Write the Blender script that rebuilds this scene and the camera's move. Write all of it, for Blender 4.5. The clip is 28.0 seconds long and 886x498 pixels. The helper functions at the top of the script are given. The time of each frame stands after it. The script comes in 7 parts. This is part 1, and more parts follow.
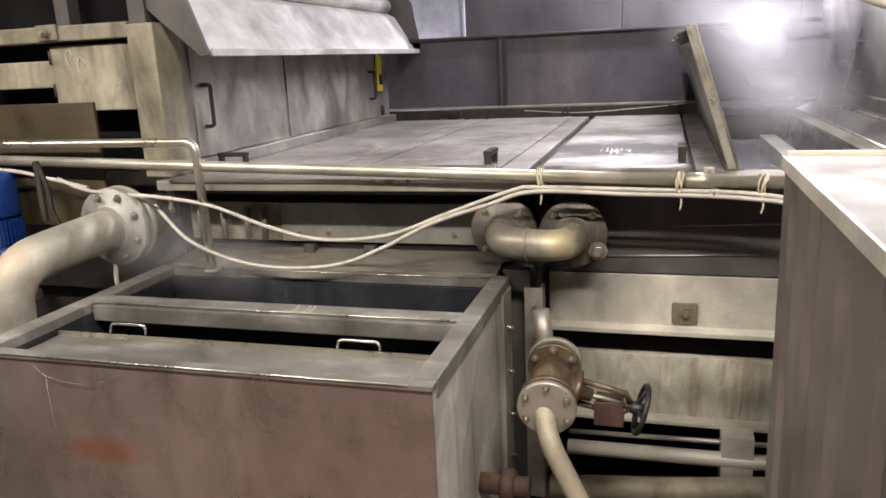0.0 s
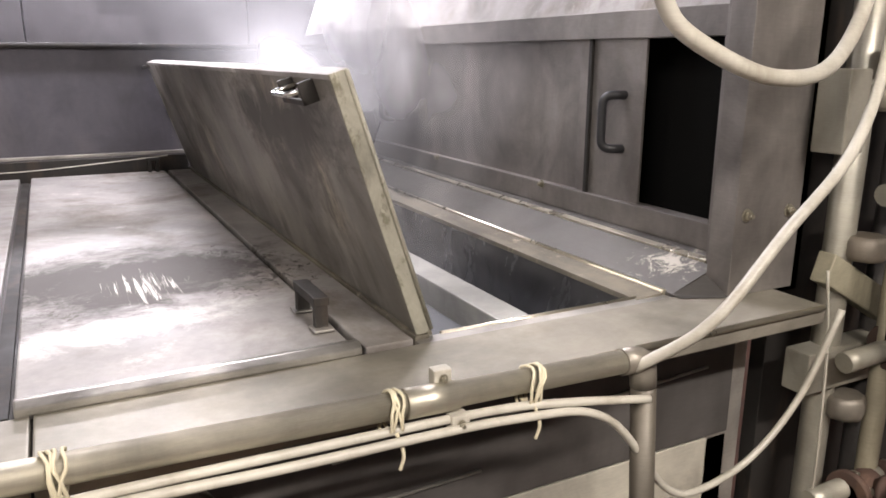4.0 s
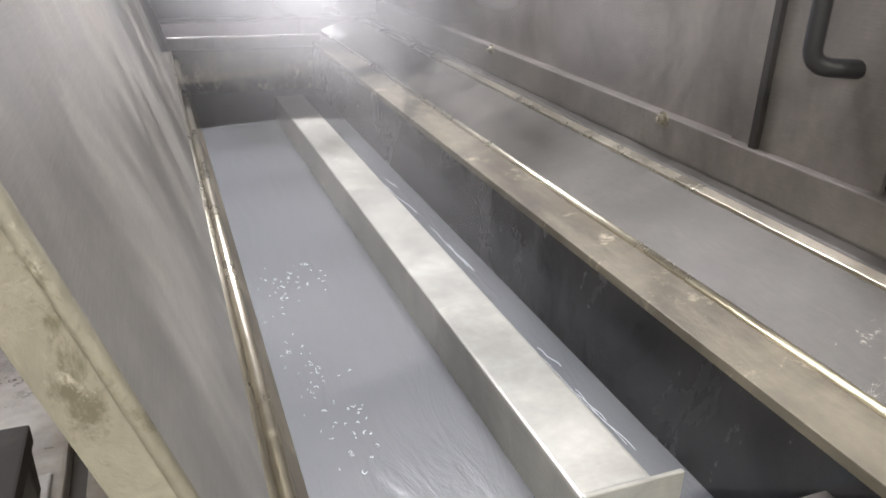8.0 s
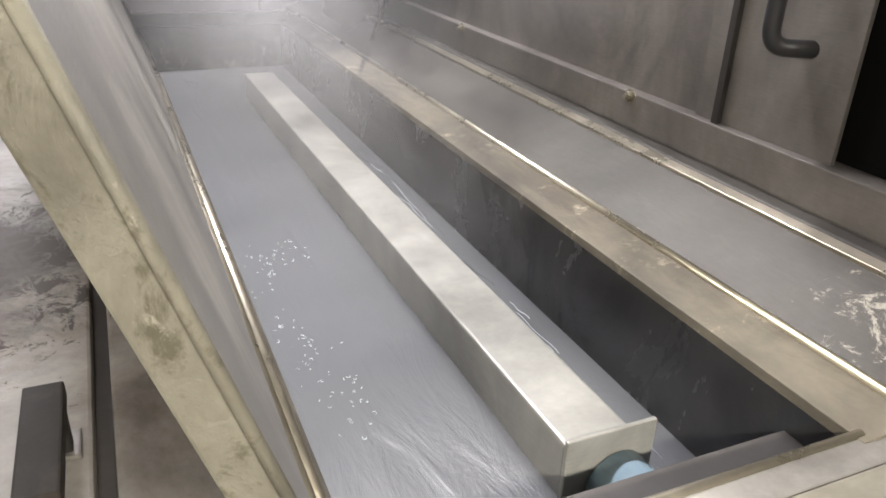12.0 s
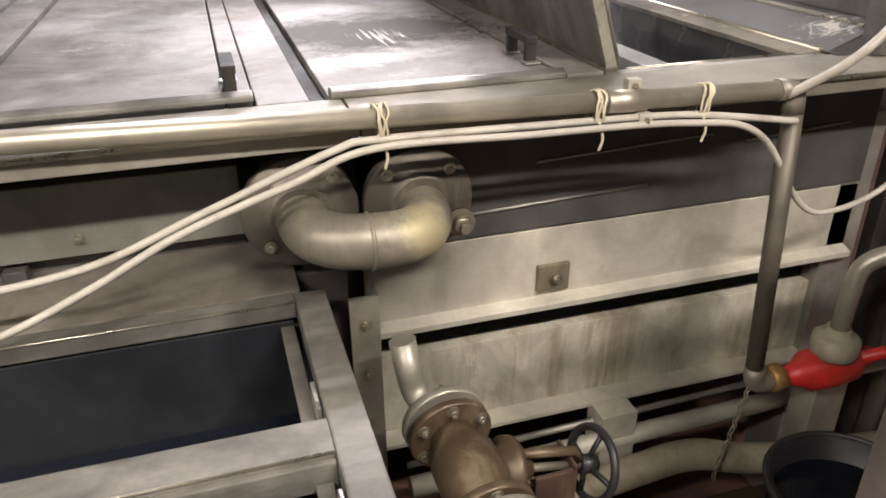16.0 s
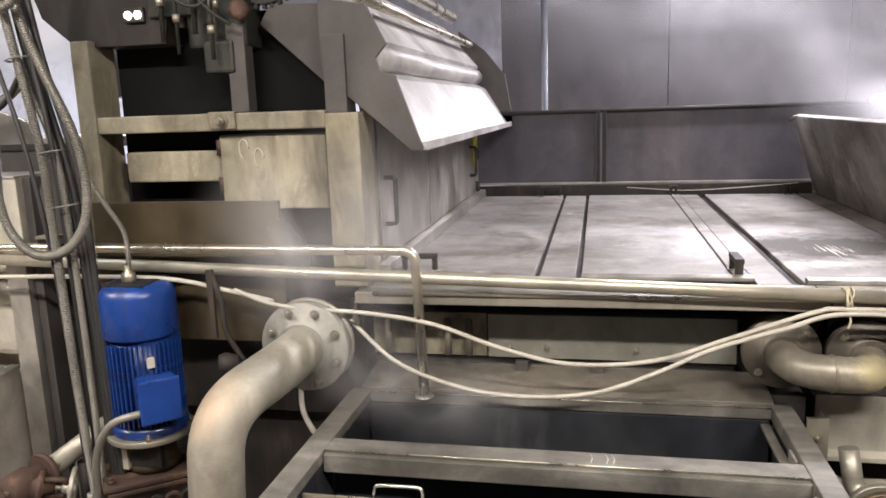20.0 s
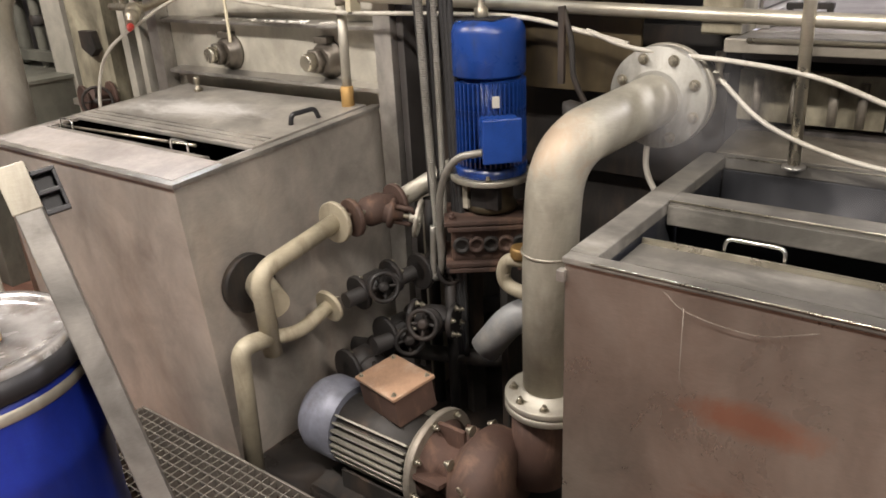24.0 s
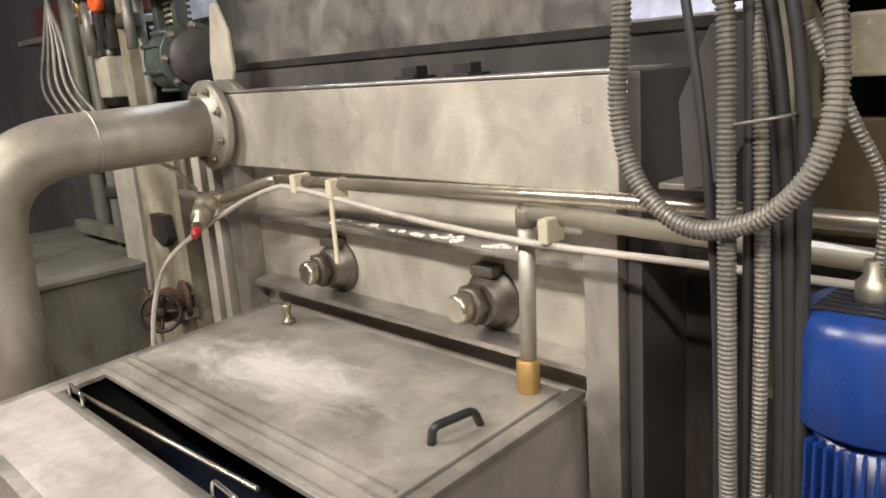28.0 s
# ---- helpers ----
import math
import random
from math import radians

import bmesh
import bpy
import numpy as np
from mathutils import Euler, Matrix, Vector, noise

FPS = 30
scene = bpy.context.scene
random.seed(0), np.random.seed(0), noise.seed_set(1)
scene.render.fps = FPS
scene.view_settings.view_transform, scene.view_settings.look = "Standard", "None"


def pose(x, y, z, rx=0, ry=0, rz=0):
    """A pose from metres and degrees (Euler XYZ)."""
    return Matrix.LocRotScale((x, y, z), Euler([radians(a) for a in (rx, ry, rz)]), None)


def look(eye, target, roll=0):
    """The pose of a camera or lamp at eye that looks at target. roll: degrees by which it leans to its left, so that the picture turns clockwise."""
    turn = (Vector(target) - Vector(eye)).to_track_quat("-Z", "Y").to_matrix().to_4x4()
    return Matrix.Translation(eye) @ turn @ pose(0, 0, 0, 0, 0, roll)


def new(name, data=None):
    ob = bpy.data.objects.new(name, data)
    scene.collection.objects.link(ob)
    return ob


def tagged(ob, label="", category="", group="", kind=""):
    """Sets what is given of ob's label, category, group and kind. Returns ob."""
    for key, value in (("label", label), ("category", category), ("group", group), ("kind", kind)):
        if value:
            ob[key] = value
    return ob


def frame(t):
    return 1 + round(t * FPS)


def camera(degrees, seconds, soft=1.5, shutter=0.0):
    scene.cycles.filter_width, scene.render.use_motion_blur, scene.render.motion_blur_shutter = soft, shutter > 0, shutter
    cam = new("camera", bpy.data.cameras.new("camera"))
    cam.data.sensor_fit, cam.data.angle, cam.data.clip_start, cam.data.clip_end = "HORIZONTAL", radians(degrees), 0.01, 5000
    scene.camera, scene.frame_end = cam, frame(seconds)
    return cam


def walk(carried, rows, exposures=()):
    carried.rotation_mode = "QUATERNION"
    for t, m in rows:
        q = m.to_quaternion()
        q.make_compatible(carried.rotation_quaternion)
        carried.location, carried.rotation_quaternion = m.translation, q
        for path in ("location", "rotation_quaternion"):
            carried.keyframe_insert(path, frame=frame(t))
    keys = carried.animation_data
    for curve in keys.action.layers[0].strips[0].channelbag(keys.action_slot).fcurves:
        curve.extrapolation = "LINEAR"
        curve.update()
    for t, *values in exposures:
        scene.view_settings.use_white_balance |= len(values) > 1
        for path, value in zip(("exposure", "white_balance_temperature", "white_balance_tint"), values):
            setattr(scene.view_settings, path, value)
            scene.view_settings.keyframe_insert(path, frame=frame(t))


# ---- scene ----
cam = camera(60.9, 28.0, 1.7)
PATH = [
    (0, (0.398, 0.120, 1.790), (-0.160, 1.978, 1.304), -2.7),
    (0.5, (0.019, 0.182, 1.802), (-0.352, 2.080, 1.294), -4.1),
    (1, (-0.282, 0.390, 1.798), (-0.478, 2.307, 1.263), -4.0),
    (1.5, (-0.528, 0.566, 1.795), (-0.615, 2.481, 1.226), -3.9),
    (2, (-0.628, 0.697, 1.804), (-0.587, 2.606, 1.209), -3.6),
    (2.5, (-0.527, 0.914, 1.806), (-0.262, 2.813, 1.238), -1.3),
    (3, (-0.343, 1.099, 1.789), (0.209, 2.937, 1.225), 0.9),
    (3.5, (-0.162, 1.338, 1.816), (0.700, 3.049, 1.243), 1.4),
    (4, (0.074, 1.531, 1.879), (0.966, 3.252, 1.384), 0.2),
    (4.5, (0.182, 1.671, 1.914), (0.967, 3.442, 1.419), 0.5),
    (6.5, (0.432, 2.256, 1.878), (1.180, 4.004, 1.255), 0.7),
    (7, (0.542, 2.309, 1.836), (1.244, 4.049, 1.143), 0.7),
    (7.5, (0.566, 2.323, 1.812), (1.227, 4.059, 1.070), 1.5),
    (8, (0.582, 2.342, 1.809), (1.235, 4.049, 0.996), 1.5),
    (8.5, (0.585, 2.338, 1.810), (1.248, 4.020, 0.955), 1.0),
    (9, (0.593, 2.331, 1.803), (1.267, 3.997, 0.925), 1.1),
    (9.5, (0.586, 2.313, 1.812), (1.281, 3.967, 0.928), 0.8),
    (10, (0.572, 2.305, 1.817), (1.284, 3.957, 0.943), 0.9),
    (10.5, (0.558, 2.304, 1.820), (1.284, 3.952, 0.951), 1.4),
    (11, (0.554, 2.310, 1.812), (1.296, 3.956, 0.952), 2.0),
    (11.5, (0.541, 2.309, 1.816), (1.295, 3.951, 0.958), 2.5),
    (13.5, (0.415, 2.243, 1.842), (1.113, 3.900, 0.966), 1.2),
    (14, (0.264, 2.021, 1.875), (0.870, 3.711, 0.993), -0.5),
    (14.5, (0.178, 1.842, 1.907), (0.500, 3.602, 1.013), -3.3),
    (15, (0.022, 1.580, 1.870), (0.543, 3.269, 0.934), -5.2),
    (15.5, (-0.101, 1.349, 1.846), (0.516, 3.014, 0.928), -2.3),
    (16, (-0.224, 1.187, 1.812), (0.301, 2.889, 0.902), -0.5),
    (16.5, (-0.409, 1.047, 1.801), (0.076, 2.751, 0.872), -0.7),
    (17, (-0.483, 0.895, 1.815), (-0.147, 2.620, 0.860), -2.2),
    (17.5, (-0.467, 0.791, 1.818), (-0.230, 2.572, 0.939), -3.7),
    (18, (-0.443, 0.740, 1.801), (-0.114, 2.507, 0.925), -2.6),
    (18.5, (-0.548, 0.651, 1.774), (-0.038, 2.373, 0.894), -0.6),
    (19, (-0.600, 0.511, 1.865), (-0.347, 2.354, 1.131), -1.7),
    (19.5, (-0.594, 0.347, 1.937), (-0.750, 2.273, 1.420), -2.0),
    (20, (-0.619, 0.248, 1.973), (-1.022, 2.171, 1.601), -2.0),
    (20.5, (-0.674, 0.225, 1.988), (-1.192, 2.144, 1.768), -2.5),
    (22.5, (-0.691, 0.315, 1.804), (-1.580, 2.055, 1.377), -3.4),
    (23, (-0.684, 0.334, 1.765), (-1.650, 1.981, 1.169), -3.3),
    (23.5, (-0.698, 0.337, 1.726), (-1.738, 1.888, 1.011), -3.1),
    (24, (-0.722, 0.324, 1.713), (-1.850, 1.783, 0.938), -3.1),
    (24.5, (-0.783, 0.314, 1.734), (-1.999, 1.709, 0.976), -2.9),
    (25, (-0.986, 0.294, 1.796), (-2.215, 1.759, 1.210), -2.7),
    (25.5, (-1.240, 0.304, 1.870), (-2.362, 1.920, 1.511), -4.0),
    (26, (-1.471, 0.366, 1.868), (-2.486, 2.070, 1.610), -5.3),
    (26.5, (-1.561, 0.448, 1.863), (-2.433, 2.226, 1.585), -5.4),
    (27, (-1.512, 0.722, 1.853), (-2.463, 2.440, 1.473), -5.0),
    (27.5, (-1.576, 1.007, 1.822), (-2.750, 2.554, 1.346), -5.2),
    (28, (-1.761, 1.214, 1.814), (-3.157, 2.568, 1.349), -4.1),
]
# the clip's camera opens up and drifts in white balance over the bath
EXPOSURES = [(0, 0, 6500, 10), (2, 0, 6500, 10), (3, 0.13, 6500, 10), (6, 0.15, 6500, 10), (7.5, 0.26, 6450, 4), (9.5, 0.3, 6450, 4), (11.5, 0.3, 6500, 4), (13.5, 0.16, 7200, 8), (15, 0, 7000, 10), (16.5, 0, 6500, 10), (28, 0, 6500, 10)]
walk(cam, [(t, look(eye, target, roll)) for t, eye, target, roll in PATH], EXPOSURES)

# ---- light ----
world = bpy.data.worlds.new("hall_air")
scene.world = world
world.use_nodes = True
world.node_tree.nodes["Background"].inputs[0].default_value = (0.55, 0.6, 0.7, 1)
world.node_tree.nodes["Background"].inputs[1].default_value = 0.025


def tube_light(x, y, z, length, turn, power, colour, width=0.16, tip=0.0):
    """A fluorescent batten's light; some are unseen lamps added to brighten."""
    data = bpy.data.lights.new("tube_light", "AREA")
    data.shape, data.size, data.size_y, data.energy, data.color = "RECTANGLE", length, width, power, colour
    ob = new("tube_light", data)
    ob.matrix_world = pose(x, y, z - 0.06, tip, 0, turn)
    return ob


COOL, WARM = (0.94, 0.89, 0.97), (1.0, 0.905, 0.83)
tube_light(0.44, 7.1, 2.9, 1.5, 0, 115, COOL, tip=-40)
tube_light(-4.1, 5.6, 2.75, 1.2, 0, 340, COOL)
# Unseen lamp added above the bath to light its steam.
tube_light(0.9, 4.5, 3.95, 1.3, 0, 142, COOL)
# This and the other warm lamps are unseen, added as front light.
tube_light(0.9, 0.2, 3.5, 1.5, 0, 170, WARM)
# Unseen bluish lamp added to lift the far-left background.
tube_light(-6.8, 4.5, 3.9, 1.5, 0, 170, (0.8, 0.9, 1.0))
tube_light(-1.9, 0.2, 3.5, 1.5, 0, 130, WARM)
tube_light(-4.6, 0.4, 3.5, 1.5, 0, 150, WARM)


# ---- materials ----
def material(name):
    mat = bpy.data.materials.new(name)
    mat.use_nodes = True
    tree = mat.node_tree
    return mat, tree, tree.nodes["Principled BSDF"]


def link(tree, a, out, b, into):
    tree.links.new(a.outputs[out], b.inputs[into])


def ramp(tree, stops):
    node = tree.nodes.new("ShaderNodeValToRGB")
    els = node.color_ramp.elements
    while len(els) < len(stops):
        els.new(0.5)
    for el, (at, col) in zip(els, stops):
        el.position = at
        el.color = (*col, 1) if len(col) == 3 else col
    return node


def noise_node(tree, coord, scale, detail=6, rough=0.6, stretch=(1, 1, 1), distort=0.0):
    mapping = tree.nodes.new("ShaderNodeMapping")
    mapping.inputs["Scale"].default_value = stretch
    tree.links.new(coord, mapping.inputs["Vector"])
    node = tree.nodes.new("ShaderNodeTexNoise")
    node.inputs["Scale"].default_value = scale
    node.inputs["Detail"].default_value = detail
    node.inputs["Roughness"].default_value = rough
    node.inputs["Distortion"].default_value = distort
    tree.links.new(mapping.outputs[0], node.inputs["Vector"])
    return node


def mixed(tree, fac, a, b):
    node = tree.nodes.new("ShaderNodeMix")
    node.data_type = "RGBA"
    tree.links.new(fac, node.inputs[0])
    for sock, val in ((node.inputs[6], a), (node.inputs[7], b)):
        if isinstance(val, tuple):
            sock.default_value = (*val, 1)
        else:
            tree.links.new(val, sock)
    return node.outputs[2]


def surface(name, clean, dirty, stain, metal=0.0, rough=(0.3, 0.55), grain=(1, 1, 14), stain_scale=2.2,
            stain_range=(0.5, 0.72), stain2=None, stain2_range=(0.6, 0.7), stain2_scale=9.0, bump=0.1, streak=(1, 1, 0.25), drop_metal=True, grime=0.28):
    """Weathered surface: a base with broad variation, fine grain, and two kinds of stain."""
    mat, tree, bsdf = material(name)
    coord = tree.nodes.new("ShaderNodeTexCoord").outputs["Object"]
    broad = noise_node(tree, coord, 1.3, 5, 0.6)
    broad_r = ramp(tree, [(0.3, (0, 0, 0)), (0.7, (1, 1, 1))])
    link(tree, broad, 0, broad_r, 0)
    col = mixed(tree, broad_r.outputs[0], clean, dirty)
    fine = noise_node(tree, coord, 40, 3, 0.7, grain)
    blotch = noise_node(tree, coord, stain_scale, 9, 0.68, streak, 0.4)
    blotch_r = ramp(tree, [(stain_range[0], (0, 0, 0)), (stain_range[1], (1, 1, 1))])
    link(tree, blotch, 0, blotch_r, 0)
    col = mixed(tree, blotch_r.outputs[0], col, stain)
    if stain2:
        spot = noise_node(tree, coord, stain2_scale, 8, 0.75, (1, 1, 0.6))
        spot_r = ramp(tree, [(stain2_range[0], (0, 0, 0)), (stain2_range[1], (1, 1, 1))])
        link(tree, spot, 0, spot_r, 0)
        col = mixed(tree, spot_r.outputs[0], col, stain2)
    tone = tree.nodes.new("ShaderNodeHueSaturation")
    tree.links.new(col, tone.inputs["Color"])
    fr = tree.nodes.new("ShaderNodeMapRange")
    fr.inputs[1].default_value, fr.inputs[2].default_value, fr.inputs[3].default_value, fr.inputs[4].default_value = 0.25, 0.75, 0.9, 1.08
    link(tree, fine, 0, fr, 0)
    mid = noise_node(tree, coord, 6.0, 8, 0.64, (1, 1, 0.8), 0.6)
    mr = tree.nodes.new("ShaderNodeMapRange")
    mr.inputs[1].default_value, mr.inputs[2].default_value, mr.inputs[3].default_value, mr.inputs[4].default_value = 0.32, 0.66, 1.0 - grime, 1.0 + grime * 0.45
    link(tree, mid, 0, mr, 0)
    both = tree.nodes.new("ShaderNodeMath")
    both.operation = "MULTIPLY"
    link(tree, fr, 0, both, 0)
    link(tree, mr, 0, both, 1)
    smear = noise_node(tree, coord, 2.2, 6, 0.58, (1, 1, 0.6), 0.15)
    sr = tree.nodes.new("ShaderNodeMapRange")
    sr.inputs[1].default_value, sr.inputs[2].default_value, sr.inputs[3].default_value, sr.inputs[4].default_value = 0.36, 0.58, 1.0 - grime * 0.95, 1.08
    link(tree, smear, 0, sr, 0)
    allof = tree.nodes.new("ShaderNodeMath")
    allof.operation = "MULTIPLY"
    link(tree, both, 0, allof, 0)
    link(tree, sr, 0, allof, 1)
    tree.links.new(allof.outputs[0], tone.inputs["Value"])
    tree.links.new(tone.outputs[0], bsdf.inputs["Base Color"])
    rr = tree.nodes.new("ShaderNodeMapRange")
    rr.inputs[1].default_value, rr.inputs[2].default_value, rr.inputs[3].default_value, rr.inputs[4].default_value = 0.3, 0.7, rough[0], rough[1]
    link(tree, mid, 0, rr, 0)
    tree.links.new(rr.outputs[0], bsdf.inputs["Roughness"])
    if metal and drop_metal:
        mm = tree.nodes.new("ShaderNodeMapRange")
        mm.inputs[3].default_value, mm.inputs[4].default_value = metal, metal * 0.35
        tree.links.new(blotch_r.outputs[0], mm.inputs[0])
        tree.links.new(mm.outputs[0], bsdf.inputs["Metallic"])
    else:
        bsdf.inputs["Metallic"].default_value = metal
    if bump:
        bp = tree.nodes.new("ShaderNodeBump")
        bp.inputs["Strength"].default_value = bump
        bp.inputs["Distance"].default_value = 0.01
        link(tree, blotch, 0, bp, "Height")
        bp2 = tree.nodes.new("ShaderNodeBump")
        bp2.inputs["Strength"].default_value = bump * 0.6
        bp2.inputs["Distance"].default_value = 0.003
        link(tree, fine, 0, bp2, "Height")
        link(tree, bp, 0, bp2, "Normal")
        link(tree, bp2, 0, bsdf, "Normal")
    return mat


def local_patch(mat, centre, turn, size, colour, rough, scale=26, spread=2.6, lo=0.5, hi=0.62, stretch=(1, 0.8, 1), off=0.0):
    """Add a ragged patch, stain or painted reflection, about one place of a surface."""
    t = mat.node_tree
    b = t.nodes["Principled BSDF"]
    old, oldr = b.inputs["Base Color"].links[0].from_socket, b.inputs["Roughness"].links[0].from_socket
    co = t.nodes.new("ShaderNodeTexCoord").outputs["Object"]
    mp = t.nodes.new("ShaderNodeMapping")
    mp.vector_type = "TEXTURE"
    mp.inputs["Location"].default_value = centre
    mp.inputs["Rotation"].default_value = (0, 0, turn)
    mp.inputs["Scale"].default_value = size
    t.links.new(co, mp.inputs["Vector"])
    ln = t.nodes.new("ShaderNodeVectorMath")
    ln.operation = "LENGTH"
    t.links.new(mp.outputs[0], ln.inputs[0])
    sp = noise_node(t, co, scale, 10, 0.8, stretch, 0.6)
    ad = t.nodes.new("ShaderNodeMath")
    ad.operation = "MULTIPLY_ADD"
    ad.inputs[1].default_value = spread
    t.links.new(sp.outputs[0], ad.inputs[0])
    iv = t.nodes.new("ShaderNodeMath")
    iv.operation = "MULTIPLY_ADD"
    iv.inputs[1].default_value = -1.0
    iv.inputs[2].default_value = -off
    t.links.new(ln.outputs["Value"], iv.inputs[0])
    t.links.new(iv.outputs[0], ad.inputs[2])
    mk = ramp(t, [(lo, (0, 0, 0)), (hi, (1, 1, 1))])
    t.links.new(ad.outputs[0], mk.inputs[0])
    t.links.new(mixed(t, mk.outputs[0], old, colour), b.inputs["Base Color"])
    rm = t.nodes.new("ShaderNodeMix")
    t.links.new(mk.outputs[0], rm.inputs[0])
    t.links.new(oldr, rm.inputs[2])
    rm.inputs[3].default_value = rough
    t.links.new(rm.outputs[0], b.inputs["Roughness"])
    return mat


def plain(name, colour, rough=0.5, metal=0.0, emit=0.0):
    mat, tree, bsdf = material(name)
    bsdf.inputs["Base Color"].default_value = (*colour, 1)
    bsdf.inputs["Roughness"].default_value = rough
    bsdf.inputs["Metallic"].default_value = metal
    if rough >= 0.8 and max(colour) < 0.02:
        bsdf.inputs["Specular IOR Level"].default_value = 0.05
    if emit:
        bsdf.inputs["Emission Color"].default_value = (*colour, 1)
        bsdf.inputs["Emission Strength"].default_value = emit
    return mat


STEEL = surface("stained stainless steel", (0.52, 0.5, 0.46), (0.42, 0.4, 0.365), (0.3, 0.275, 0.235), 0.75, (0.28, 0.52), grime=0.36)
DECK = surface("wet steel deck", (0.4, 0.38, 0.36), (0.32, 0.3, 0.285), (0.18, 0.155, 0.13), 0.25, (0.46, 0.74), streak=(1, 1, 1), stain_scale=2.8, stain_range=(0.47, 0.64), stain2=(0.56, 0.53, 0.5), stain2_range=(0.6, 0.72), stain2_scale=5)
LIMED = surface("limed steel wall", (0.6, 0.575, 0.49), (0.5, 0.475, 0.4), (0.56, 0.53, 0.44), 0.35, (0.4, 0.65), stain_scale=4, stain2=(0.22, 0.2, 0.155), stain2_range=(0.62, 0.78), grime=0.26)
TANK = surface("tank sheet steel", (0.5, 0.465, 0.41), (0.43, 0.395, 0.345), (0.44, 0.36, 0.29), 0.45, (0.32, 0.5), stain_scale=1.5, grime=0.26)
PIPE = surface("dull steel pipe", (0.46, 0.44, 0.38), (0.37, 0.35, 0.29), (0.34, 0.31, 0.24), 0.55, (0.35, 0.55), stain_scale=6)
SHINY = surface("bright steel tube", (0.62, 0.58, 0.48), (0.52, 0.48, 0.38), (0.4, 0.36, 0.28), 0.9, (0.22, 0.38), stain_scale=8, stain_range=(0.58, 0.75), grime=0.22)
RUST = surface("rusty iron", (0.095, 0.05, 0.036), (0.055, 0.036, 0.028), (0.17, 0.1, 0.065), 0.1, (0.6, 0.85), stain_scale=14)
DARKIRON = surface("dark greasy iron", (0.03, 0.027, 0.024), (0.018, 0.016, 0.014), (0.07, 0.048, 0.034), 0.1, (0.5, 0.8), stain_scale=10)
GRIMY = surface("grimy cream paint", (0.39, 0.36, 0.265), (0.3, 0.275, 0.195), (0.16, 0.138, 0.09), 0.0, (0.45, 0.7), stain_scale=4, stain_range=(0.46, 0.62), stain2=(0.6, 0.56, 0.43), stain2_range=(0.62, 0.72), grime=0.45)
BROWN = surface("oil-brown sheet", (0.085, 0.064, 0.032), (0.055, 0.042, 0.022), (0.035, 0.027, 0.018), 0.1, (0.4, 0.6), stain_scale=5)
BLUE = surface("blue enamel", (0.012, 0.052, 0.25), (0.009, 0.037, 0.18), (0.03, 0.035, 0.055), 0.0, (0.18, 0.4), stain_scale=9, stain_range=(0.54, 0.68), stain2=(0.13, 0.11, 0.12), stain2_range=(0.62, 0.72), stain2_scale=14)
# Near-black stands in for the shade in gaps, openings and hollows.
BLACK = plain("near-black shade", (0.012, 0.012, 0.012), 0.8)
# Dark base carries the shade of recesses; plain dark steel parts share it.
SHADOWSTEEL = surface("shade-dark steel", (0.11, 0.1, 0.095), (0.075, 0.07, 0.066), (0.05, 0.046, 0.042), 0.2, (0.45, 0.7))
HOSE = surface("white hose", (0.52, 0.495, 0.43), (0.44, 0.415, 0.35), (0.32, 0.29, 0.23), 0.0, (0.35, 0.5), stain_scale=9, grime=0.15)
BACKWALL = surface("dark back panels", (0.1, 0.095, 0.11), (0.075, 0.07, 0.085), (0.14, 0.125, 0.13), 0.1, (0.5, 0.7), stain_scale=2)
FLOOR = surface("worn red floor paint", (0.2, 0.1, 0.07), (0.15, 0.08, 0.057), (0.09, 0.062, 0.05), 0.0, (0.35, 0.8), streak=(1, 1, 1), stain_scale=3)


# ---- shapes ----
def part(name, bm, mat, parent=None, label="", smooth=False):
    """Link a bmesh as one mesh object under a thing or a part."""
    mesh = bpy.data.meshes.new(name)
    if smooth:
        for f in bm.faces:
            f.smooth = True
    bm.to_mesh(mesh)
    bm.free()
    for m in (mat if isinstance(mat, (list, tuple)) else [mat]):
        mesh.materials.append(m)
    ob = new(name, mesh)
    if parent is not None:
        ob.parent = parent
    if label:
        tagged(ob, label)
    return ob


def thing(name, label, category, group="", kind="", at=(0, 0, 0)):
    ob = new(name)
    ob.location = at
    ob.empty_display_size = 0.05
    return tagged(ob, label, category, group, kind)


def box(bm, x0, x1, y0, y1, z0, z1, bevel=0.0, m=None):
    """An axis-aligned box with bevelled edges, moved by m."""
    made = bmesh.ops.create_cube(bm, size=1.0, matrix=Matrix.Translation(((x0 + x1) / 2, (y0 + y1) / 2, (z0 + z1) / 2)) @ Matrix.Diagonal((abs(x1 - x0), abs(y1 - y0), abs(z1 - z0), 1)))
    verts = made["verts"]
    if bevel:
        edges = list({e for v in verts for e in v.link_edges})
        res = bmesh.ops.bevel(bm, geom=edges, offset=bevel, segments=2, affect="EDGES", profile=0.6)
        verts = [v for v in res["verts"] if v.is_valid]
    if m is not None:
        bmesh.ops.transform(bm, matrix=m, verts=verts)
    return bm


def boxes(*rows, bevel=0.002):
    bm = bmesh.new()
    for r in rows:
        box(bm, *r, bevel=bevel)
    return bm


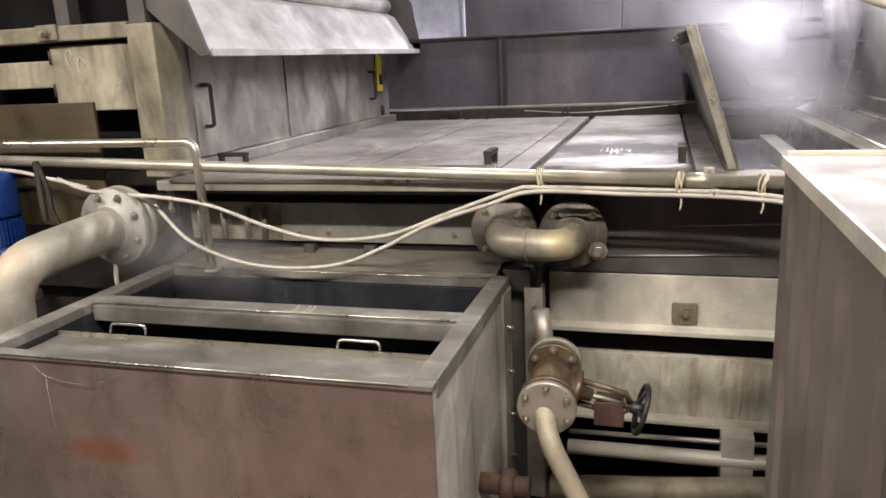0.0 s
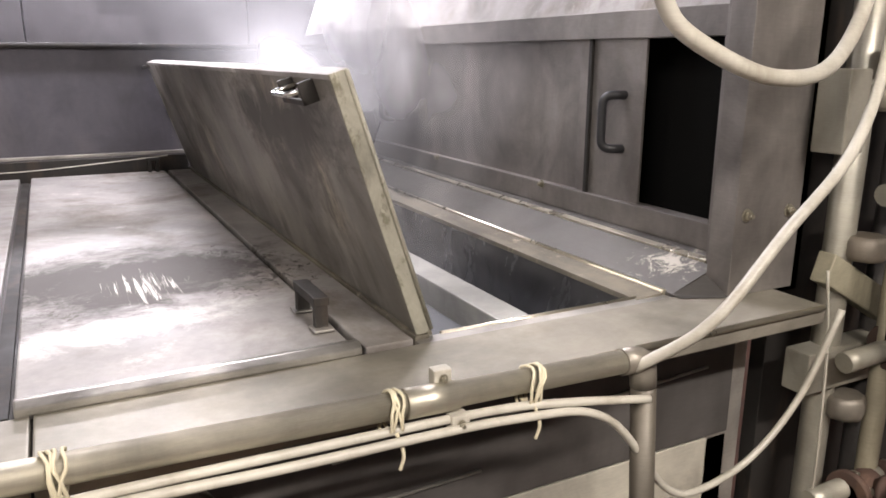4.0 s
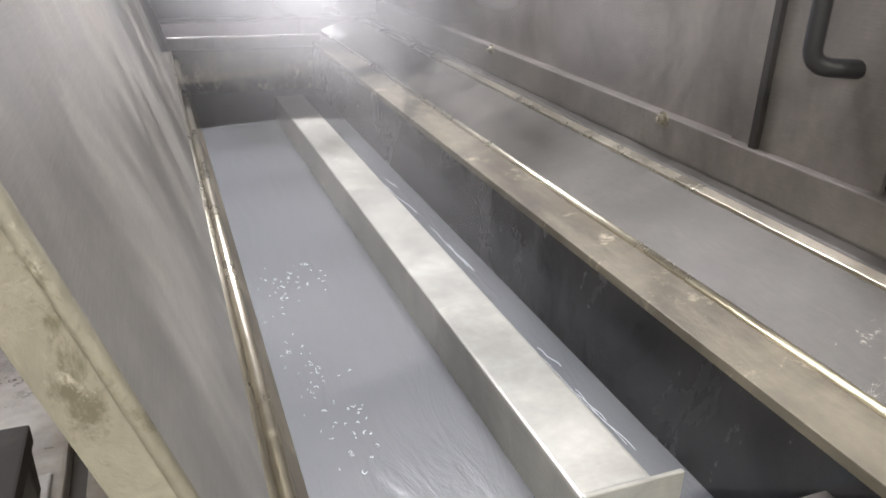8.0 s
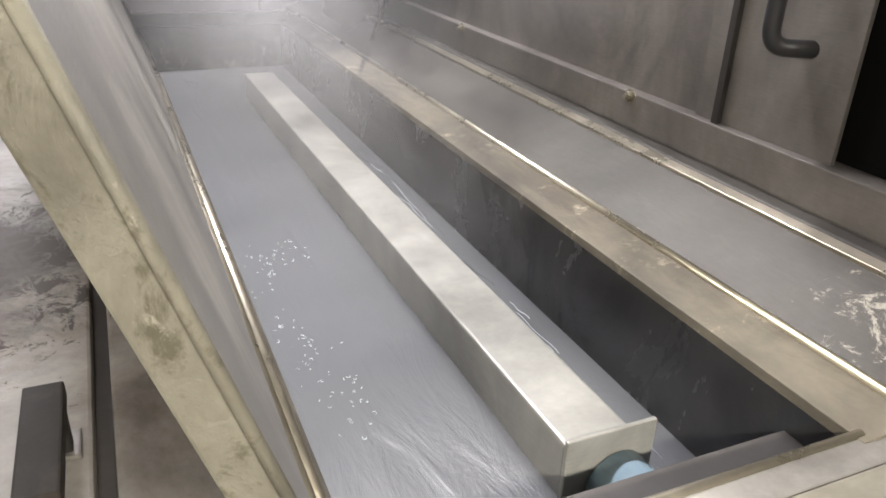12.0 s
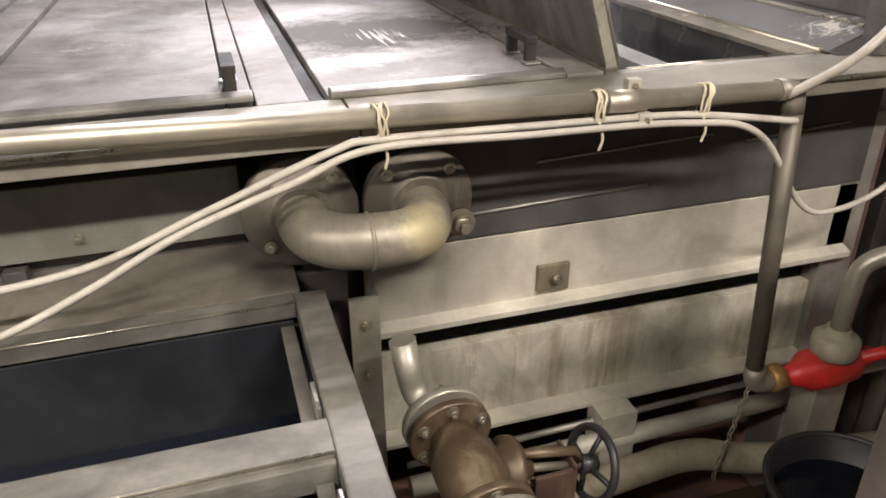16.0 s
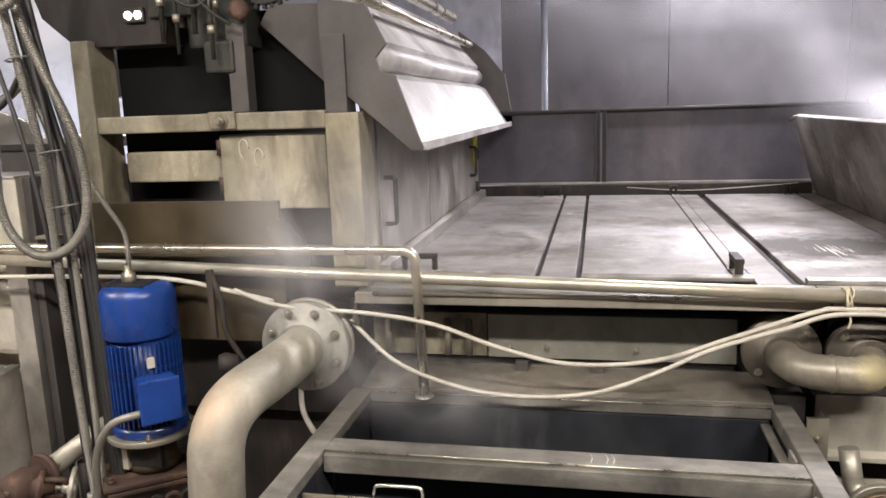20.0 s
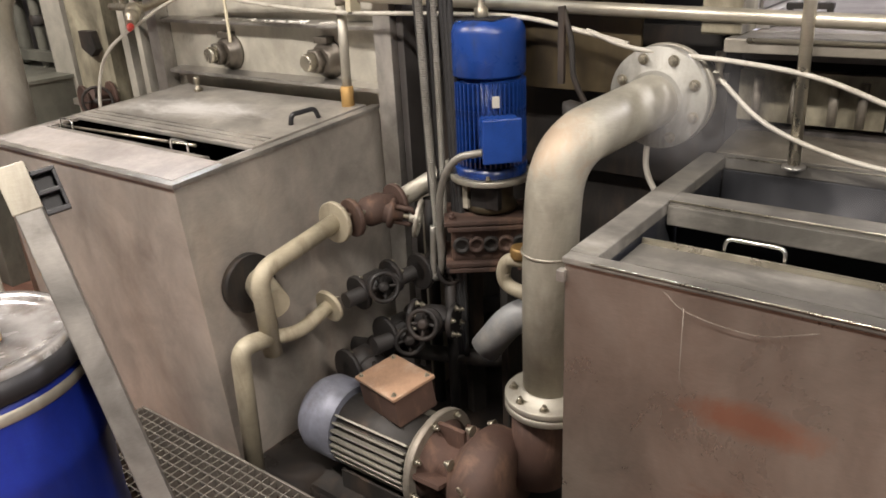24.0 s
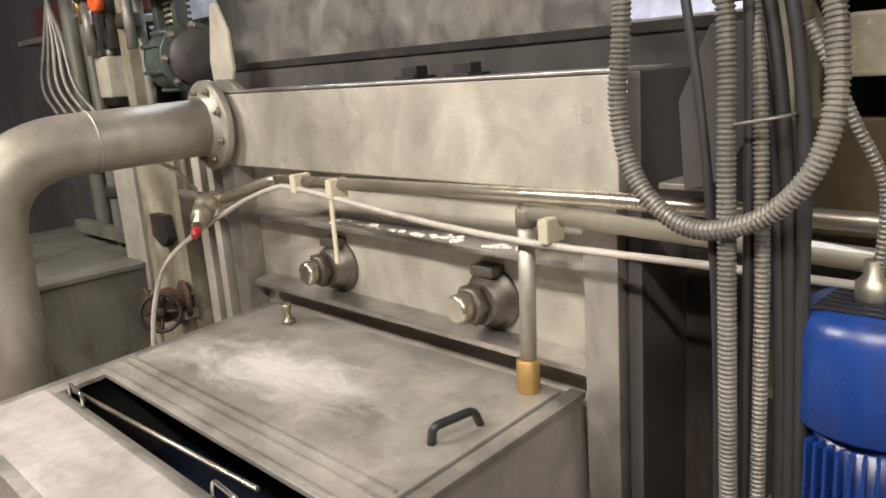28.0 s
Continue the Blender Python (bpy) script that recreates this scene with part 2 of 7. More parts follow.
def lathe(profile, m=Matrix(), steps=28, bm=None, cap=True):
    """Turn a profile of (radius, height) about z, moved by m. Smooth sides, sharp rims."""
    bm = bm or bmesh.new()
    rings = []
    for r, h in profile:
        if r < 1e-6:
            rings.append([bm.verts.new(m @ Vector((0, 0, h)))])
        else:
            rings.append([bm.verts.new(m @ Vector((r * math.cos(a), r * math.sin(a), h))) for a in (2 * math.pi * k / steps for k in range(steps))])
    for a, b in zip(rings, rings[1:]):
        for k in range(steps):
            j = (k + 1) % steps
            if len(a) == 1 and len(b) == 1:
                continue
            if len(a) == 1:
                f = bm.faces.new((a[0], b[j], b[k])[::-1])
            elif len(b) == 1:
                f = bm.faces.new((a[k], a[j], b[0]))
            else:
                f = bm.faces.new((a[k], a[j], b[j], b[k]))
            f.smooth = True
    if cap:
        for ring, flip in ((rings[0], True), (rings[-1], False)):
            if len(ring) > 2:
                bm.faces.new(ring[::-1] if flip else ring)
    return bm


def rounded(points, radius, steps=8):
    """A polyline with its corners rounded."""
    pts = [Vector(p) for p in points]
    out = [pts[0]]
    for a, b, c in zip(pts, pts[1:], pts[2:]):
        u, v = (a - b), (c - b)
        r = min(radius, u.length * 0.49, v.length * 0.49)
        p, q = b + u.normalized() * r, b + v.normalized() * r
        for k in range(steps + 1):
            t = k / steps
            out.append((1 - t) ** 2 * p + 2 * t * (1 - t) * b + t * t * q)
    out.append(pts[-1])
    return out


def smooth_path(points, steps=10):
    """A Catmull-Rom curve through points."""
    p = [Vector(q) for q in points]
    p = [2 * p[0] - p[1], *p, 2 * p[-1] - p[-2]]
    out = []
    for a, b, c, d in zip(p, p[1:], p[2:], p[3:]):
        for k in range(steps):
            t = k / steps
            out.append(0.5 * (2 * b + (c - a) * t + (2 * a - 5 * b + 4 * c - d) * t * t + (3 * b - a - 3 * c + d) * t**3))
    out.append(p[-2])
    return out


def sweep(path, r, steps=14, bm=None, cap=True, ribs=0.0):
    """A round tube along a path; with ribs every second ring is thinner (corrugated)."""
    bm = bm or bmesh.new()
    path = [Vector(p) for p in path]
    rings, up = [], None
    for n, p in enumerate(path):
        t = (path[min(n + 1, len(path) - 1)] - path[max(n - 1, 0)]).normalized()
        if up is None:
            up = t.orthogonal().normalized()
        up = (up - t * up.dot(t)).normalized()
        side = t.cross(up)
        rr = r * (1 - ribs) if ribs and n % 4 > 1 else r
        rings.append([bm.verts.new(p + rr * (math.cos(a) * up + math.sin(a) * side)) for a in (2 * math.pi * k / steps for k in range(steps))])
    for a, b in zip(rings, rings[1:]):
        for k in range(steps):
            f = bm.faces.new((a[k], a[(k + 1) % steps], b[(k + 1) % steps], b[k]))
            f.smooth = not ribs
    if cap:
        bm.faces.new(rings[0][::-1])
        bm.faces.new(rings[-1])
    return bm


def resample(path, step):
    path = [Vector(p) for p in path]
    out, carry = [path[0]], 0.0
    for a, b in zip(path, path[1:]):
        d = (b - a).length
        s = step - carry
        while s <= d:
            out.append(a.lerp(b, s / d))
            s += step
        carry = (carry + d) % step
    return out


def prism(outline, axis, a, b, bevel=0.0):
    """Extrude a 2D outline along an axis from a to b. For x: (y, z); for y: (x, z); for z: (x, y)."""
    bm = bmesh.new()
    def at(p, d):
        return {"x": (d, p[0], p[1]), "y": (p[0], d, p[1]), "z": (p[0], p[1], d)}[axis]
    lo, hi = [bm.verts.new(at(p, a)) for p in outline], [bm.verts.new(at(p, b)) for p in outline]
    n = len(outline)
    for k in range(n):
        bm.faces.new((lo[k], lo[(k + 1) % n], hi[(k + 1) % n], hi[k]))
    bm.faces.new(lo[::-1])
    bm.faces.new(hi)
    bmesh.ops.recalc_face_normals(bm, faces=bm.faces)
    if bevel:
        bmesh.ops.bevel(bm, geom=list(bm.edges), offset=bevel, segments=2, affect="EDGES", profile=0.6)
    return bm


def towards(a, b):
    """A pose at a whose z axis points to b."""
    a, b = Vector(a), Vector(b)
    return Matrix.Translation(a) @ (b - a).to_track_quat("Z", "Y").to_matrix().to_4x4()


def plate_with_hole(x0, x1, y0, y1, z0, z1, hx0, hx1, hy0, hy1):
    """A horizontal plate with a rectangular opening."""
    return boxes((x0, x1, y0, hy0, z0, z1), (x0, x1, hy1, y1, z0, z1), (x0, hx0, hy0, hy1, z0, z1), (hx1, x1, hy0, hy1, z0, z1), bevel=0.0)

# ---- more materials ----
WHITEBOX = surface("pale cast plastic", (0.55, 0.52, 0.42), (0.48, 0.45, 0.36), (0.35, 0.31, 0.24), 0.0, (0.4, 0.6), stain_scale=8)
HANDLE = plain("black plastic grip", (0.02, 0.02, 0.022), 0.45)
CHROME = plain("polished steel wire", (0.62, 0.61, 0.58), 0.22, 1.0)
BOLTMAT = surface("worn bolt steel", (0.5, 0.47, 0.38), (0.35, 0.32, 0.25), (0.2, 0.13, 0.08), 0.8, (0.3, 0.55), stain_scale=30)
GREEN = surface("green machine enamel", (0.085, 0.115, 0.095), (0.065, 0.09, 0.075), (0.04, 0.045, 0.04), 0.0, (0.35, 0.6), stain_scale=9)
REDP = surface("red enamel", (0.55, 0.025, 0.018), (0.42, 0.02, 0.015), (0.2, 0.03, 0.02), 0.0, (0.3, 0.5), stain_scale=14)
ORANGE = plain("orange plastic knob", (0.75, 0.12, 0.02), 0.4)
YELLOWPIPE = surface("limed yellowish pipe", (0.45, 0.4, 0.29), (0.36, 0.325, 0.24), (0.2, 0.165, 0.11), 0.2, (0.45, 0.7), stain_scale=9)
CONDUIT = surface("grey ribbed conduit", (0.3, 0.29, 0.26), (0.24, 0.23, 0.2), (0.16, 0.15, 0.12), 0.5, (0.35, 0.6), stain_scale=12)
CABLE = plain("dark rubber cable", (0.03, 0.03, 0.03), 0.5)
BRASS = surface("tarnished brass", (0.42, 0.27, 0.1), (0.33, 0.2, 0.07), (0.2, 0.12, 0.05), 0.6, (0.35, 0.6), stain_scale=20)
TWINE = plain("pale twine", (0.55, 0.5, 0.36), 0.8)
DULLFIT = surface("dull brown pipe steel", (0.3, 0.275, 0.23), (0.23, 0.205, 0.17), (0.15, 0.12, 0.09), 0.5, (0.35, 0.6), stain_scale=8)
WATER, _t, _b = material("murky bath water")
_b.inputs["Base Color"].default_value = (0.145, 0.151, 0.16, 1)
_b.inputs["Roughness"].default_value = 0.24
_n = noise_node(_t, _t.nodes.new("ShaderNodeTexCoord").outputs["Object"], 9, 6, 0.6, (2.2, 0.5, 1), 1.2)
_bp = _t.nodes.new("ShaderNodeBump")
_bp.inputs["Strength"].default_value = 0.2
_bp.inputs["Distance"].default_value = 0.02
link(_t, _n, 0, _bp, "Height")
link(_t, _bp, 0, _b, "Normal")
INK, _t, _b = material("dark dye liquor")
_b.inputs["Base Color"].default_value = (0.006, 0.008, 0.014, 1)
_b.inputs["Roughness"].default_value = 0.15
_n = noise_node(_t, _t.nodes.new("ShaderNodeTexCoord").outputs["Object"], 14, 5, 0.6)
_bp = _t.nodes.new("ShaderNodeBump")
_bp.inputs["Strength"].default_value = 0.15
_bp.inputs["Distance"].default_value = 0.01
link(_t, _n, 0, _bp, "Height")
link(_t, _bp, 0, _b, "Normal")


# ---- small builders ----
_meshes = {}


def shared(name, key, make, mat, parent, m, label=""):
    """A part whose mesh is shared by all alike pieces."""
    if key not in _meshes:
        bm = make()
        mesh = bpy.data.meshes.new(name)
        bm.to_mesh(mesh)
        bm.free()
        mesh.materials.append(mat)
        _meshes[key] = mesh
    ob = new(name, _meshes[key])
    ob.matrix_world = m
    if parent is not None:
        ob.parent = parent
    if label:
        tagged(ob, label)
    return ob


def bolt_mesh(r=0.011, h=0.012):
    bm = lathe([(r * 1.5, 0), (r * 1.5, h * 0.2)], steps=10)
    lathe([(r, h * 0.2), (r, h), (r * 0.85, h * 1.1)], bm=bm, steps=6)
    return lathe([(r * 0.55, h * 1.1), (r * 0.55, h * 1.7)], bm=bm, steps=8)


def bolt(parent, m, r=0.011, mat=None):
    return shared("bolt", ("bolt", r, (mat or BOLTMAT).name), lambda: bolt_mesh(r, r * 1.1), mat or BOLTMAT, parent, m)


def flange(parent, m, r, t, n, mat, hub=0.0, bolts=True):
    """A pipe flange with its bolts, its axis along z of m, from 0 to t."""
    prof = [(r - 0.003, 0), (r, 0.003), (r, t - 0.003), (r - 0.003, t)]
    if hub:
        prof += [(hub * 1.12, t), (hub * 1.02, t + 0.02)]
    ob = part("flange", lathe(prof, m, 36), mat, parent)
    if bolts:
        ring = r * 0.8
        for k in range(n):
            a = 2 * math.pi * (k + 0.5) / n
            bolt(ob, m @ pose(ring * math.cos(a), ring * math.sin(a), t), max(0.008, r * 0.075))
    return ob


def handwheel(parent, m, R, mat, tube=0.008, spokes=4):
    bm = bmesh.new()
    pts = [Vector((R * math.cos(a), R * math.sin(a), 0)) for a in (2 * math.pi * k / 28 for k in range(29))]
    sweep([m @ p for p in pts], tube, 8, bm, cap=False)
    for k in range(spokes):
        a = 2 * math.pi * k / spokes
        sweep([m @ Vector((0.012 * math.cos(a), 0.012 * math.sin(a), -0.012)), m @ Vector((R * math.cos(a), R * math.sin(a), 0))], tube * 0.7, 6, bm)
    lathe([(0.018, -0.03), (0.018, 0.006), (0.009, 0.012)], m, 14, bm)
    return part("handwheel", bm, mat, parent)


def grip(parent, a, b, rise, r, mat, name="handle", feet=0.0):
    """A bent wire handle between two feet."""
    a, b, up = Vector(a), Vector(b), Vector(rise)
    bm = sweep(rounded([a, a + up, b + up, b], min(0.02, up.length * 0.6)), r, 10)
    if feet:
        for p in (a, b):
            lathe([(feet, 0), (feet, 0.004), (feet * 0.7, 0.006)], towards(p, p + up), 12, bm)
    return part(name, bm, mat, parent)


def screw_row(parent, points, direction, r=0.006):
    for p in points:
        bolt(parent, towards(p, Vector(p) + Vector(direction)), r)


def gate_valve(name, label, centre, axis, stem, bore, mat, wheel_mat, length=0.16, wheel=0.07, stem_len=0.1):
    """A flanged gate valve: body, bonnet, two flanges, stem and handwheel."""
    c, ax, st = Vector(centre), Vector(axis).normalized(), Vector(stem).normalized()
    v = thing(name, label, "valve", "pipe valves")
    h = length / 2
    part("body", lathe([(bore, -h), (bore * 1.05, -h * 0.6), (bore * 1.5, -h * 0.3), (bore * 1.55, h * 0.3), (bore * 1.05, h * 0.6), (bore, h)], towards(c, c + ax), 24), mat, v)
    flange(v, towards(c - ax * h, c - ax * (h - 0.02)), bore * 1.95, 0.018, 6, mat)
    flange(v, towards(c + ax * (h - 0.018), c + ax * h), bore * 1.95, 0.018, 6, mat)
    part("bonnet", lathe([(bore * 1.1, 0), (bore * 1.1, bore * 1.6), (bore * 1.5, bore * 1.6), (bore * 1.5, bore * 2.0), (bore * 0.6, bore * 2.1), (bore * 0.45, bore * 3.0)], towards(c, c + st), 20), mat, v)
    yoke = bmesh.new()
    side = ax.cross(st).normalized()
    for s in (-1, 1):
        base = c + st * (bore * 2.0) + side * s * bore * 0.9
        sweep([base, base + st * stem_len * 0.7, base + st * stem_len * 0.8 - side * s * bore * 0.6], 0.009, 8, yoke)
    part("yoke", yoke, mat, v)
    part("stem", lathe([(0.008, 0), (0.008, bore * 2.2 + stem_len)], towards(c, c + st), 10), BOLTMAT, v)
    handwheel(v, towards(c + st * (bore * 2.0 + stem_len), c + st * 2), wheel, wheel_mat)
    return v


def pipe_thing(name, label, points, r, mat, bend, category="pipe", group="", steps=18):
    ob = thing(name, label, category, group)
    part("tube", sweep(rounded(points, bend), r, steps), mat, ob)
    return ob


def weld(parent, p, q, r, mat):
    """A weld bead ring round a pipe."""
    m = towards(p, q)
    part("weld_bead", lathe([(r, -0.004), (r + 0.003, -0.002), (r + 0.003, 0.002), (r, 0.004)], m, 24, cap=False), mat, parent)


# ---- the hall ----
DZ = 1.415
floor = part("floor", boxes((-9, 6, -4, 9, -0.1, 0.0), bevel=0), FLOOR)
tagged(floor, "dirty worn red-painted factory floor", "floor", kind="structure")
ceiling = part("ceiling", boxes((-9, 6, -4, 9, 4.2, 4.3), bevel=0), SHADOWSTEEL)
tagged(ceiling, "dim grey factory ceiling high overhead", "ceiling", kind="structure")
# Box added to stand for the hazy brownish ceiling at the back.
cbm = part("ceiling_band", prism([(6.6, 3.45), (7.2, 3.45), (7.2, 4.2), (6.6, 4.2)], "x", -9, -2.2, 0.01), surface("brown-grey ceiling tone", (0.2, 0.165, 0.145), (0.15, 0.125, 0.11), (0.09, 0.075, 0.065), 0.0, (0.5, 0.8), stain_scale=2))
tagged(cbm, "brown-grey box added for the hazy ceiling band", "beam", kind="structure")
HALLWALL = surface("hazy grey hall wall", (0.34, 0.345, 0.37), (0.27, 0.27, 0.285), (0.16, 0.15, 0.15), 0.0, (0.5, 0.8), stain_scale=1.2)
for nm, b in (("wall_north", (-9, 6, 8.0, 8.2, 0, 4.2)), ("wall_south", (-9, 6, -4.2, -4, 0, 4.2)), ("wall_west", (-9.2, -9, -4, 8, 0, 4.2)), ("wall_east", (6, 6.2, -4, 8, 0, 4.2))):
    w = part(nm, boxes(b, bevel=0), HALLWALL)
    tagged(w, "hazy grey painted factory wall", "wall", kind="structure")


def batten(x, y, z, turn, length=1.5):
    """The body of a fluorescent batten: tray, two tubes and end caps."""
    b = thing("tube_lamp", "white twin fluorescent tube batten of the seen and added hall lights", "lamp", "hall lamps")
    m = pose(x, y, z, 0, 0, turn)
    part("tray", prism([(-0.09, 0.0), (0.09, 0.0), (0.05, 0.06), (-0.05, 0.06)], "x", -length / 2, length / 2, 0.003), plain("lamp white", (0.75, 0.75, 0.75), 0.4), b)
    tubes = plain("lit tube", (0.93, 0.96, 1.0), 0.4, 0, 14.0)
    for s in (-0.045, 0.045):
        part("tube", sweep([(-length / 2 + 0.03, s, -0.02), (length / 2 - 0.03, s, -0.02)], 0.013, 12), tubes, b)
    for s in (-0.4, 0.4):
        part("hanger", sweep([(s * length, 0, 0.06), (s * length, 0, 4.2 - z)], 0.006, 8), BOLTMAT, b)
    b.matrix_world = m
    return b


# A splashed wet patch on the cover beside the bath, lamp glare painted in.
WETDECK = surface("splashed wet deck with painted glare", (0.4, 0.38, 0.36), (0.32, 0.3, 0.285), (0.18, 0.155, 0.13), 0.25, (0.46, 0.74), streak=(1, 1, 1), stain_scale=2.8, stain_range=(0.47, 0.64), stain2=(0.56, 0.53, 0.5), stain2_range=(0.6, 0.72), stain2_scale=5)
local_patch(WETDECK, (0.2, 3.22, 1.415), 0.1, (0.5, 0.36, 1.0), (0.075, 0.066, 0.058), 0.7, 6, 1.9, 0.2, 0.55, (1, 1, 1), 0.0)
local_patch(WETDECK, (0.44, 3.2, 1.415), 0.15, (0.2, 0.36, 1.0), (0.04, 0.03, 0.022), 0.6, 40, 6.0, 0.3, 0.42, (1, 0.7, 1), 2.5)
local_patch(WETDECK, (0.05, 3.02, 1.415), 0.0, (0.26, 0.22, 1.0), (0.08, 0.068, 0.055), 0.6, 26, 6.0, 0.4, 0.6, (1, 1.2, 1), 2.7)
# Pale streaks and band imitate lamp reflections in the wet.
local_patch(WETDECK, (0.22, 3.14, 1.415), 0.05, (0.16, 0.2, 1.0), (0.66, 0.62, 0.55), 0.5, 100, 5.0, 0.25, 0.5, (1, 0.04, 1), 2.15)
local_patch(WETDECK, (0.16, 2.9, 1.415), 0.2, (0.34, 0.1, 1.0), (0.5, 0.475, 0.44), 0.45, 8, 2.4, 0.2, 0.7, (1, 1, 1), 0.2)

SILL = surface("dull brownish sill steel", (0.36, 0.335, 0.28), (0.29, 0.268, 0.22), (0.2, 0.18, 0.14), 0.45, (0.4, 0.62), streak=(0.5, 1, 1), stain_scale=4)

# ---- washing range: deck, covers, front ----
rng = thing("washing_range", "long stainless steel washing range with flat wet covered deck", "machine")
# Recessed sheets take the dark steel in place of shade under the deck.
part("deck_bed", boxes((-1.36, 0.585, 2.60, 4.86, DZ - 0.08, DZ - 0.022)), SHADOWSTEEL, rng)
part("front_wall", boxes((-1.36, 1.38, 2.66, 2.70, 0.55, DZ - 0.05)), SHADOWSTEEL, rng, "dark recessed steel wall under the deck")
for x0, x1, y0, y1, dz in ((-1.33, -0.826, 2.60, 4.85, 0.0), (-0.808, -0.69, 2.60, 4.83, 0.001), (-0.672, -0.205, 2.655, 4.84, 0.002), (-0.2, -0.152, 2.655, 4.84, 0.004),
                           (-0.148, -0.05, 2.60, 4.84, 0.0), (-0.012, 0.48, 2.625, 4.84, 0.001), (0.495, 0.583, 2.62, 4.85, 0.0)):
    part("cover_plate", boxes((x0, x1, y0, y1, DZ - 0.02, DZ + dz), bevel=0.0035), WETDECK if x0 > -0.1 else DECK, rng)
for x in (-0.817, -0.681, -0.032):
    part("drain_slot", boxes((x - 0.012, x + 0.012, 2.63, 4.82, DZ - 0.021, DZ - 0.014), bevel=0), DARKIRON, rng)
part("front_sill", prism([(2.42, DZ - 0.0), (2.595, DZ), (2.595, DZ - 0.02), (2.435, DZ - 0.02), (2.435, DZ - 0.036), (2.42, DZ - 0.036)], "x", 0.012, 1.37, 0.003), SILL, rng)
part("front_sill", prism([(2.42, DZ - 0.0), (2.595, DZ), (2.595, DZ - 0.02), (2.435, DZ - 0.02), (2.435, DZ - 0.036), (2.42, DZ - 0.036)], "x", -1.36, 0.008, 0.003), SILL, rng)
part("sill_lip", sweep([(-1.3, 2.417, DZ - 0.002), (1.36, 2.417, DZ - 0.002)], 0.006, 8), SHINY, rng)
# small grips at the far end of the covers
for x in (-0.19, 0.435):
    part("rear_grip", boxes((x - 0.022, x - 0.008, 4.805, 4.825, DZ, DZ + 0.045), (x + 0.008, x + 0.022, 4.805, 4.825, DZ, DZ + 0.045), (x - 0.024, x + 0.024, 4.802, 4.828, DZ + 0.045, DZ + 0.058), bevel=0.003), DARKIRON, rng, "small dark grip")
# rolled front edges of the two wide covers
for x0, x1, y in ((-0.672, -0.152, 2.64), (-0.01, 0.48, 2.612)):
    part("rolled_edge", prism([(y - 0.02, DZ), (y - 0.02, DZ + 0.012), (y - 0.004, DZ + 0.02), (y + 0.014, DZ + 0.016), (y + 0.016, DZ)], "x", x0, x1, 0.003), STEEL, rng)
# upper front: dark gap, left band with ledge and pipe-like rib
# Black strip painted as the shade under the sill.
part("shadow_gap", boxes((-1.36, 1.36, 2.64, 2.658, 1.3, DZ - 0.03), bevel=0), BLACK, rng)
part("band_panel", boxes((-1.36, -0.975, 2.6, 2.655, 1.16, 1.305)), GRIMY, rng, "limed steel band panel")
OLIVEBAND = surface("grey-green band paint", (0.25, 0.25, 0.215), (0.2, 0.2, 0.17), (0.15, 0.14, 0.11), 0.25, (0.4, 0.6), stain_scale=3)
part("band_panel", boxes((-0.97, -0.2, 2.592, 2.655, 1.16, 1.305), bevel=0.003), OLIVEBAND, rng, "grey-green band panel")
for x in (-1.3, -1.2, -1.1, -1.03):
    part("band_stub", sweep([(x, 2.575, 1.17), (x, 2.575, 1.29)], 0.012, 10), DULLFIT, rng)
screw_row(rng, [(x, 2.592, 1.195) for x in (-0.9, -0.78, -0.5, -0.3)], (0, -1, 0), 0.007)
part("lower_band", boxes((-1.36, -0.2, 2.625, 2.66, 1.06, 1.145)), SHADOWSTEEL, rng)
part("ledge", prism([(2.44, 1.1), (2.63, 1.125), (2.63, 1.11), (2.44, 1.085)], "x", -1.36, -0.12, 0.002), DULLFIT, rng)
for x in (-0.86, -0.62):
    part("band_rib", boxes((x - 0.02, x + 0.02, 2.58, 2.63, 1.06, 1.15)), SHADOWSTEEL, rng)
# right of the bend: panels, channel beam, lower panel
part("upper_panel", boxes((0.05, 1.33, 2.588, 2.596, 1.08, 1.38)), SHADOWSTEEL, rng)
for z, x0, x1 in ((1.245, 0.42, 0.86), (1.14, 0.2, 0.7), (1.235, 0.95, 1.25)):
    part("panel_seam", sweep([(x0, 2.586, z - 0.005), (x1, 2.586, z + 0.012)], 0.0035, 6), STEEL, rng)
part("channel_beam", prism([(2.56, 0.875), (2.66, 0.875), (2.66, 0.89), (2.6, 0.895), (2.6, 1.06), (2.66, 1.06), (2.66, 1.075), (2.59, 1.075), (2.59, 0.9), (2.56, 0.89)], "x", 0.03, 1.33, 0.002), LIMED, rng, "limed steel channel beam")
STREAKED = surface("lime-streaked panel", (0.58, 0.555, 0.46), (0.48, 0.455, 0.37), (0.34, 0.3, 0.22), 0.2, (0.4, 0.7), stain_scale=9, stain_range=(0.5, 0.64), stain2=(0.6, 0.58, 0.5), stain2_range=(0.56, 0.66), stain2_scale=12, streak=(1.6, 1, 0.22), grime=0.4, bump=0.25)
part("lower_panel", boxes((0.0, 1.34, 2.615, 2.66, 0.565, 0.782)), STREAKED, rng, "lime-streaked lower panel")
# Another black strip, for the shade below the channel beam.
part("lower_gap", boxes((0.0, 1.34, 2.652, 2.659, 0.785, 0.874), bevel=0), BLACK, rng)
part("lower_flange", boxes((0.0, 1.34, 2.56, 2.62, 0.555, 0.567)), LIMED, rng)
plate = part("fixing_plate", boxes((0.435, 0.515, 2.577, 2.589, 0.915, 0.985), bevel=0.003), GRIMY, rng, "small square fixing plate")
bolt(plate, towards((0.478, 2.577, 0.95), (0.478, 2.0, 0.95)), 0.012)
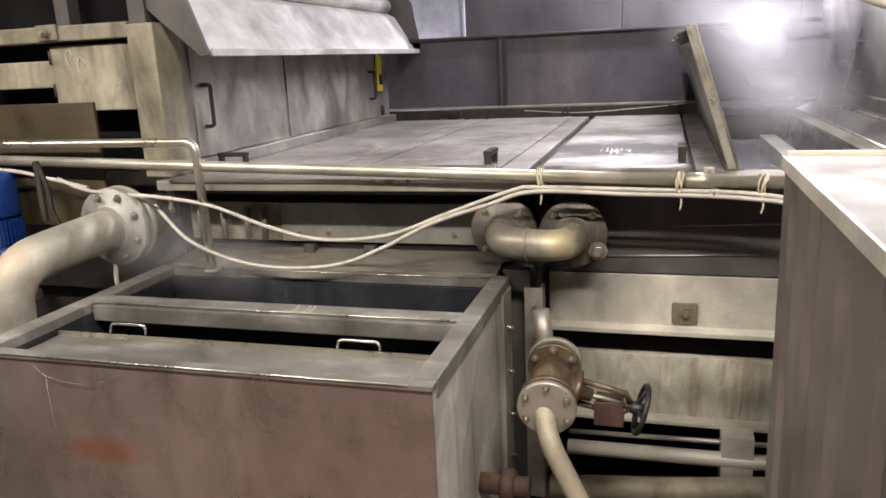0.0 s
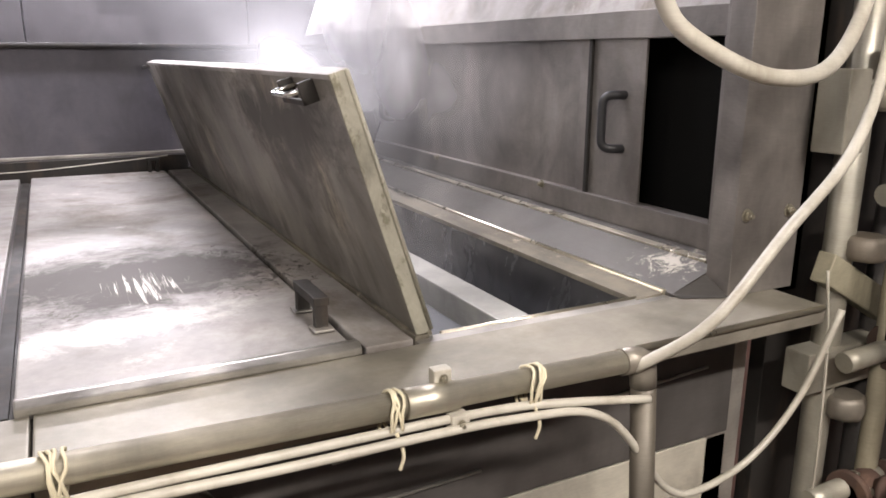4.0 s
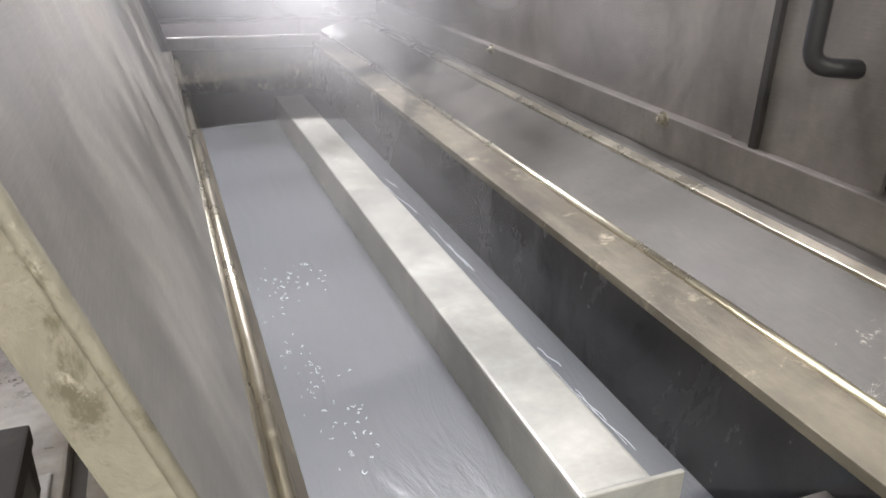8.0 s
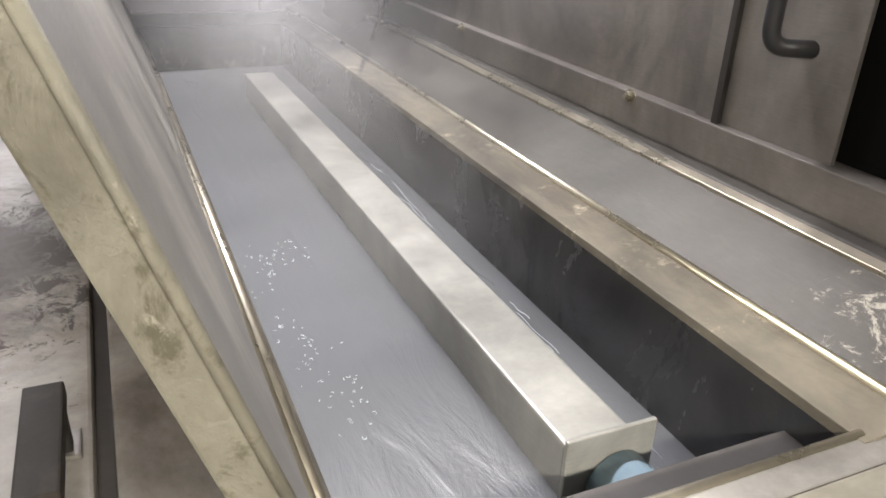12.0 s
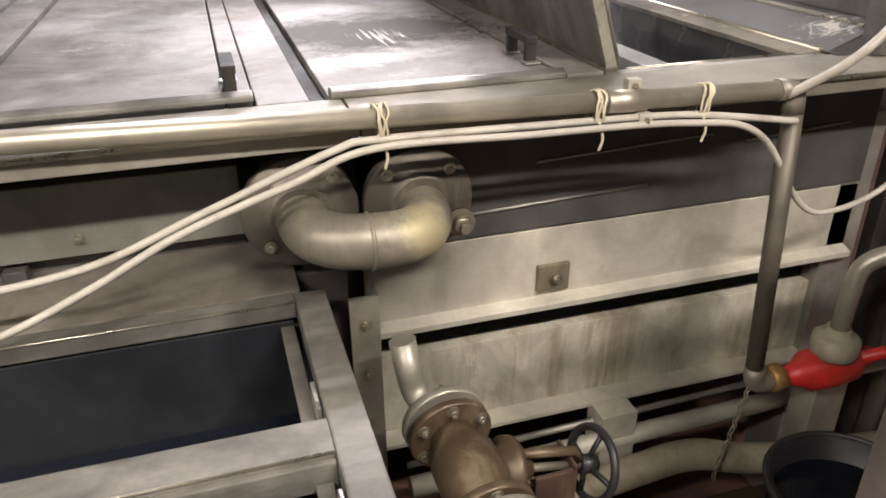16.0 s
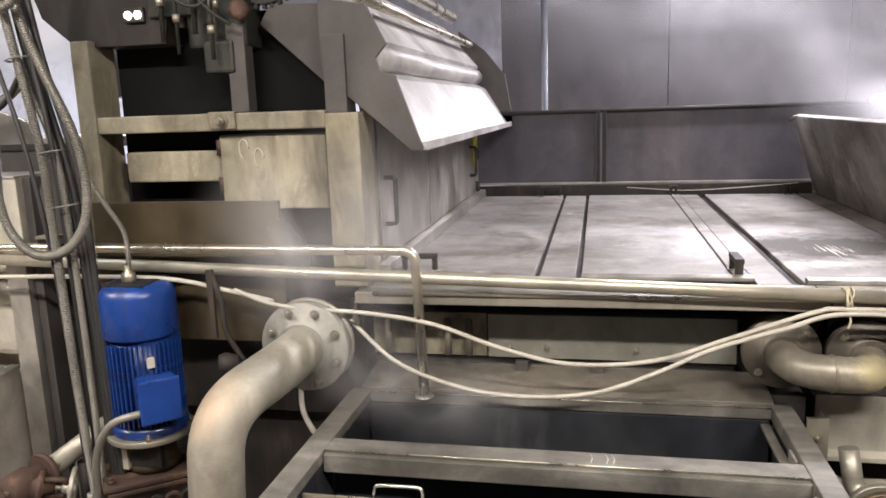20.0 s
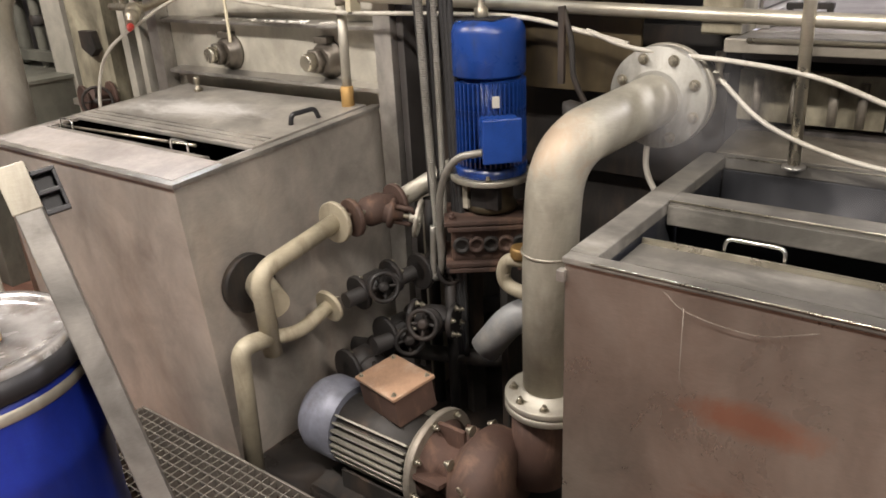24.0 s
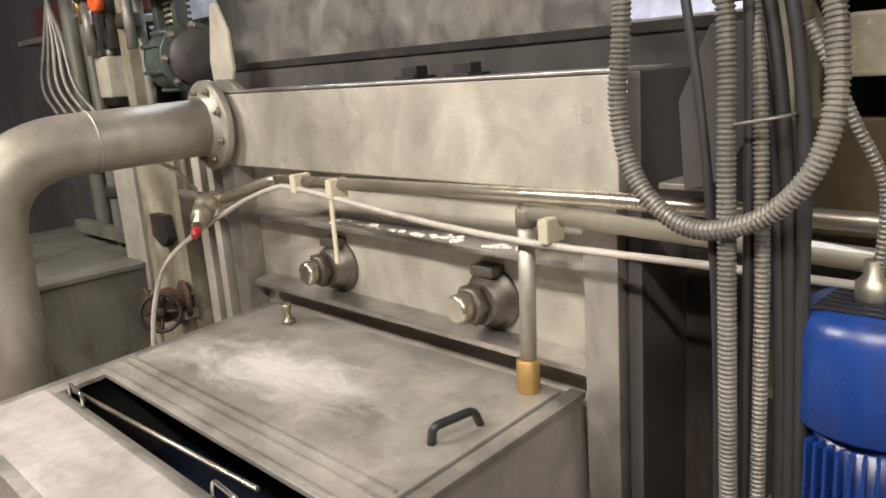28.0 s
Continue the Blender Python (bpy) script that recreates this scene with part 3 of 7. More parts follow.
part("post", boxes((0.6, 0.7, 2.5, 2.58, 0.36, 0.56)), LIMED, rng)
part("end_post", boxes((1.27, 1.37, 2.59, 2.72, 0.0, DZ - 0.05)), STEEL, rng)
part("corner_post", boxes((-0.16, -0.02, 2.5, 2.64, 0.0, 1.1)), SHADOWSTEEL, rng)
part("angle_post", prism([(-0.03, 2.44), (0.03, 2.44), (0.03, 2.5), (0.02, 2.5), (0.02, 2.45), (-0.03, 2.45)], "z", 0.3, 1.06, 0.001), PIPE, rng)
screw_row(rng, [(0.0, 2.44, z) for z in (0.62, 0.75, 0.88, 1.0)], (0, -1, 0), 0.008)
part("leg", boxes((-1.36, -1.26, 2.64, 2.74, 0.0, DZ - 0.05)), SHADOWSTEEL, rng)
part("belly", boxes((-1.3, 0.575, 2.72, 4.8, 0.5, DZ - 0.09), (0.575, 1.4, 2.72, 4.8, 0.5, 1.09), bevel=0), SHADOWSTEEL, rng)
# Black sheet in place of the darkness beneath the machine.
part("under_shade", boxes((-1.3, 1.6, 3.2, 3.24, 0.0, 0.5), bevel=0), BLACK, rng)


def deck_catch(x, y, turn, tall=0.055):
    """A small dark bracket grip on the deck covers."""
    c = thing("deck_grip", "small dark angle-bracket grip on the steel deck cover", "handle", "deck grips")
    part("arch", boxes((-0.012, 0.012, -0.06, -0.045, 0, tall), (-0.012, 0.012, 0.045, 0.06, 0, tall), (-0.014, 0.014, -0.062, 0.062, tall - 0.012, tall + 0.004)), DARKIRON, c)
    part("foot", boxes((-0.018, 0.018, -0.075, -0.04, 0, 0.005)), STEEL, c)
    part("foot", boxes((-0.018, 0.018, 0.04, 0.075, 0, 0.005)), STEEL, c)
    c.matrix_world = pose(x, y, DZ + 0.004, 0, 0, turn)


for x, y, tn in ((-0.19, 2.72, 0), (0.455, 2.78, 0), (-1.22, 2.72, 90), (-0.9, 4.78, 90)):
    deck_catch(x, y, tn)

# ---- open bath with its raised lid ----
WATERZ = 1.255
bath = thing("bath_trough", "open steaming water bath sunk in the steel deck", "bath")
# The right wall's black holds its shade as well as the wet.
WETSHADE = surface("wet bath wall blackened with shade", (0.06, 0.06, 0.064), (0.046, 0.046, 0.05), (0.075, 0.075, 0.075), 0.3, (0.15, 0.35), stain_scale=3, streak=(1, 1, 0.3))
CRUST = surface("crusted bath rim", (0.24, 0.215, 0.165), (0.18, 0.16, 0.12), (0.11, 0.095, 0.07), 0.2, (0.45, 0.75), stain_scale=7, stain_range=(0.45, 0.6), stain2=(0.5, 0.45, 0.34), stain2_range=(0.58, 0.7), stain2_scale=14, streak=(1, 0.25, 1), grime=0.45, bump=0.4)
part("near_wall", boxes((0.585, 1.15, 2.597, 2.63, 1.1, DZ - 0.003)), STEEL, bath)
part("near_bead", sweep([(0.64, 2.631, DZ - 0.004), (1.08, 2.631, DZ - 0.004)], 0.005, 8), SHINY, bath)
part("side_wall", prism([(0.585, 1.1), (0.67, 1.1), (0.668, 1.3), (0.612, DZ - 0.01), (0.612, DZ + 0.004), (0.585, DZ + 0.004)], "y", 2.618, 4.9, 0.002), CRUST, bath, "brown-stained sloping bath wall")
part("side_wall", boxes((1.076, 1.09, 2.618, 4.93, 1.1, DZ - 0.012)), WETSHADE, bath, "wet bath wall blackened with shade")
part("far_wall", boxes((0.585, 1.1, 4.9, 4.93, 1.1, DZ - 0.005)), CRUST, bath)
part("far_rim", boxes((0.6, 1.1, 4.86, 4.9, DZ - 0.015, DZ + 0.022), bevel=0.004), HOSE, bath, "pale far rim of the bath")
part("inner_bead", sweep([(0.618, 2.64, DZ - 0.004), (0.618, 4.9, DZ - 0.004)], 0.01, 12), SHINY, bath)
part("inner_rail", sweep([(0.64, 2.64, DZ - 0.05), (0.64, 4.9, DZ - 0.05)], 0.007, 10), SHINY, bath)
part("rim_flange", prism([(1.071, DZ - 0.014), (1.075, DZ - 0.014), (1.075, DZ - 0.008), (1.142, DZ - 0.003), (1.142, DZ + 0.002), (1.071, DZ - 0.002)], "y", 2.62, 4.93, 0.001), CRUST, bath, "crusted brown rim flange")
part("rim_bead", sweep([(1.144, 2.62, DZ + 0.003), (1.144, 4.93, DZ + 0.003)], 0.006, 10), SHINY, bath)
water = part("water", boxes((0.64, 1.076, 2.615, 4.9, 1.15, WATERZ), bevel=0), WATER)
tagged(water, "murky grey rippled water in the steel bath", "water", kind="structure")
BARMAT = surface("wet grey bar steel", (0.45, 0.445, 0.41), (0.38, 0.375, 0.34), (0.3, 0.29, 0.25), 0.2, (0.3, 0.5), stain_scale=4, streak=(1, 0.3, 1))
bar = thing("guide_bar", "square steel guide bar lying along the bath water", "bar")
bar.matrix_world = pose(0.938, 2.79, -0.017, 0, 0, 0.4)
part("bar_body", boxes((-0.04, 0.04, 0.006, 1.72, 1.22, 1.34), bevel=0.004), BARMAT, bar)
part("bar_lip", boxes((-0.06, -0.04, 0.006, 1.72, 1.258, 1.27), bevel=0.002), BARMAT, bar)
part("end_plate", boxes((-0.042, 0.068, 0.0, 0.006, 1.235, 1.348), bevel=0.002), BARMAT, bar)
part("spigot", sweep([(0.022, 0.0, 1.285), (0.03, -0.17, 1.275)], 0.036, 20), surface("pale blue plastic pipe", (0.3, 0.42, 0.5), (0.26, 0.37, 0.45), (0.4, 0.46, 0.5), 0, (0.35, 0.55), stain_scale=8), bar, "pale blue plastic spigot")

LIDFACE = surface("blotched lid sheet", (0.36, 0.335, 0.3), (0.26, 0.24, 0.21), (0.1, 0.088, 0.075), 0.5, (0.35, 0.6), stain_scale=3.4, stain_range=(0.46, 0.62), stain2=(0.46, 0.4, 0.31), stain2_range=(0.58, 0.72), stain2_scale=3.5, streak=(1, 1, 0.8), grime=0.4)
LIDEDGE = surface("limescaled lid edge", (0.4, 0.38, 0.31), (0.33, 0.315, 0.25), (0.2, 0.185, 0.13), 0.05, (0.4, 0.8), grain=(1, 1, 1), streak=(1, 1, 0.7), stain_scale=23, stain_range=(0.53, 0.6), stain2=(0.7, 0.67, 0.56), stain2_range=(0.58, 0.66), stain2_scale=26, grime=0.5, bump=0.5)
local_patch(LIDFACE, (-0.017, 0.42, 0.35), 0, (1, 0.6, 0.14), (0.08, 0.073, 0.065), 0.6, 8, 2.2, 0.3, 0.8)
lid = part("lid", boxes((-0.017, -0.012, 0.004, 2.24, 0, 0.452)), LIDFACE, rng, "long blotched steel lid standing open")
part("inner_sheet", boxes((0.008, 0.012, 0.004, 2.24, 0, 0.452)), STEEL, lid)
part("end_cap", boxes((-0.0185, 0.0125, 0, 0.006, -0.004, 0.458), bevel=0.002), LIDEDGE, lid, "limescaled folded lid end")
part("end_cap", boxes((-0.019, 0.015, 2.236, 2.242, -0.004, 0.458), bevel=0.002), LIDEDGE, lid)
part("edge_bead", sweep([(0.01, -0.001, 0.0), (0.01, -0.001, 0.456)], 0.004, 8), LIDEDGE, lid)
part("top_fold", boxes((-0.019, 0.015, 0.006, 2.236, 0.448, 0.458), bevel=0.002), DECK, lid)
part("hinge_rod", sweep([(0, 0.006, -0.004), (0, 2.236, -0.004)], 0.007, 8), BOLTMAT, lid)
grip(lid, (-0.017, 0.10, 0.436), (-0.017, 0.2, 0.436), (-0.045, 0, 0.0), 0.005, CHROME)
part("grip_bracket", boxes((-0.045, -0.017, 0.09, 0.096, 0.412, 0.45), (-0.045, -0.017, 0.205, 0.211, 0.412, 0.45), (-0.045, -0.038, 0.09, 0.211, 0.412, 0.422)), DARKIRON, lid)
part("ear", boxes((-0.045, 0.0, 2.2, 2.23, 0.435, 0.45)), DARKIRON, lid)
lid.matrix_world = pose(0.609, 2.626, DZ + 0.008, 0, -18.0, 0.0)

# ---- side housing with sliding doors ----
HOUSING = surface("dull brownish housing steel", (0.31, 0.285, 0.265), (0.24, 0.222, 0.205), (0.16, 0.145, 0.13), 0.55, (0.34, 0.58), stain_scale=1.8, grime=0.34)
hs = thing("side_housing", "tall stainless steel side housing with sliding inspection doors", "machine housing")
WX = 1.317
SHELF = local_patch(surface("limed shelf steel", (0.1, 0.094, 0.084), (0.076, 0.07, 0.062), (0.055, 0.05, 0.042), 0.5, (0.4, 0.66), streak=(1, 1, 1), stain_scale=3, stain_range=(0.5, 0.68)), (1.24, 2.7, DZ), 0, (0.12, 0.16, 1), (0.34, 0.315, 0.265), 0.6, 30, 4.0, 0.35, 0.6, (1, 0.8, 1), 1.3)
part("shelf", prism([(1.146, DZ - 0.008), (1.307, DZ + 0.044), (1.307, DZ + 0.058), (1.287, DZ + 0.056), (1.146, DZ + 0.004)], "y", 2.6, 5.1, 0.001), SHELF, hs)
wd = bmesh.new()
_v = [wd.verts.new(p) for p in ((1.146, 2.6, DZ + 0.004), (1.24, 2.6, DZ + 0.036), (1.24, 2.535, DZ + 0.002), (1.146, 2.575, DZ + 0.002), (1.24, 2.6, DZ), (1.146, 2.6, DZ))]
for _f in ((0, 3, 2, 1), (1, 2, 4), (0, 5, 3), (3, 5, 4, 2)):
    wd.faces.new([_v[k] for k in _f])
part("shelf_apron", wd, SHELF, hs)
part("shelf_ridge", prism([(1.262, DZ + 0.046), (1.278, DZ + 0.05), (1.278, DZ + 0.056), (1.262, DZ + 0.052)], "y", 2.62, 5.08, 0.001), SHINY, hs)
part("base_rail", boxes((1.3075, WX + 0.02, 2.6, 5.1, DZ - 0.02, 1.475)), HOUSING, hs)
part("bottom_rail", boxes((WX - 0.012, WX + 0.03, 2.63, 5.08, 1.475, 1.533)), HOUSING, hs)
part("top_rail", boxes((WX - 0.012, WX + 0.03, 2.63, 5.08, 1.922, 1.985)), HOUSING, hs)
part("near_stile", boxes((WX - 0.012, WX + 0.03, 2.625, 2.672, 1.533, 1.922)), HOUSING, hs)
part("front_plate", boxes((1.235, 1.42, 2.54, 2.6, DZ + 0.0, 2.5)), HOUSING, hs)
part("front_plate", boxes((1.262, 1.3, 2.6, 2.63, DZ, 2.5)), HOUSING, hs)
part("hood", prism([(WX, 1.985), (WX + 0.05, 1.985), (WX + 0.32, 2.7), (WX + 0.26, 2.7)], "y", 2.6, 5.5), DECK, hs)
# Black faces stand for the unlit inside behind the doors.
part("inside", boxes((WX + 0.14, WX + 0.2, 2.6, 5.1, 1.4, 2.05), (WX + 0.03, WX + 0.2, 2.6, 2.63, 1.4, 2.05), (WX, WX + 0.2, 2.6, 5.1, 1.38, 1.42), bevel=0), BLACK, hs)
d1 = part("sliding_door", boxes((WX + 0.012, WX + 0.022, 3.112, 5.06, 1.533, 1.922), bevel=0.001), HOUSING, hs)
d2 = part("sliding_door", boxes((WX + 0.004, WX + 0.011, 2.915, 3.16, 1.533, 1.922), bevel=0.001), HOUSING, hs)
part("stop_strip", boxes((WX - 0.006, WX + 0.003, 3.104, 3.116, 1.533, 1.922), bevel=0.001), DARKIRON, hs)


def c_handle(parent, x, y, z0, z1):
    bm = sweep(rounded([(x + 0.01, y - 0.03, z0), (x - 0.04, y, z0), (x - 0.04, y, z1), (x + 0.01, y - 0.03, z1)], 0.025), 0.011, 14)
    part("handle", bm, HANDLE, parent, "black bar handle")


c_handle(d2, WX, 3.01, 1.66, 1.79)
c_handle(d1, WX + 0.01, 4.42, 1.63, 1.78)
screw_row(hs, [(1.385, 2.54, z) for z in (1.58, 2.06)] + [(1.265, 2.54, z) for z in (1.58, 2.06)], (0, -1, 0), 0.009)
screw_row(hs, [(WX - 0.012, 3.294, 1.528), (WX - 0.012, 3.95, 1.528)], (-1, 0, 0), 0.008)

# ---- back of the deck ----
bk = thing("back_guard", "dark steel guard panels with rails behind the deck", "guard")
part("base_band", boxes((-1.36, 0.58, 4.87, 4.9, DZ - 0.05, 1.475)), DARKIRON, bk)
for x0, x1 in ((-2.6, -0.635), (-0.57, 1.35)):
    part("panel", boxes((x0, x1, 4.93, 4.945, 1.48, 1.905)), BACKWALL, bk)
part("mid_post", boxes((-0.632, -0.608, 4.9, 4.94, DZ - 0.05, 1.92), (-0.597, -0.573, 4.9, 4.94, DZ - 0.05, 1.92)), DARKIRON, bk)
part("top_rail", sweep([(-2.6, 4.92, 1.915), (1.4, 4.92, 1.915)], 0.013, 10), DARKIRON, bk)
part("low_rail", boxes((-1.36, 1.3, 4.895, 4.925, 1.478, 1.49)), STEEL, bk)
part("loose_cable", sweep(smooth_path([(-0.45, 4.86, 1.46), (-0.1, 4.85, 1.44), (0.3, 4.86, 1.46), (0.5, 4.86, 1.475)]), 0.0025, 6), HOSE, bk)
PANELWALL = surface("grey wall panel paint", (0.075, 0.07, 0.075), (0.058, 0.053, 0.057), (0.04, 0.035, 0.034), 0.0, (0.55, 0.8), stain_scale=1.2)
# Paler wall colour that stands in for bright bluish haze on the left.
PALEWALL = surface("pale blue-grey haze tone", (0.42, 0.44, 0.5), (0.34, 0.355, 0.4), (0.24, 0.24, 0.26), 0.0, (0.45, 0.75), stain_scale=1.2)
bw = part("back_wall", boxes((-9, 6, 7.552, 7.6, 0.3, 4.2), bevel=0), HALLWALL)
tagged(bw, "tall grey sheet panels closing the hall behind the machine", "wall panels", kind="structure")
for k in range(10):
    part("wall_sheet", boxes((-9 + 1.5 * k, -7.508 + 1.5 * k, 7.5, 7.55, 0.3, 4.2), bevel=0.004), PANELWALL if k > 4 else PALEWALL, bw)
HOODPAN = surface("bright wet hood sheet", (0.62, 0.6, 0.58), (0.52, 0.5, 0.48), (0.36, 0.33, 0.3), 0.2, (0.35, 0.6), streak=(1, 0.5, 1), stain_scale=3.5)
COVERDUST = surface("pale dusted cover sheet", (0.44, 0.41, 0.39), (0.37, 0.34, 0.32), (0.34, 0.3, 0.27), 0.15, (0.45, 0.7), streak=(1, 1, 1), stain_scale=4)
BLUEGREY = surface("blue-grey pipe paint", (0.2, 0.21, 0.24), (0.15, 0.16, 0.18), (0.1, 0.1, 0.11), 0.1, (0.4, 0.6), stain_scale=5)
pp = thing("vent_pipe", "thin grey vertical pipe against the dark back panels", "pipe")
part("tube", sweep([(-0.97, 5.4, 0.0), (-0.97, 5.4, 2.75)], 0.021, 12), BLUEGREY, pp)

# ---- rails along the front ----
RAIL = surface("dull bright rail tube", (0.6, 0.565, 0.47), (0.5, 0.465, 0.37), (0.36, 0.32, 0.25), 0.75, (0.36, 0.5), stain_scale=8, stain_range=(0.55, 0.72), streak=(0.3, 1, 1), grime=0.25)
DARKPIPE = surface("greasy dark pipe steel", (0.15, 0.132, 0.105), (0.11, 0.095, 0.075), (0.25, 0.22, 0.175), 0.35, (0.4, 0.65), stain_scale=9)
r1 = thing("low_hand_rail", "bright steel tube running along the deck front", "pipe")
LR = [(-2.719, 2.385, 1.521), (0.875, 2.392, 1.408)]
part("tube", sweep([LR[0], LR[1]], 0.0188, 18), RAIL, r1)
part("elbow", sweep(rounded([(0.84, 2.392, 1.409), (0.885, 2.392, 1.408), (0.888, 2.39, 1.36)], 0.03), 0.022, 18), DULLFIT, r1, "dull steel elbow fitting")
part("down_tube", sweep([(0.888, 2.39, 1.37), (0.918, 2.371, 0.70)], 0.021, 18), DARKPIPE, r1)
part("coupling", sweep([(0.46, 2.389, 1.421), (0.54, 2.389, 1.4185)], 0.0215, 18), RAIL, r1)
part("foot_elbow", sweep(rounded([(0.918, 2.371, 0.74), (0.92, 2.37, 0.69), (1.0, 2.36, 0.695)], 0.03), 0.025, 16), DULLFIT, r1)
for x, dz in ((0.035, 0), (0.44, 0), (0.66, 0)):
    z = 1.521 - (x + 2.719) * 0.0314
    bm = bmesh.new()
    for k in range(4):
        c = Vector((x + random.uniform(-0.012, 0.012), 2.388, z))
        lean = random.uniform(-0.012, 0.012)
        sweep([c + Vector((lean * math.sin(a) + 0.003 * math.sin(3 * a + k), 0.0225 * math.cos(a), 0.0235 * math.sin(a) - (0.013 if math.sin(a) < -0.3 else 0))) for a in (2 * math.pi * j / 14 for j in range(15))], 0.0024, 6, bm, cap=False)
    sweep(smooth_path([(x, 2.37, z - 0.03), (x + 0.008, 2.365, z - 0.06), (x + 0.004, 2.368, z - 0.085)]), 0.0028, 6, bm)
    part("twine_tie", bm, TWINE, r1, "frayed pale twine knot")
for x, y, z in ((0.523, 2.405, 1.443), (0.536, 2.375, 1.384)):
    c = part("clip", boxes((x - 0.014, x + 0.014, y - 0.01, y + 0.01, z - 0.012, z + 0.014), bevel=0.003), HOSE, r1, "white plastic clip")
    bolt(c, towards((x, y - 0.01, z), (x, y - 1, z)), 0.005)
r2 = thing("upper_rail", "thin limed steel tube bent down into the tank", "pipe")
part("tube", sweep(rounded([(-3.6, 2.37, 1.54), (-2.5, 2.37, 1.562), (-1.15, 2.373, 1.556), (-1.137, 2.37, 1.10)], 0.04), 0.0155, 16), SHINY, r2)
part("foot", lathe([(0.03, 0), (0.03, 0.006), (0.018, 0.01)], pose(-1.137, 2.37, 1.1), 16), STEEL, r2)
part("bent_end", sweep(rounded([(-3.6, 2.37, 1.54), (-3.68, 2.37, 1.525), (-3.92, 2.34, 1.46), (-4.02, 2.34, 1.452)], 0.05), 0.017, 14), SHINY, r2)

# ---- white hoses ----
hose = thing("white_hoses", "pair of white hoses sagging along the machine front", "hose")
part("hose", sweep(smooth_path([(-1.727, 2.35, 1.434), (-1.568, 2.33, 1.392), (-1.3, 2.36, 1.365), (-1.099, 2.36, 1.335), (-0.899, 2.36, 1.268), (-0.697, 2.36, 1.226), (-0.461, 2.355, 1.246), (-0.26, 2.355, 1.318),
                                (-0.05, 2.366, 1.392), (0.037, 2.372, 1.402), (0.37, 2.376, 1.394), (0.6, 2.376, 1.387), (0.72, 2.37, 1.375), (0.875, 2.36, 1.352)], 8), 0.0068, 12), HOSE, hose)
part("hose", sweep(smooth_path([(-1.38, 2.42, 1.325), (-1.218, 2.37, 1.209), (-1.013, 2.345, 1.145), (-0.82, 2.34, 1.128), (-0.625, 2.34, 1.149), (-0.463, 2.34, 1.212), (-0.306, 2.34, 1.29), (-0.12, 2.345, 1.352),
                                (0.02, 2.36, 1.391), (0.3, 2.363, 1.384), (0.62, 2.364, 1.373), (0.80, 2.37, 1.33), (0.966, 2.4, 1.146), (1.067, 2.41, 1.108), (1.196, 2.41, 1.142), (1.3, 2.4, 1.25), (1.36, 2.38, 1.42)], 8), 0.0068, 12), HOSE, hose)
h2 = thing("white_hoses", "white hoses hanging in loops beside the housing", "hose")
part("hose", sweep(smooth_path([(0.86, 2.38, 1.4), (0.93, 2.3, 1.49), (1.07, 2.3, 1.612), (1.25, 2.32, 1.75), (1.42, 2.4, 1.95), (1.5, 2.45, 2.3)], 8), 0.0095, 12), HOSE, h2)
part("hose", sweep(smooth_path([(0.74, 2.26, 2.3), (0.75, 2.28, 2.05), (0.79, 2.3, 1.95), (0.857, 2.3, 1.898), (1.014, 2.3, 1.851), (1.2, 2.34, 1.88), (1.38, 2.42, 2.05), (1.42, 2.46, 2.4)], 8), 0.0125, 12), HOSE, h2)
h3 = thing("white_hose", "white hose drooping from the brass valve across the rails", "hose")
part("hose", sweep(smooth_path([(-4.02, 2.1, 0.95), (-4.06, 2.15, 1.14), (-4.0, 2.2, 1.3), (-3.85, 2.32, 1.43), (-3.606, 2.345, 1.517), (-3.461, 2.345, 1.526), (-3.029, 2.35, 1.484), (-2.677, 2.352, 1.466), (-2.263, 2.352, 1.47), (-1.948, 2.352, 1.465), (-1.741, 2.35, 1.43), (-1.6, 2.35, 1.4)], 8), 0.0075, 12), HOSE, h3)
for x, z in ((-3.48, 1.545), (-3.32, 1.54), (-2.64, 1.5)):
    part("tie", boxes((x - 0.012, x + 0.012, 2.335, 2.39, z - 0.03, z + 0.02), bevel=0.004), TWINE, h3)
part("tape_tail", boxes((-3.33, -3.315, 2.34, 2.346, 1.34, 1.52), bevel=0.002), TWINE, h3)
h4 = thing("short_hose", "short white hose stub behind the large pipe", "hose")
part("hose", sweep(smooth_path([(-1.53, 2.36, 1.16), (-1.52, 2.33, 1.06), (-1.46, 2.28, 1.0), (-1.39, 2.24, 0.97)]), 0.0085, 12), HOSE, h4)

# ---- double bend on the front wall ----
ub = thing("return_bend", "cast steel return bend bolted between two wall flanges", "pipe bend")
BENDMAT = local_patch(surface("mottled cast bend", (0.38, 0.35, 0.28), (0.29, 0.265, 0.21), (0.18, 0.155, 0.115), 0.4, (0.36, 0.58), stain_scale=9, stain_range=(0.46, 0.64), grime=0.4), (0.1, 2.33, 1.24), 0, (0.1, 0.1, 0.08), (0.5, 0.44, 0.27), 0.5, 9, 2.2, 0.3, 0.8)
part("bend", sweep(rounded([(-0.1, 2.6, 1.243), (-0.1, 2.345, 1.235), (0.125, 2.345, 1.222), (0.125, 2.6, 1.235)], 0.105, 14), 0.049, 26), BENDMAT, ub)
for x, z in ((-0.1, 1.243), (0.125, 1.235)):
    flange(ub, towards((x, 2.5, z), (x, 2.3, z)), 0.108, 0.03, 4, DARKPIPE, 0.055)
    part("wall_collar", lathe([(0.09, 0), (0.09, 0.14)], towards((x, 2.64, z), (x, 2.3, z)), 30), DARKIRON, ub)
weld(ub, (0.0, 2.345, 1.229), (1, 2.345, 1.22), 0.0495, BENDMAT)
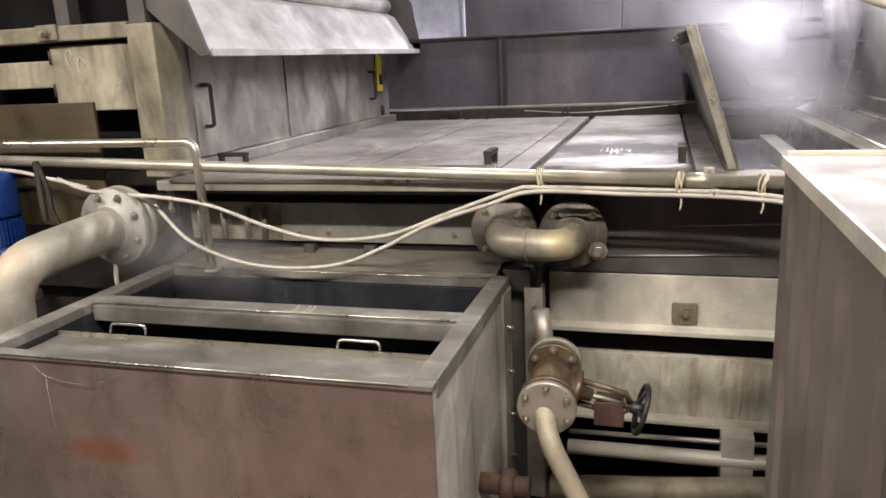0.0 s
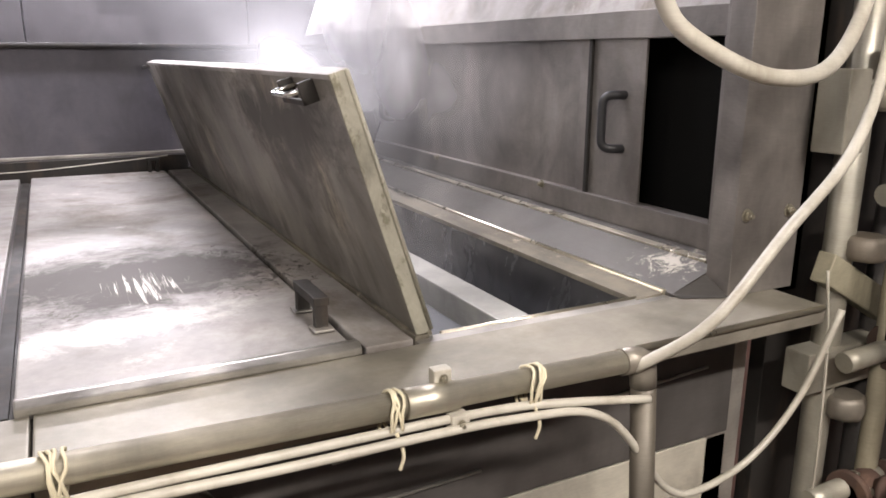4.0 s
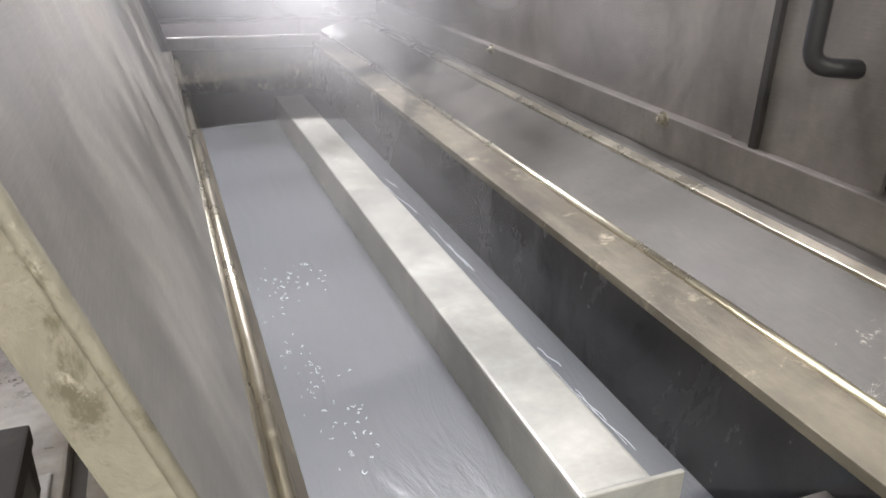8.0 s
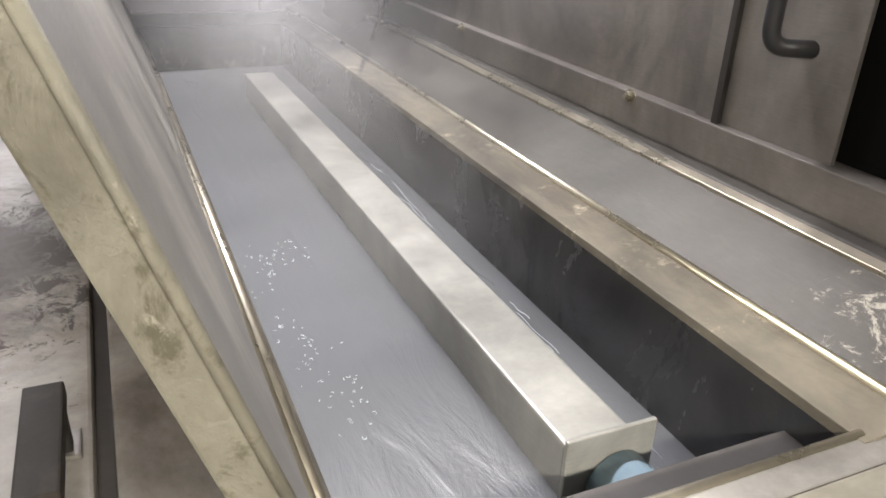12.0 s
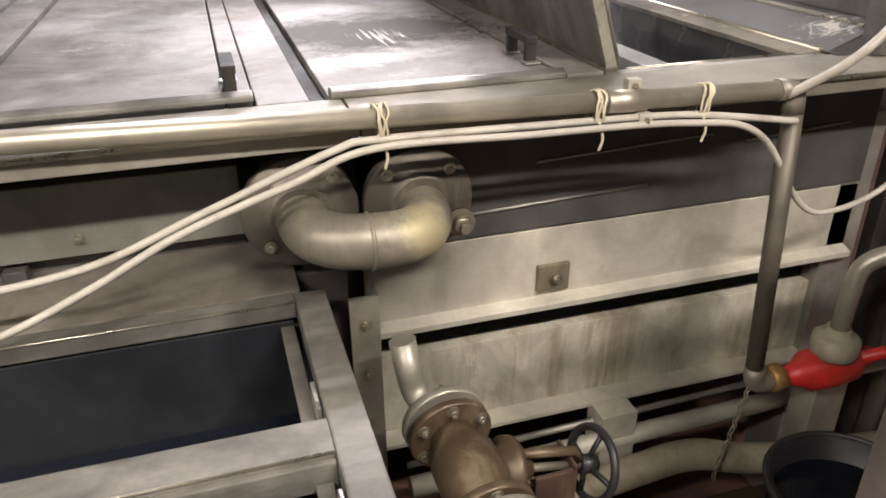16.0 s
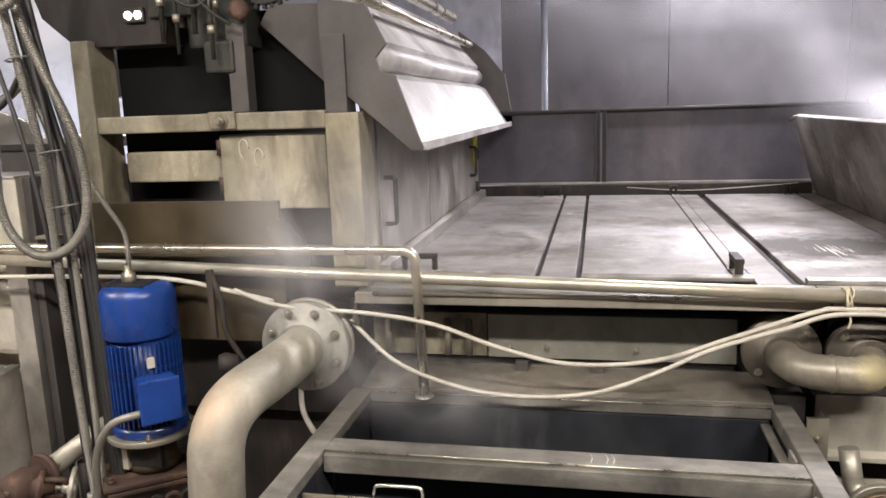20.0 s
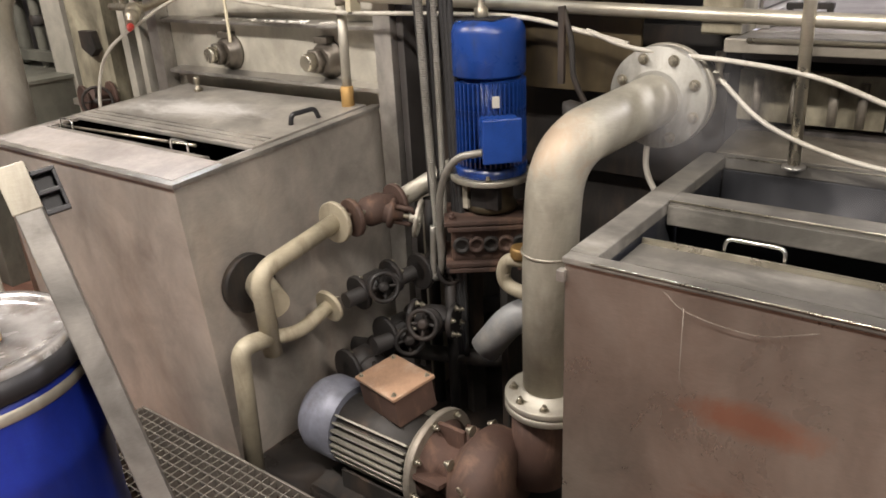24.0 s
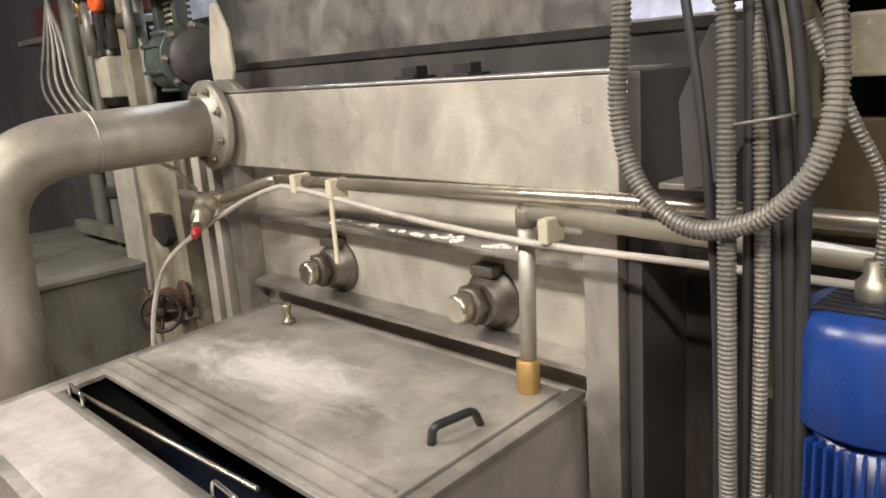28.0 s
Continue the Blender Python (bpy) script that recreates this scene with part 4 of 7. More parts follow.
bolt(ub, towards((0.205, 2.46, 1.185), (0.205, 2, 1.185)), 0.02)

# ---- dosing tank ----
# Lining colour is darkened to hold the shade inside the open tank.
LINING = surface("shade-darkened lining", (0.03, 0.032, 0.036), (0.02, 0.022, 0.028), (0.07, 0.07, 0.07), 0.2, (0.3, 0.55), stain_scale=4, stain_range=(0.58, 0.75))
DULLTOP = surface("dull limed tank top", (0.2, 0.19, 0.166), (0.15, 0.142, 0.124), (0.3, 0.285, 0.25), 0.35, (0.45, 0.7), stain_scale=6, streak=(0.4, 1.2, 1), stain2=(0.2, 0.185, 0.15), stain2_range=(0.6, 0.74), grime=0.4)
ta = thing("dosing_tank", "open-topped stainless steel dosing tank with handled cover strip", "tank")
X0, X1, Y0, Y1, TZ = -1.381, -0.081, 1.578, 2.433, 1.097
# The two reddish patches imitate the red floor mirrored in the sheet.
TANKFRONT = local_patch(local_patch(surface("worn tank sheet with painted reflections", (0.33, 0.295, 0.255), (0.275, 0.242, 0.21), (0.24, 0.2, 0.165), 0.75, (0.22, 0.4), stain_scale=1.4, grime=0.22), (-1.0, 1.59, 0.84), 0, (0.2, 1, 0.055), (0.27, 0.145, 0.1), 0.4, 5, 2.2, 0.3, 0.9), (-0.85, 1.59, 0.62), 0, (0.4, 1, 0.08), (0.22, 0.13, 0.095), 0.45, 7, 2.2, 0.4, 0.9)
part("front_sheet", boxes((X0, X1, Y0, Y0 + 0.006, 0.0, TZ - 0.012)), TANKFRONT, ta, "brownish reflecting front sheet")
part("side_sheet", boxes((X0, X0 + 0.006, Y0 + 0.006, Y1, 0.0, TZ - 0.012)), TANK, ta)
SIDESHEET = surface("lime-run tank side", (0.55, 0.53, 0.48), (0.44, 0.42, 0.37), (0.24, 0.21, 0.16), 0.15, (0.35, 0.6), stain_scale=5, stain_range=(0.5, 0.68), stain2=(0.66, 0.64, 0.6), stain2_range=(0.56, 0.66), streak=(1, 2.4, 0.12), grime=0.35)
part("side_sheet", boxes((X1 - 0.006, X1, Y0 + 0.006, Y1, 0.0, TZ - 0.012)), SIDESHEET, ta, "lime-streaked tank side")
part("back_sheet", boxes((X0 + 0.006, X1 - 0.006, Y1 - 0.006, Y1, 0.0, TZ - 0.02)), SHADOWSTEEL, ta)
part("front_rim", boxes((X0 - 0.004, X1 + 0.004, Y0 - 0.006, Y0 + 0.03, TZ - 0.014, TZ), bevel=0.003), DULLTOP, ta)
part("side_rim", boxes((X1 - 0.052, X1 + 0.006, Y0 + 0.03, Y1, TZ - 0.04, TZ + 0.004), bevel=0.004), DULLTOP, ta)
part("side_rim", boxes((X0 - 0.006, X0 + 0.06, Y0 + 0.03, Y1, TZ - 0.03, TZ + 0.002), bevel=0.004), DULLTOP, ta)
part("back_rim", boxes((X0 + 0.06, X1 - 0.052, Y1 - 0.035, Y1, TZ - 0.03, TZ + 0.004), bevel=0.003), DULLTOP, ta)
part("cross_bar", boxes((X0 + 0.06, X1 - 0.052, 1.987, 2.062, TZ - 0.03, TZ + 0.002), (X0 + 0.06, X1 - 0.052, 1.975, 1.987, TZ - 0.055, TZ - 0.006), bevel=0.003), DULLTOP, ta)
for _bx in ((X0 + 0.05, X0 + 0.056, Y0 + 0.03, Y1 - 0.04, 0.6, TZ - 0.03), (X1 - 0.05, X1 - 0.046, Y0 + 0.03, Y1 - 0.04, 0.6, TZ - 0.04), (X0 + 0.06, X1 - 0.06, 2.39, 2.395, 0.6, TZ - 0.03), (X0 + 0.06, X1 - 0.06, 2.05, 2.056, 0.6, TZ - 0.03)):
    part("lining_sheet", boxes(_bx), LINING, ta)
cov = part("cover_strip", boxes((X0 + 0.062, X1 - 0.06, Y0 + 0.034, 1.822, TZ - 0.056, TZ - 0.046), bevel=0.002), DULLTOP, ta, "pale worn cover strip")
part("cover_fold", boxes((X0 + 0.062, X1 - 0.06, 1.822, 1.83, TZ - 0.075, TZ - 0.034), bevel=0.002), SHINY, ta)
part("cover_swage", boxes((X0 + 0.1, X1 - 0.1, 1.7, 1.715, TZ - 0.046, TZ - 0.0435), bevel=0.001), DULLTOP, ta)
for x, z in ((-1.142, 1.052), (-0.423, 1.046)):
    grip(ta, (x, 1.836, z), (x + 0.12, 1.836, z), (0, 0.006, 0.038), 0.0045, CHROME)
for _y in (1.86, 2.1):
    part("catch", boxes((X1 - 0.062, X1 - 0.054, _y, _y + 0.07, TZ - 0.05, TZ - 0.01)), STEEL, ta)
for _y, _zz in ((1.572, TZ - 0.002), (1.987, TZ + 0.002), (2.399, TZ + 0.003)):
    part("bright_edge", sweep([(X0 + 0.06, _y, _zz), (X1 - 0.054, _y, _zz)], 0.0024, 6), SHINY, ta)
for _c, _w in ((-0.637, 0.006), (-0.6, 0.008), (-0.583, 0.006)):
    part("chalk_mark", sweep([(_c, 2.05, TZ + 0.003), (_c + _w, 2.025, TZ + 0.003), (_c + 0.4 * _w, 2.0, TZ + 0.003)], 0.0018, 5), HOSE, ta, "faint chalk stroke")
part("wire_end", sweep([(-1.13, 1.57, 1.05), (-1.128, 1.568, 0.9), (-1.115, 1.568, 0.875)], 0.0006, 5), DULLFIT, ta)
part("drip_wire", sweep(smooth_path([(-1.17, 1.574, 1.07), (-1.12, 1.57, 1.04), (-1.0, 1.569, 1.03), (-0.9, 1.573, 1.06)]), 0.0006, 5), DULLFIT, ta)
part("inner_ledge", boxes((X1 - 0.085, X1 - 0.06, Y0 + 0.034, Y1 - 0.04, TZ - 0.05, TZ - 0.04), bevel=0.002), DULLTOP, ta)
part("corner_lug", boxes((X0 - 0.014, X0 + 0.004, Y0 - 0.012, Y0 + 0.01, TZ - 0.055, TZ - 0.03), bevel=0.002), STEEL, ta)
liq = part("liquor", boxes((X0 + 0.056, X1 - 0.05, Y0 + 0.02, 2.385, 0.6, 0.86), bevel=0), INK)
tagged(liq, "dark blue-black liquor in the dosing tank", "liquid", kind="structure")
rv = thing("tank_side_strip", "bolted vertical steel strip down the tank side", "bracket")
part("strip", boxes((X1 + 0.0, X1 + 0.012, 2.3, 2.42, 0.2, 1.07)), PIPE, rv)
screw_row(rv, [(X1 + 0.012, 2.36, z) for z in (0.35, 0.5, 0.65, 0.8, 0.95)], (1, 0, 0), 0.009)

# ---- chemical tank, its top falling slightly to the front ----
tb = thing("chemical_tank", "closed grey steel chemical tank with lids and grips", "tank")
W0, W1 = -3.83, -2.645
part("front_sheet", prism([(0, -1.068), (0.006, -1.068), (0.006, -0.012), (0, -0.012)], "x", W0, W1, 0.001), TANK, tb)
part("back_sheet", prism([(0.924, -1.12), (0.93, -1.12), (0.93, -0.012), (0.924, -0.012)], "x", W0, W1, 0.001), TANK, tb)
for _xa in (W0, W1 - 0.006):
    part("side_sheet", prism([(0.006, -1.0685), (0.924, -1.12), (0.924, -0.012), (0.006, -0.012)], "x", _xa, _xa + 0.006, 0.001), TANK, tb)
# Black faces give the slot its deep shade.
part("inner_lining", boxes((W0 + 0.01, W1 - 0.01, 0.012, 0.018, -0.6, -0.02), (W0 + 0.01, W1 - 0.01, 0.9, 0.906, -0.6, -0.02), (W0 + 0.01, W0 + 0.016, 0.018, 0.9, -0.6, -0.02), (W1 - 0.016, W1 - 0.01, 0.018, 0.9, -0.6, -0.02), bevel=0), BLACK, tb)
part("dark_liquor", boxes((W0 + 0.016, W1 - 0.016, 0.018, 0.9, -0.6, -0.3), bevel=0), INK, tb)
part("rim", boxes((W0 - 0.006, W1 + 0.008, -0.008, 0.02, -0.014, 0.0), (W1 - 0.03, W1 + 0.008, 0.02, 0.93, -0.014, 0.0), (W0 - 0.006, W0 + 0.03, 0.02, 0.93, -0.014, 0.0), bevel=0.002), STEEL, tb)
part("front_cover", boxes((W0 + 0.03, W1 - 0.03, 0.02, 0.2, -0.01, 0.002), bevel=0.002), COVERDUST, tb, "pale dusty front cover")
for _xa, _xb in ((W0 + 0.03, W0 + 0.08), (W1 - 0.045, W1 - 0.03)):
    part("end_strip", boxes((_xa, _xb, 0.2, 0.335, -0.01, 0.002), bevel=0.002), DECK, tb)
fl = part("flap", prism([(0.2, -0.004), (0.212, -0.004), (0.228, -0.009), (0.228, -0.003), (0.212, 0.004), (0.2, 0.004)], "x", W0 + 0.09, W1 - 0.12, 0.001), STEEL, tb)
part("inner_lip", sweep([(W0 + 0.1, 0.248, -0.004), (W1 - 0.28, 0.292, -0.004)], 0.0055, 8), SHINY, tb, "bright folded inner lip")
for x in (W0 + 0.14, W1 - 0.32):
    grip(tb, (x, 0.225, 0.0), (x + 0.1, 0.22, 0.0), (0, 0.004, 0.036), 0.0045, CHROME)
DUSTED = local_patch(surface("dusted lid sheet", (0.46, 0.44, 0.4), (0.38, 0.36, 0.32), (0.3, 0.27, 0.23), 0.5, (0.35, 0.55), stain_scale=3.2, stain_range=(0.52, 0.66), streak=(0.7, 1.2, 1)), (-3.36, 0.6, 0), 0.12, (0.62, 0.19, 1), (0.66, 0.645, 0.62), 0.7, 6, 2.2, 0.15, 0.8, (0.7, 1.6, 1), 0.2)
part("rear_lid", boxes((W0 + 0.04, W1 - 0.035, 0.335, 0.9, -0.008, 0.006), bevel=0.003), DUSTED, tb, "steel lid dusted with white powder")
for y in (0.35, 0.395, 0.425):
    part("fold_line", boxes((W0 + 0.05, W1 - 0.045, y, y + 0.008, 0.006, 0.011), bevel=0.002), STEEL, tb)
hb = bmesh.new()
sweep(rounded([(W1 - 0.11, 0.58, 0.006), (W1 - 0.105, 0.585, 0.042), (W1 - 0.085, 0.68, 0.042), (W1 - 0.08, 0.69, 0.006)], 0.015), 0.009, 10, hb)
part("grip", hb, HANDLE, tb, "black plastic grip")
part("lid_valve", lathe([(0.02, 0), (0.02, 0.012), (0.01, 0.014), (0.01, 0.04), (0.014, 0.045), (0.014, 0.06)], pose(-3.6, 0.82, 0.006), 14), BOLTMAT, tb)
tb.matrix_world = pose(0, 1.53, 1.07, 3.1, 0, 0)

# ---- squeezer box behind the chemical tank ----
sq = thing("squeezer_box", "limed steel box of the squeezing unit with two bearing ports", "machine housing")
part("top_beam", boxes((-4.03, -2.53, 2.43, 2.62, 1.56, 1.785), bevel=0.004), LIMED, sq, "pale limed steel top beam")
part("beam_lip", boxes((-4.05, -2.53, 2.425, 2.64, 1.785, 1.792), bevel=0.002), STEEL, sq)
part("face", boxes((-3.95, -2.61, 2.5, 2.54, 0.6, 1.56)), LIMED, sq)
part("upper_ledge", prism([(2.44, 1.395), (2.5, 1.405), (2.5, 1.42), (2.44, 1.408)], "x", -3.93, -2.61, 0.002), STEEL, sq)
part("lower_ledge", prism([(2.43, 1.17), (2.5, 1.18), (2.5, 1.195), (2.43, 1.185)], "x", -3.91, -2.6, 0.002), STEEL, sq)
part("right_post", boxes((-2.615, -2.535, 2.43, 2.5, 0.0, 1.56)), STEEL, sq)
part("left_post", boxes((-4.03, -3.95, 2.43, 2.5, 0.0, 1.56)), STEEL, sq)
part("end_side", boxes((-2.53, -2.5, 2.46, 4.3, 0.0, 1.785)), SHADOWSTEEL, sq)
part("body", boxes((-4.0, -2.56, 2.62, 4.3, 0.0, 1.7), bevel=0), SHADOWSTEEL, sq)
PORTMAT = surface("greasy worn port steel", (0.2, 0.18, 0.15), (0.12, 0.105, 0.085), (0.05, 0.04, 0.032), 0.6, (0.25, 0.5), stain_scale=16)
for x in (-3.52, -2.92):
    bx = part("bearing_port", lathe([(0.078, 0), (0.078, 0.012), (0.062, 0.014), (0.062, 0.04), (0.05, 0.044), (0.05, 0.055)], towards((x, 2.5, 1.272), (x, 2, 1.272)), 28), PORTMAT, sq, "round bearing port")
    part("nut", lathe([(0.05, 0.05), (0.05, 0.08), (0.044, 0.084)], towards((x - 0.008, 2.5, 1.27), (x - 0.06, 2, 1.268)), 6), PORTMAT, bx)
    part("cap", lathe([(0.035, 0.08), (0.035, 0.113), (0.03, 0.12)], towards((x - 0.008, 2.5, 1.27), (x - 0.06, 2, 1.268)), 20), SHINY, bx)
    part("lug", boxes((x - 0.035, x + 0.035, 2.455, 2.5, 1.335, 1.36)), PORTMAT, bx)
dust = bmesh.new()
for k in range(60):
    x, r = random.uniform(-3.5, -2.75), random.uniform(0.004, 0.012)
    bmesh.ops.create_icosphere(dust, subdivisions=1, radius=r, matrix=Matrix.Translation((x, random.uniform(2.45, 2.49), 1.41 + r * 0.3)) @ Matrix.Diagonal((1.6, 1.2, 0.5, 1)))
dz = part("powder_crumbs", dust, plain("white powder", (0.75, 0.73, 0.68), 0.9))
tagged(dz, "white powder crumbs lying on the steel ledge", "powder", kind="stuff")
for x0 in (-3.25, -3.06):
    kb = part("top_catch", boxes((x0 - 0.04, x0 + 0.04, 2.56, 2.64, 1.79, 1.80), (x0 - 0.03, x0 + 0.03, 2.58, 2.62, 1.80, 1.825)), DARKIRON, sq)
part("hood_panel", prism([(-4.86, 1.86), (-2.86, 1.86), (-2.86, 1.96), (-3.4, 2.14), (-4.1, 2.29), (-4.86, 2.4)], "y", 2.96, 2.975, 0.003), STEEL, sq, "grey steel hood panel")
part("hood_base", boxes((-4.6, -2.45, 2.8, 2.9, 1.70, 1.87)), SHADOWSTEEL, sq)
part("hood_rail", boxes((-4.6, -2.45, 2.79, 2.8, 1.86, 1.885)), DARKIRON, sq)
part("hood_handle", sweep(rounded([(-4.72, 2.965, 2.36), (-4.72, 2.965, 2.42), (-4.54, 2.965, 2.395), (-4.54, 2.965, 2.335)], 0.02), 0.015, 10), HANDLE, sq)
part("hood_top", prism([(2.975, 1.86), (3.6, 1.86), (3.6, 1.9), (2.975, 1.9)], "x", -4.86, -2.5, 0.003), DECK, sq, "wet bright steel hood top")
rod = thing("dip_rod", "grey tube with brown collar standing on the tank lid", "pipe")
part("tube", sweep([(-2.72, 2.385, 1.5), (-2.733, 2.388, 1.17)], 0.018, 16), PIPE, rod)
part("collar", lathe([(0.024, 0), (0.025, 0.004), (0.025, 0.085), (0.02, 0.09)], pose(-2.735, 2.388, 1.108), 20), BRASS, rod, "brown plastic collar")
part("foot", lathe([(0.034, 0), (0.034, 0.012), (0.022, 0.016)], pose(-2.735, 2.388, 1.098), 18), WHITEBOX, rod)
part("cap", lathe([(0.022, 0), (0.022, 0.035), (0.017, 0.04)], pose(-2.72, 2.385, 1.49), 16), DULLFIT, rod)
br = thing("needle_valve", "small steel needle valve with red tip on the rail end", "valve")
part("body", lathe([(0.022, 0), (0.034, 0.01), (0.034, 0.055), (0.022, 0.065), (0.03, 0.072), (0.03, 0.105), (0.018, 0.112), (0.018, 0.15)], towards((-3.9, 2.3, 1.47), (-3.68, 2.1, 1.36)), 16), BOLTMAT, br)
part("tip", lathe([(0.014, 0), (0.016, 0.01), (0.008, 0.04)], towards((-3.79, 2.2, 1.41), (-3.68, 2.1, 1.36)), 14), REDP, br, "red tip")
part("tee", sweep([(-4.15, 2.34, 1.47), (-3.88, 2.33, 1.47)], 0.016, 14), BOLTMAT, br)
part("wing_lever", sweep([(-4.02, 2.33, 1.49), (-4.06, 2.29, 1.56), (-4.1, 2.24, 1.6)], 0.007, 8), BOLTMAT, br)
part("collar", lathe([(0.026, 0), (0.03, 0.006), (0.03, 0.026), (0.026, 0.032)], towards((-3.93, 2.33, 1.47), (-3.7, 2.33, 1.46)), 6), BOLTMAT, br)
part("drop", sweep(rounded([(-4.1, 2.34, 1.47), (-4.14, 2.36, 1.62), (-4.14, 2.5, 1.66)], 0.04), 0.013, 12), PIPE, br)

# ---- left large pipe and far gear drive ----
lp = thing("large_pipe", "wide dull steel pipe bent down from a wall flange", "pipe")
part("tube", sweep(rounded([(-4.0, 2.44, 1.688), (-4.03, 1.74, 1.67), (-4.04, 1.72, 0.3)], 0.24, 14), 0.088, 28), PIPE, lp)
flange(lp, towards((-4.0, 2.41, 1.69), (-4.02, 2.0, 1.685)), 0.14, 0.026, 8, PIPE, 0.09)
part("back_ring", lathe([(0.14, 0), (0.14, 0.03)], towards((-4.0, 2.48, 1.69), (-4.0, 2.4, 1.69)), 32), PIPE, lp)
weld(lp, (-4.038, 1.722, 1.36), (-4.04, 1.72, 0.3), 0.089, PIPE)
weld(lp, (-4.018, 2.03, 1.677), (-4.03, 1.74, 1.67), 0.089, PIPE)


def gear_drive(x, y, z):
    """An upright gear motor on a lantern and a bevel gearbox; z is the axis of the gearbox."""
    g = thing("gear_motor", "dark green gear motor standing on its gearbox", "motor")
    part("fan_cowl", lathe([(0.128, 0.5), (0.128, 0.6), (0.118, 0.625), (0.0, 0.63)], pose(x, y, z), 28), CONDUIT, g, "grey fan cowl")
    body = part("motor_body", lathe([(0.105, 0.3), (0.105, 0.51)], pose(x, y, z), 28), GREEN, g)
    for k in range(26):
        shared("fin", ("gear fin",), lambda: boxes((0.1, 0.128, -0.003, 0.003, 0.31, 0.5), bevel=0), GREEN, body, pose(x, y, z, 0, 0, 360 * k / 26))
    part("terminal_box", boxes((x + 0.1, x + 0.17, y - 0.06, y + 0.06, z + 0.34, z + 0.46), bevel=0.008), GREEN, g)
    fl = part("flange", lathe([(0.16, 0.262), (0.162, 0.266), (0.162, 0.288), (0.12, 0.3)], pose(x, y, z), 30), GREEN, g)
    for k in range(8):
        bolt(fl, pose(x + 0.145 * math.cos(0.785 * k), y + 0.145 * math.sin(0.785 * k), z + 0.262) @ pose(0, 0, 0, 180), 0.011)
    part("coupling", lathe([(0.035, 0.1), (0.03, 0.26)], pose(x, y, z), 16), DARKIRON, g)
    part("spring", sweep([(x + 0.048 * math.cos(a), y + 0.048 * math.sin(a), z + 0.13 + a * 0.004) for a in (k * 0.4 for k in range(76))], 0.008, 6), BOLTMAT, g)
    for s in (-0.085, 0.085):
        part("lantern_leg", boxes((x + s - 0.02, x + s + 0.02, y - 0.06, y - 0.01, z + 0.1, z + 0.265), bevel=0.005), GREEN, g)
    part("gear_neck", lathe([(0.11, 0.05), (0.085, 0.085), (0.12, 0.1), (0.12, 0.115)], pose(x, y, z), 26), GREEN, g)
    ax = towards((x - 0.2, y, z), (x + 0.4, y - 0.04, z))
    case = part("gear_case", lathe([(0.0, 0.0), (0.05, 0.0), (0.07, 0.03), (0.105, 0.06), (0.125, 0.12), (0.13, 0.24), (0.12, 0.3), (0.14, 0.31), (0.14, 0.345)], ax, 28), GREEN, g)
    part("cover", lathe([(0.115, 0.345), (0.11, 0.375), (0.05, 0.385)], ax, 24), SHADOWSTEEL, g)
    for k in range(8):
        bolt(case, ax @ pose(0.126 * math.cos(0.785 * k), 0.126 * math.sin(0.785 * k), 0.345), 0.011)
        bm = bmesh.new()
        box(bm, 0.1, 0.138, -0.006, 0.006, 0.1, 0.31, 0.002, ax @ pose(0, 0, 0, 0, 0, 45 * k + 20))
        part("case_rib", bm, GREEN, case)
    return g


gear_drive(-4.81, 2.75, 1.925)
g2 = thing("second_gearbox", "big dark rounded gearbox of the neighbouring drive", "gearbox")
_a2 = towards((-5.78, 2.86, 2.0), (-5.2, 2.74, 1.98))
part("case", lathe([(0.0, 0.0), (0.09, 0.0), (0.15, 0.04), (0.175, 0.12), (0.175, 0.3), (0.15, 0.34), (0.15, 0.4), (0.06, 0.42)], _a2, 28), DARKIRON, g2)
for k in range(6):
    bolt(g2, _a2 @ pose(0.14 * math.cos(1.05 * k), 0.14 * math.sin(1.05 * k), 0.4), 0.013)
part("side_motor", lathe([(0.0, 0.0), (0.075, 0.0), (0.085, 0.02), (0.085, 0.17), (0.05, 0.19)], towards((-5.66, 2.62, 2.37), (-5.4, 2.64, 2.36)), 22), GREEN, g2)
part("foot", boxes((-5.7, -5.4, 2.75, 2.95, 1.5, 1.86), bevel=0.01), DARKIRON, g2)
rb = thing("red_beam", "dull dark red painted steel beam of the neighbouring machine", "beam")
part("beam", prism([(2.84, 2.17), (2.92, 2.17), (2.92, 2.19), (2.88, 2.2), (2.88, 2.3), (2.92, 2.31), (2.92, 2.33), (2.84, 2.33)], "x", -6.8, -5.28, 0.003), surface("dull red beam paint", (0.15, 0.035, 0.03), (0.1, 0.026, 0.022), (0.05, 0.03, 0.025), 0.0, (0.45, 0.7), stain_scale=6), rb)
part("ledge", boxes((-6.8, -5.2, 2.72, 2.92, 2.11, 2.14), bevel=0.004), CONDUIT, rb)
nc = thing("neighbour_housing", "dim brown-grey sheet housing of the neighbouring machine", "machine housing")
for k in range(3):
    part("side_panel", boxes((-7.4 + 0.84 * k, -6.57 + 0.84 * k, 3.02, 3.05, 0.0, 2.1), bevel=0.005), SHADOWSTEEL, nc)
part("top_sheet", boxes((-7.4, -4.88, 3.02, 3.9, 2.102, 2.12), bevel=0.003), SHADOWSTEEL, nc)
mn = thing("valve_manifold", "grey air line manifold with tees and a brass nipple", "pipe")
part("header", sweep([(-5.52, 2.6, 2.265), (-4.72, 2.6, 2.235)], 0.02, 12), CONDUIT, mn)
